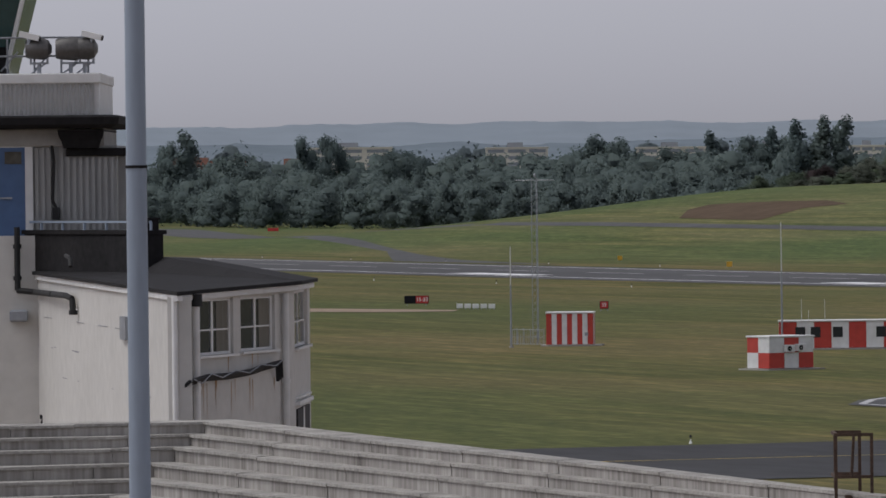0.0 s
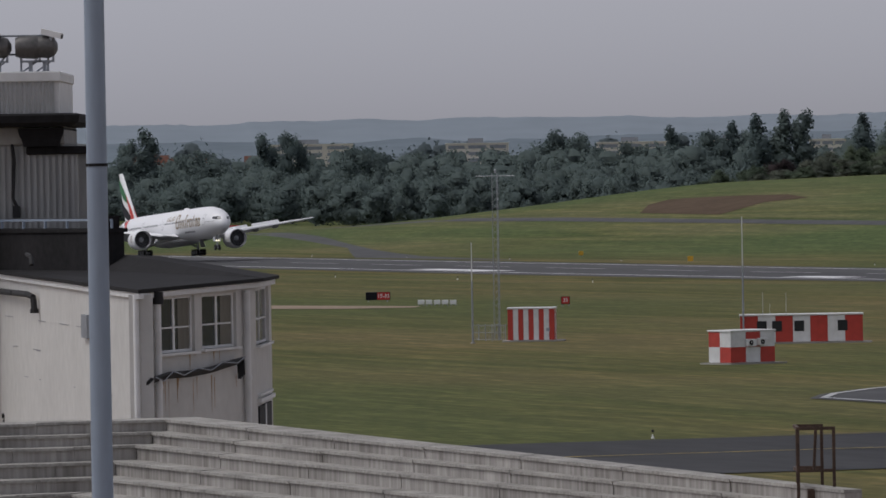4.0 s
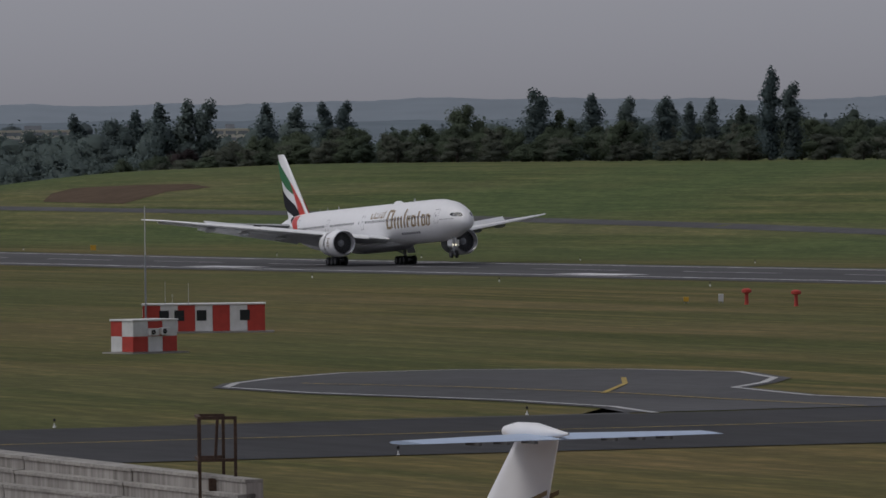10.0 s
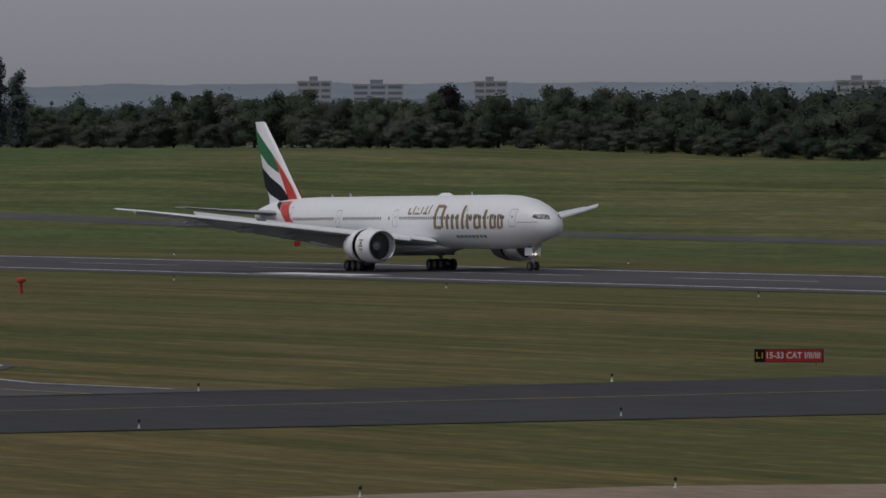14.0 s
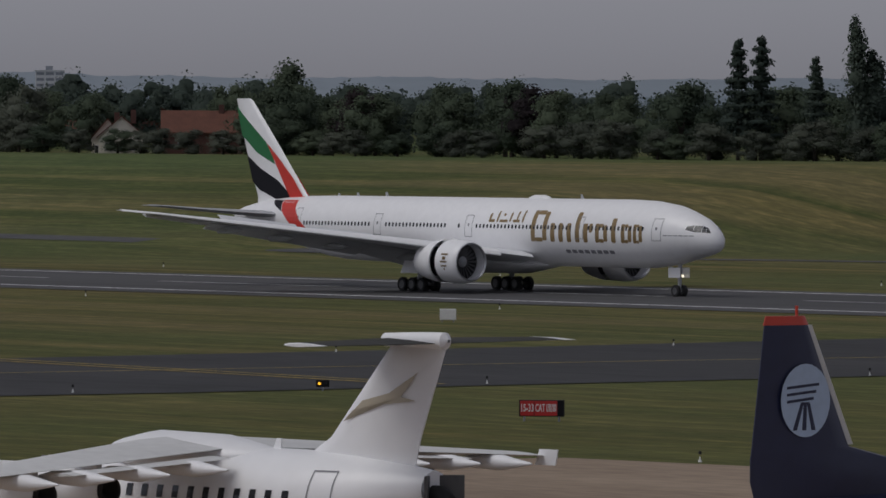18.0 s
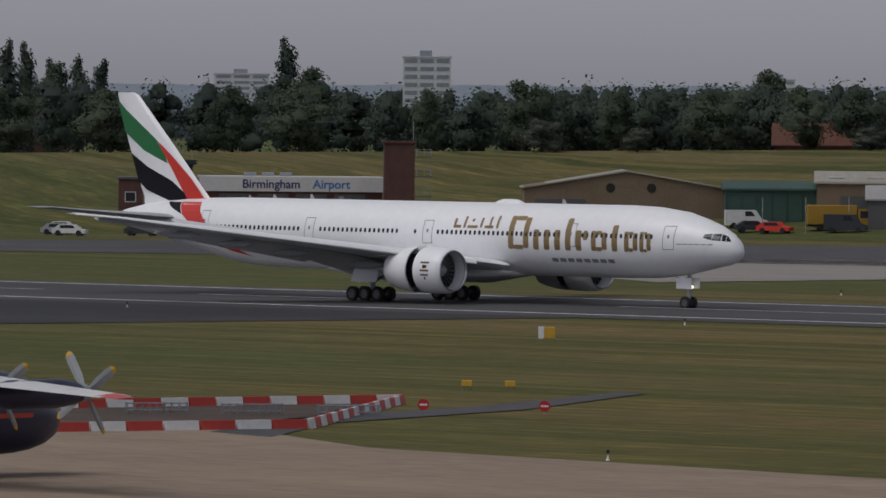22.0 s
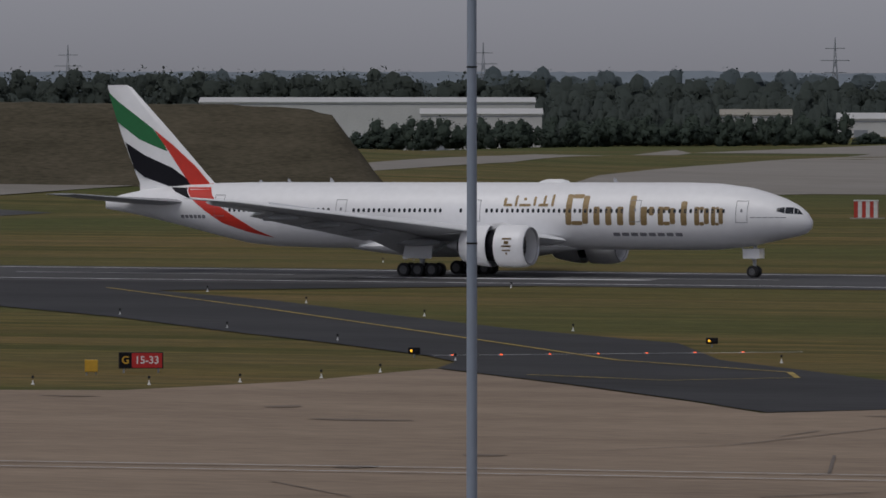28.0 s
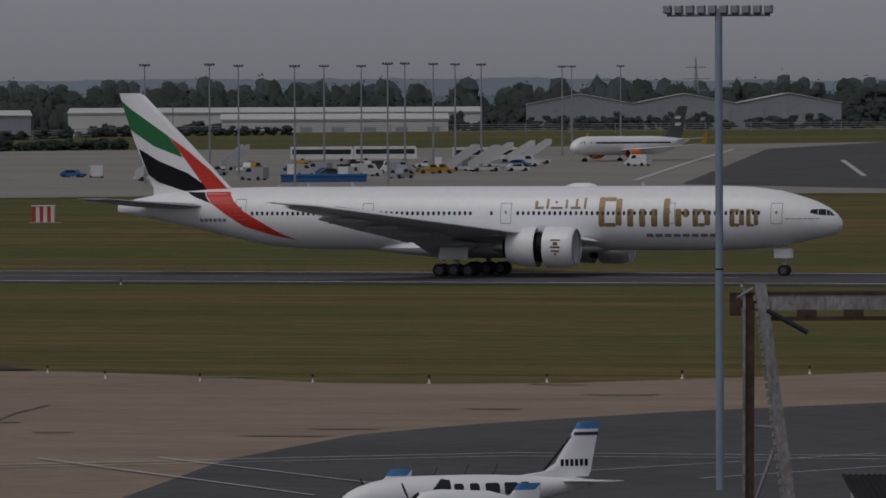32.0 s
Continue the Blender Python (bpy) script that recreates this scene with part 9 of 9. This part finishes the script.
# houses and flats among the far trees
for x, y, w, top, m in ((-921, 648, 7, 16.6, "cream_wall"), (-927.5, 650, 5, 16.2, "cream_wall"), (-904, 651, 12, 17.4, "brick"), (-1299, 709, 9, 17.3, "cream_wall"), (-1312, 706, 8, 17.4, "cream_wall"), (-1310, 731, 11, 17.7, "brick"), (-1322, 752, 12, 18.5, "brick"), (-1058, 738, 12, 17.1, "brick"), (-1060, 754, 10, 18.5, "brick"), (-783, 788, 12, 18.8, "brick"), (-574, 777, 9, 16.2, "brick"), (-540, 800, 8, 16.6, "brick"), (-2990, 904, 18, 25.0, "brick"), (-2985, 920, 16, 23.6, "brick"), (-2970, 948, 14, 24.1, "brick"), (-820, 800, 10, 18.0, "brick"), (-850, 810, 10, 18.4, "brick"), (-880, 806, 11, 18.0, "cream_wall"), (-640, 812, 12, 16.4, "brick")):
    r = math.atan2(y, -x)
    rt = (math.sin(r), math.cos(r))
    a, b = (x - rt[0] * w / 2, y - rt[1] * w / 2), (x + rt[0] * w / 2, y + rt[1] * w / 2)
    hs, w0, e = gabled("house", f"{'cream rendered' if m == 'cream_wall' else 'brick'} house with a red tiled roof among trees", a, b, 8, top, m, "roof_tile", 3.2, "house", "y" if w <= 10 else "x")
    for k in (0.25, 0.75):
        pane_window(hs, w0 * k, e - 2.2, 1.6, 1.3)
    Shape().box(w0 * 0.7, 3.4, e + 2.0, w0 * 0.7 + 0.8, 4.4, e + 4.1).put("chimney", M["brick"], hs)


def block_of_flats(name, label, x, y, w, top, wall, band, base, category="tower block", floors=None):
    """A slab facing the airfield with a recessed window strip on every floor."""
    r = math.atan2(y, -x)
    rt = (math.sin(r), math.cos(r))
    a, b = (x - rt[0] * w / 2, y - rt[1] * w / 2), (x + rt[0] * w / 2, y + rt[1] * w / 2)
    z = ground_z(x, y) - 2
    m, w, z = along(a, b, z)
    root = tagged(empty(name, m), label, category)
    h = top - z
    Shape().box(0, 0, 0, w, 14, h - 0.5).put("wall", M[wall], root)
    Shape().box(-0.3, -0.3, h - 0.5, w + 0.3, 14.3, h).put("roof", M[wall], root)
    Shape().box(w * 0.35, 4, h, w * 0.6, 9, h + 2.0).put("roof_plant", M[band], root)
    step, q = 2.8, h - 2.4
    while q > base:
        for a0, b0 in ((0.04, 0.30), (0.36, 0.64), (0.70, 0.96)):
            Shape().box(w * a0, -0.12, q, w * b0, -0.02, q + 1.35).put("window_strip", M[band], root)
        q -= step
    return root


for x, y, w, top in ((-2984, 1631, 15.5, 41), (-3145, 1754, 25, 41), (-2946, 1702, 15, 40.6), (-2773, 1790, 20, 39.7), (-2965, 2044, 14, 42), (-2607, 2425, 13, 44.4), (-2232, 2240, 13.6, 35.3), (-1689, 1892, 17, 41), (-2423, 2574, 27, 41.8), (-2003, 2474, 13, 38.7), (-1660, 2238, 15, 39.2), (-1646, 2249, 15, 40.7), (-1628, 2263, 17, 41.2), (-1615, 2274, 16, 40.5), (-1802, 2597, 16, 41.3), (-1776, 2617, 16, 40.2), (-1528, 2382, 30, 38.6), (-2272, 1264, 7.5, 27.6)):
    block_of_flats("tower_block", "pale concrete tower block rising above far trees", x, y, w, top, "tower_white", "tower_grey", top - 24)
for x, y, w, top in ((-3042, 993, 36.5, 28.9), (-3019, 1061, 27, 28.2), (-2998, 1124, 30, 27.6), (-2985, 1163, 12, 27.8), (-2971, 1204, 16, 27.4)):
    block_of_flats("cream_flats", "cream low-rise flats between the far woods", x, y, w, top, "cream_wall", "tower_grey", top - 14, "flats")
spire = tagged(empty("church_spire", facing(-1600, 2696, 20, 0)), "grey church tower with a slender spire", "church")
Shape().box(-3, -3, 0, 3, 3, 16).put("tower", M["steel_grey"], spire)
Shape().loft([[(s * math.cos(radians(45 * i)), s * math.sin(radians(45 * i)), z) for i in range(8)] for z, s in ((16, 2.8), (32.7, 0.1))]).put("spire", M["steel_grey"], spire)


def pylon(x, y, top):
    b = ground_z(x, y)
    root = tagged(empty("pylon", facing(x, y, b, 30)), "grey steel lattice electricity pylon on the skyline", "pylon", "pylons")
    h = top - b
    for i in range(4):
        c, s = math.cos(radians(45 + 90 * i)), math.sin(radians(45 + 90 * i))
        Shape().tube((4 * c, 4 * s, 0), (0.7 * c, 0.7 * s, h * 0.75), 0.22, n=5).tube((0.7 * c, 0.7 * s, h * 0.75), (0, 0, h), 0.18, n=5).put("leg", M["steel_grey"], root)
    br = Shape()
    for k in range(7):
        a, c = k / 7 * 0.75, (k + 1) / 7 * 0.75
        wa, wc = 2.83 * (1 - a / 0.75) + 0.5, 2.83 * (1 - c / 0.75) + 0.5
        for s in (-1, 1):
            br.tube((-wa, s * wa, a * h), (wc, s * wc, c * h), 0.12, n=4).tube((wa, s * wa, a * h), (-wc, s * wc, c * h), 0.12, n=4)
    br.put("bracing", M["steel_grey"], root)
    for z, w in ((0.62, 5), (0.75, 6.5), (0.88, 4.5)):
        Shape().tube((-w, 0, z * h), (w, 0, z * h), 0.2, n=5).put("cross_arm", M["steel_grey"], root)


for x, y, t in ((-1552, 2854, 48), (-1377, 2941, 49), (-1149, 2830, 49.4), (-758, 2895, 43.5), (-1600, 2830, 46), (-560, 2960, 44)):
    pylon(x, y, t)

# warehouses and hangars behind the far apron
for a, b, d, top, wl, rf in (((-928, 1823), (-835, 1869), 40, 20.5, "white_fascia", "white_fascia"), ((-654, 1607), (-637, 1615), 14, 16.5, "white_fascia", "pale_roof"), ((-586, 1528), (-559, 1540), 16, 15.5, "white_fascia", "white_fascia"), ((-669, 1765), (-631, 1783), 20, 18.9, "steel_grey", "white_fascia"), ((-655, 1874), (-534, 1915), 40, 19.7, "white_fascia", "white_fascia"), ((-760, 1640), (-730, 1655), 18, 16.8, "white_fascia", "white_fascia"), ((-540, 1700), (-480, 1722), 22, 17.4, "white_fascia", "white_fascia")):
    wh, w, e = gabled("warehouse", "long pale metal-clad warehouse beyond the airfield", a, b, d, top, wl, rf, 1.4, "warehouse")
    for i in range(int(w / 9)):
        Shape().box(4 + i * 9, -0.15, 0, 7.5 + i * 9, -0.02, e * 0.42).put("loading_door", M["steel_grey"], wh)
    Shape().box(-0.1, -0.1, e - 1.0, w + 0.1, -0.02, e - 0.75).put("gutter_band", M["steel_grey"], wh)
hx = [(-505, 1872), (-475, 1882), (-445, 1892), (-415, 1902)]
for a, b in zip(hx, hx[1:]):
    hg, w, e = gabled("grey_hangar", "large grey hangar with a pale low gabled roof", a, b, 60, 23.4, "steel_grey", "white_fascia", 3.0, "hangar", "y")
    for i in range(4):
        Shape().box(1.5 + i * (w - 3) / 4, -0.2, 0, 1.2 + (i + 1) * (w - 3) / 4, -0.02, e - 1.5).put("door_leaf", M["steel_grey"], hg)
fen = tagged(empty("perimeter_fence"), "long grey mesh perimeter fence behind the far apron", "fence")
prev = None
for i in range(60):
    x, y = -900 + i * 12, 1560 + i * 3.2
    z = ground_z(x, y)
    Shape().box(x - 0.1, y - 0.1, z - 0.2, x + 0.1, y + 0.1, z + 2.6).put("post", M["galv"], fen)
    if prev:
        for q in (0.5, 1.1, 1.7, 2.3):
            Shape().add([(prev[0], prev[1], prev[2] + q), (x, y, z + q), (x, y, z + q + 0.16), (prev[0], prev[1], prev[2] + q + 0.16)], [(0, 1, 2, 3)]).put("rail", M["galv"], fen)
    prev = (x, y, z)
for x, y, top in ((-263, 914, 24.8), (-268, 959, 25.2), (-278, 1001, 25.3), (-237, 917, 24.5), (-281, 1056, 25.6), (-276, 1063, 25.6), (-220, 916, 24.8), (-270, 1071, 26.1), (-266, 1076, 26), (-278, 1125, 26.3), (-259, 1084, 25.9), (-296, 1251, 26.7), (-310, 1302, 27.1), (-326, 1390, 27.8), (-324, 1089, 18.6)):
    z = ground_z(x, y)
    ms = tagged(empty("apron_light_mast", facing(x, y, z, 20)), "tall slim grey apron mast with a ring of floodlights", "light mast", "apron light masts")
    hh = top - z
    Shape().tube((0, 0, 0), (0, 0, hh), 0.22, 0.1, 8).put("mast", M["galv"], ms, True)
    Shape().tube((-0.8, 0, hh - 0.15), (0.8, 0, hh - 0.15), 0.06, n=6).put("cross_arm", M["galv"], ms)
    for u in (-0.75, -0.25, 0.25, 0.75):
        Shape().chamfer_box(u - 0.2, -0.25, hh - 0.1, u + 0.2, 0.2, hh + 0.22, 0.04).put("floodlight", M["dark_grey"], ms)
    Shape().box(-0.4, -0.4, -0.1, 0.4, 0.4, 0.5).put("base", M["concrete_grey"], ms)


def far_jet():
    a = tagged(empty("parked_jet", pose(-266, 1163, ground_z(-262, 1180) - 0.4, 0, 0, 246)), "white parked jet with a grey fin and orange engines", "aircraft", "parked aircraft")
    h = Hull(36, 1.9, 3.6, 0.13, 0.32, 0.5)
    h.band(a, 0, 36, M["white_paint"])
    for side in (1, -1):
        foil(a, "wing", M["dirty_white"], [(13, 20, side * 1.5, 2.6, 0.8), (17, 20.5, side * 6, 3.0, 0.5), (21.5, 23, side * 16, 3.9, 0.15)])
        upright(a, "winglet", M["sign_yellow"], [(21.5, 23, 3.9, 0.1), (22.8, 23.6, 6.2, 0.05)], y=side * 16)
        foil(a, "tailplane", M["dirty_white"], [(31, 34.5, side * 0.5, 4.6, 0.3), (33.5, 35.5, side * 7, 5.2, 0.12)])
        nacelle(a, 11.5, side * 5, 1.9, 1.0, 3.6, M["orange"])
        h.strip(a, "window_row", M["glass_dark"], 4, 29, 4.0, 4.35, side, 12)
        h.patch(a, "cockpit_window", M["glass_dark"], [(1.2, 3.9), (2.4, 3.9), (2.5, 4.5), (1.8, 4.4)], side)
    upright(a, "fin", M["dark_grey"], [(27, 34, 5.0, 0.4), (29, 34.3, 6.0, 0.4), (33, 36, 11.6, 0.25)])
    for z in (7.6, 9.0):
        fin_patch(a, "fin_emblem_bar", M["white_paint"], [(31.6, z), (33.4, z), (33.6, z + 0.6), (31.8, z + 0.6)], 0.22)
    undercarriage(a, ((4.0, 0, 2.2), (18, 2.8, 2.4), (18, -2.8, 2.4)), 0.55)


far_jet()


def airstairs(x, y, yaw):
    root = tagged(empty("airstairs", facing(x, y, ground_z(x, y) + 0.08, yaw)), "white mobile boarding stairs on the far apron", "boarding stairs", "boarding stairs")
    Shape().box(-3.5, -1.0, 0.4, 2.5, 1.0, 0.9).put("chassis", M["white_fascia"], root)
    for s in (-1, 1):
        Shape().loft([[(-3.2, s * 0.9, 0.9), (-2.4, s * 0.9, 0.9), (2.6, s * 0.9, 4.0), (2.6, s * 0.9, 5.0), (1.8, s * 0.9, 5.0), (-3.2, s * 0.9, 1.9)], [(-3.2, s * 0.97, 0.9), (-2.4, s * 0.97, 0.9), (2.6, s * 0.97, 4.0), (2.6, s * 0.97, 5.0), (1.8, s * 0.97, 5.0), (-3.2, s * 0.97, 1.9)]]).put("side_panel", M["white_fascia"], root)
        for u in (-2.2, 1.6):
            Shape().spin([(s * 0.9, 0.1), (s * 0.9, 0.4), (s * 1.1, 0.4), (s * 1.1, 0.1)], (u, 0, 0.4), "y", 12, True).put("wheel", M["dark"], root, True)
    for i in range(10):
        Shape().box(-2.8 + i * 0.5, -0.85, 0.9 + i * 0.31, -2.3 + i * 0.5, 0.85, 1.0 + i * 0.31).put("step", M["steel_grey"], root)


for x, y, yaw in ((-274.9, 949.4, 30), (-247.7, 1052.5, 40), (-255, 1062, 40), (-258, 1092, 30), (-262, 1118, 25), (-266, 1141, 30), (-298, 1054, 60)):
    airstairs(x, y, yaw)
vehicle("bus", -325.5, 1180, 20, "hut_white", "white and dark apron bus on the far apron")
vehicle("bus", -313.0, 1184, 20, "hut_white", "white and dark apron bus on the far apron")
vehicle("bus", -285.0, 1165, 25, "hut_white", "white apron bus on the far apron")
st, w, h = flat("blue_container_stack", "blue freight containers and loaders on the far apron", (-250, 946), (-236, 951), 4, ground_z(-244, 948) + 1.5, "vehicle_blue", category="container")
for i in range(26):
    Shape().box(i * w / 26, -0.1, 0.1, i * w / 26 + 0.25, -0.01, h - 0.4).put("corrugation", M["vehicle_blue"], st)
apr = random.Random(21)
for i in range(44):
    x, y = apr.uniform(-300, -236), apr.uniform(955, 1120)
    k, m, lb = apr.choice((("van", "hut_white", "white service van on the far apron"), ("car", "vehicle_dark", "dark car on the far apron"), ("car", "hut_white", "white service car on the far apron"), ("van", "vehicle_grey", "grey service van on the far apron"), ("pickup", "vehicle_yellow", "yellow tug on the far apron"), ("pickup", "hut_white", "white belt loader on the far apron"), ("pickup", "vehicle_grey", "grey tug on the far apron"), ("car", "vehicle_blue", "blue baggage tug on the far apron"), ("pickup", "vehicle_dark", "dark tug on the far apron")))
    vehicle(k, x, y, apr.uniform(0, 180), m, lb)
for x, y in ((-700, 1560), (-720, 1566), (-655, 1590), (-690, 1580), (-610, 1560)):
    vehicle("truck", x, y, apr.uniform(0, 60), apr.choice(("vehicle_blue", "hut_white")), "lorry trailer parked by the warehouses")


# ---- tyre smoke of the touchdown ----
def smoke_material():
    m = bpy.data.materials.new("tyre_smoke")
    m.use_nodes = True
    n, l = m.node_tree.nodes, m.node_tree.links
    b = n["Principled BSDF"]
    b.inputs["Base Color"].default_value = (0.80, 0.84, 0.92, 1)
    b.inputs["Roughness"].default_value, b.inputs["Specular IOR Level"].default_value = 1.0, 0.0
    tc = n.new("ShaderNodeTexCoord")
    sep = n.new("ShaderNodeSeparateXYZ")
    l.new(tc.outputs["Generated"], sep.inputs[0])

    def falloff(out):
        a = n.new("ShaderNodeMath")
        a.operation = "SUBTRACT"
        a.inputs[1].default_value = 0.5
        l.new(out, a.inputs[0])
        c = n.new("ShaderNodeMath")
        c.operation = "MULTIPLY"
        l.new(a.outputs[0], c.inputs[0])
        l.new(a.outputs[0], c.inputs[1])
        return c.outputs[0]
    add = n.new("ShaderNodeMath")
    l.new(falloff(sep.outputs[0]), add.inputs[0])
    l.new(falloff(sep.outputs[2]), add.inputs[1])
    mr = n.new("ShaderNodeMapRange")
    mr.inputs["From Min"].default_value, mr.inputs["From Max"].default_value = 0.20, 0.0
    mr.inputs["To Min"].default_value, mr.inputs["To Max"].default_value = 0.0, 1.0
    l.new(add.outputs[0], mr.inputs["Value"])
    t = n.new("ShaderNodeTexNoise")
    t.inputs["Scale"].default_value, t.inputs["Detail"].default_value = 1.5, 3
    l.new(tc.outputs["Generated"], t.inputs["Vector"])
    k = n.new("ShaderNodeMapRange")
    k.inputs["From Min"].default_value, k.inputs["From Max"].default_value = 0.3, 0.75
    k.inputs["To Min"].default_value, k.inputs["To Max"].default_value = 0.08, 0.60
    l.new(t.outputs["Fac"], k.inputs["Value"])
    sq = n.new("ShaderNodeMath")
    sq.operation = "POWER"
    sq.inputs[1].default_value = 1.8
    l.new(mr.outputs[0], sq.inputs[0])
    mul = n.new("ShaderNodeMath")
    mul.operation = "MULTIPLY"
    l.new(sq.outputs[0], mul.inputs[0])
    l.new(k.outputs[0], mul.inputs[1])
    l.new(mul.outputs[0], b.inputs["Alpha"])
    return m


M["smoke"] = smoke_material()
SMOKE = []
for i, (t0, x, y, z, sx, sz, drift) in enumerate(((6.0, -1339, 451, 1.4, 8, 4.0, 14), (6.5, -1320, 451, 2.4, 11, 5.2, 18), (6.9, -1281, 451, 2.0, 10, 5.0, 10), (7.2, -1264, 452, 2.2, 10, 5.4, 6), (7.4, -1253, 450, 1.8, 8, 4.8, 5), (7.6, -1245, 451, 2.0, 9, 5.0, 4))):
    # each puff is a soft shallow dome, open to the rear
    rg = random.Random(40 + i)
    verts, faces = [(0, -1.0, 0)], []
    for j in range(1, 6):
        for q in range(20):
            a, rr = 2 * math.pi * q / 20, j / 5
            verts.append((sx * rr * math.cos(a), -math.cos(rr * 1.5), sz * rr * math.sin(a)))
    faces += [(0, 1 + q, 1 + (q + 1) % 20) for q in range(20)]
    faces += [(1 + j * 20 + q, 21 + j * 20 + q, 21 + j * 20 + (q + 1) % 20, 1 + j * 20 + (q + 1) % 20) for j in range(4) for q in range(20)]
    ob = link("smoke_puff", np.array(verts), faces, M["smoke"])
    ob.data.polygons.foreach_set("use_smooth", [True] * len(faces))
    puff = tagged(ob, "thin pale grey puff of tyre smoke over the runway", "smoke", "tyre smoke")
    SMOKE.append((puff, t0, x, y, z, sz, drift))


# ---- what moves ----
# seconds, along and across the runway, height, heading off the runway, nose-up pitch
LANDING = [
    (0.0, -1670.99, 429.99, 3.66, -0.71, 2.38),
    (1.0, -1604.37, 429.87, 2.69, -0.71, 2.38),
    (2.0, -1537.78, 429.75, 1.73, -0.71, 2.38),
    (2.5, -1504.50, 429.69, 1.25, -0.71, 2.38),
    (3.5, -1437.97, 429.57, 0.29, -0.71, 2.38),
    (4.5, -1371.47, 429.45, -0.68, -0.71, 2.70),
    (5.0, -1338.24, 429.42, -0.80, -0.74, 3.20),
    (5.5, -1305.24, 429.32, -0.93, -0.79, 3.50),
    (6.0, -1272.07, 429.29, -1.04, -0.78, 3.70),
    (6.5, -1238.86, 429.19, -1.30, -0.66, 3.80),
    (7.0, -1205.22, 429.18, -1.30, -0.33, 3.70),
    (7.5, -1171.94, 429.07, -1.30, -0.16, 3.50),
    (8.0, -1138.82, 429.09, -1.30, 0.04, 3.30),
    (8.5, -1106.73, 429.74, -1.28, -0.02, 3.00),
    (9.0, -1074.65, 430.55, -1.24, -0.11, 2.80),
    (9.5, -1043.06, 431.22, -1.20, -0.57, 2.60),
    (10.0, -1011.35, 432.07, -1.16, -0.82, 2.40),
    (10.5, -977.35, 431.16, -1.09, -1.24, 2.20),
    (11.0, -943.71, 430.43, -1.00, -1.13, 2.00),
    (11.5, -911.38, 429.51, -0.93, -1.16, 1.80),
    (12.0, -879.18, 428.79, -0.85, -0.74, 1.60),
    (12.5, -848.36, 428.02, -0.78, -0.58, 1.30),
    (13.0, -817.27, 427.46, -0.70, -0.28, 1.00),
    (13.5, -788.34, 427.13, -0.64, -0.40, 0.79),
    (15.5, -675.28, 426.01, -0.44, -1.07, 0.51),
    (16.0, -647.88, 425.78, -0.39, -0.96, 0.46),
    (16.5, -621.01, 424.57, -0.34, -1.04, 0.52),
    (17.0, -594.12, 423.51, -0.29, -0.67, 0.38),
    (17.5, -567.79, 421.60, -0.24, -0.62, 0.20),
    (18.0, -541.05, 419.81, -0.19, -0.09, 0.08),
    (18.5, -515.20, 416.99, -0.14, 0.21, -0.04),
    (19.0, -492.04, 417.12, -0.10, 0.99, -0.34),
    (19.5, -470.56, 417.06, -0.06, 1.40, -0.64),
    (20.0, -448.60, 417.17, -0.02, 0.89, -0.51),
    (20.5, -427.66, 417.15, 0.00, -0.36, 0.20),
    (21.0, -406.19, 417.26, 0.00, -0.73, 0.35),
    (21.5, -386.21, 417.21, 0.00, -0.23, 0.06),
    (22.0, -365.41, 417.32, 0.00, -0.19, -0.12),
    (22.5, -345.98, 417.29, 0.00, -0.78, 0.16),
    (23.0, -325.90, 417.39, 0.00, -0.39, 0.01),
    (23.5, -307.03, 417.36, 0.00, 0.33, 0.01),
    (24.0, -287.42, 417.46, 0.00, 0.22, 0.16),
    (24.5, -269.23, 417.44, 0.00, 0.23, 0.11),
    (25.0, -250.02, 417.51, 0.00, 1.00, -0.17),
    (25.5, -231.87, 417.54, 0.00, 0.77, -0.23),
    (27.5, -163.47, 417.67, 0.00, -0.88, 0.35),
    (28.0, -146.73, 417.73, 0.00, -0.26, 0.17),
    (28.5, -131.75, 417.73, 0.00, -0.07, 0.08),
    (29.0, -116.41, 417.80, 0.00, 0.27, -0.39),
    (29.5, -103.12, 417.80, 0.00, -0.03, -0.28),
    (30.0, -89.17, 417.87, 0.00, -0.32, -0.06),
    (30.5, -76.38, 417.88, 0.00, 0.14, -0.01),
    (31.0, -63.41, 417.94, 0.00, 0.94, -0.41),
    (31.5, -51.68, 417.96, 0.00, 1.21, -0.32),
    (32.0, -39.53, 418.00, 0.00, 1.57, 0.05),
]


def motions():
    walk(plane, [(t, pose(x, y, z, 0, -pitch, yaw)) for t, x, y, z, yaw, pitch in LANDING])
    for sleeve, x, y, z in SLEEVES:
        walk(sleeve, [(0.0, pose(x, y, z)), (9.3, pose(x, y, z)), (10.6, pose(x - 0.85, y, z)), (32.0, pose(x - 0.85, y, z))])

    for puff, t0, x, y, z, deep, drift in SMOKE:
        rows = ((0.0, 0, -deep - 0.5 - z), (t0 - 0.2, 0, -deep - 0.5 - z), (t0 + 0.4, 1, -1.2), (t0 + 1.4, drift * 0.4, 0.2), (t0 + 3.0, drift, 0.5), (t0 + 5.0, drift * 1.4, -deep - 0.5 - z), (32.0, drift * 1.4, -deep - 0.5 - z))
        walk(puff, [(t, pose(x + d, y, z + up, 0, 0, 70.3)) for t, d, up in rows])


motions()
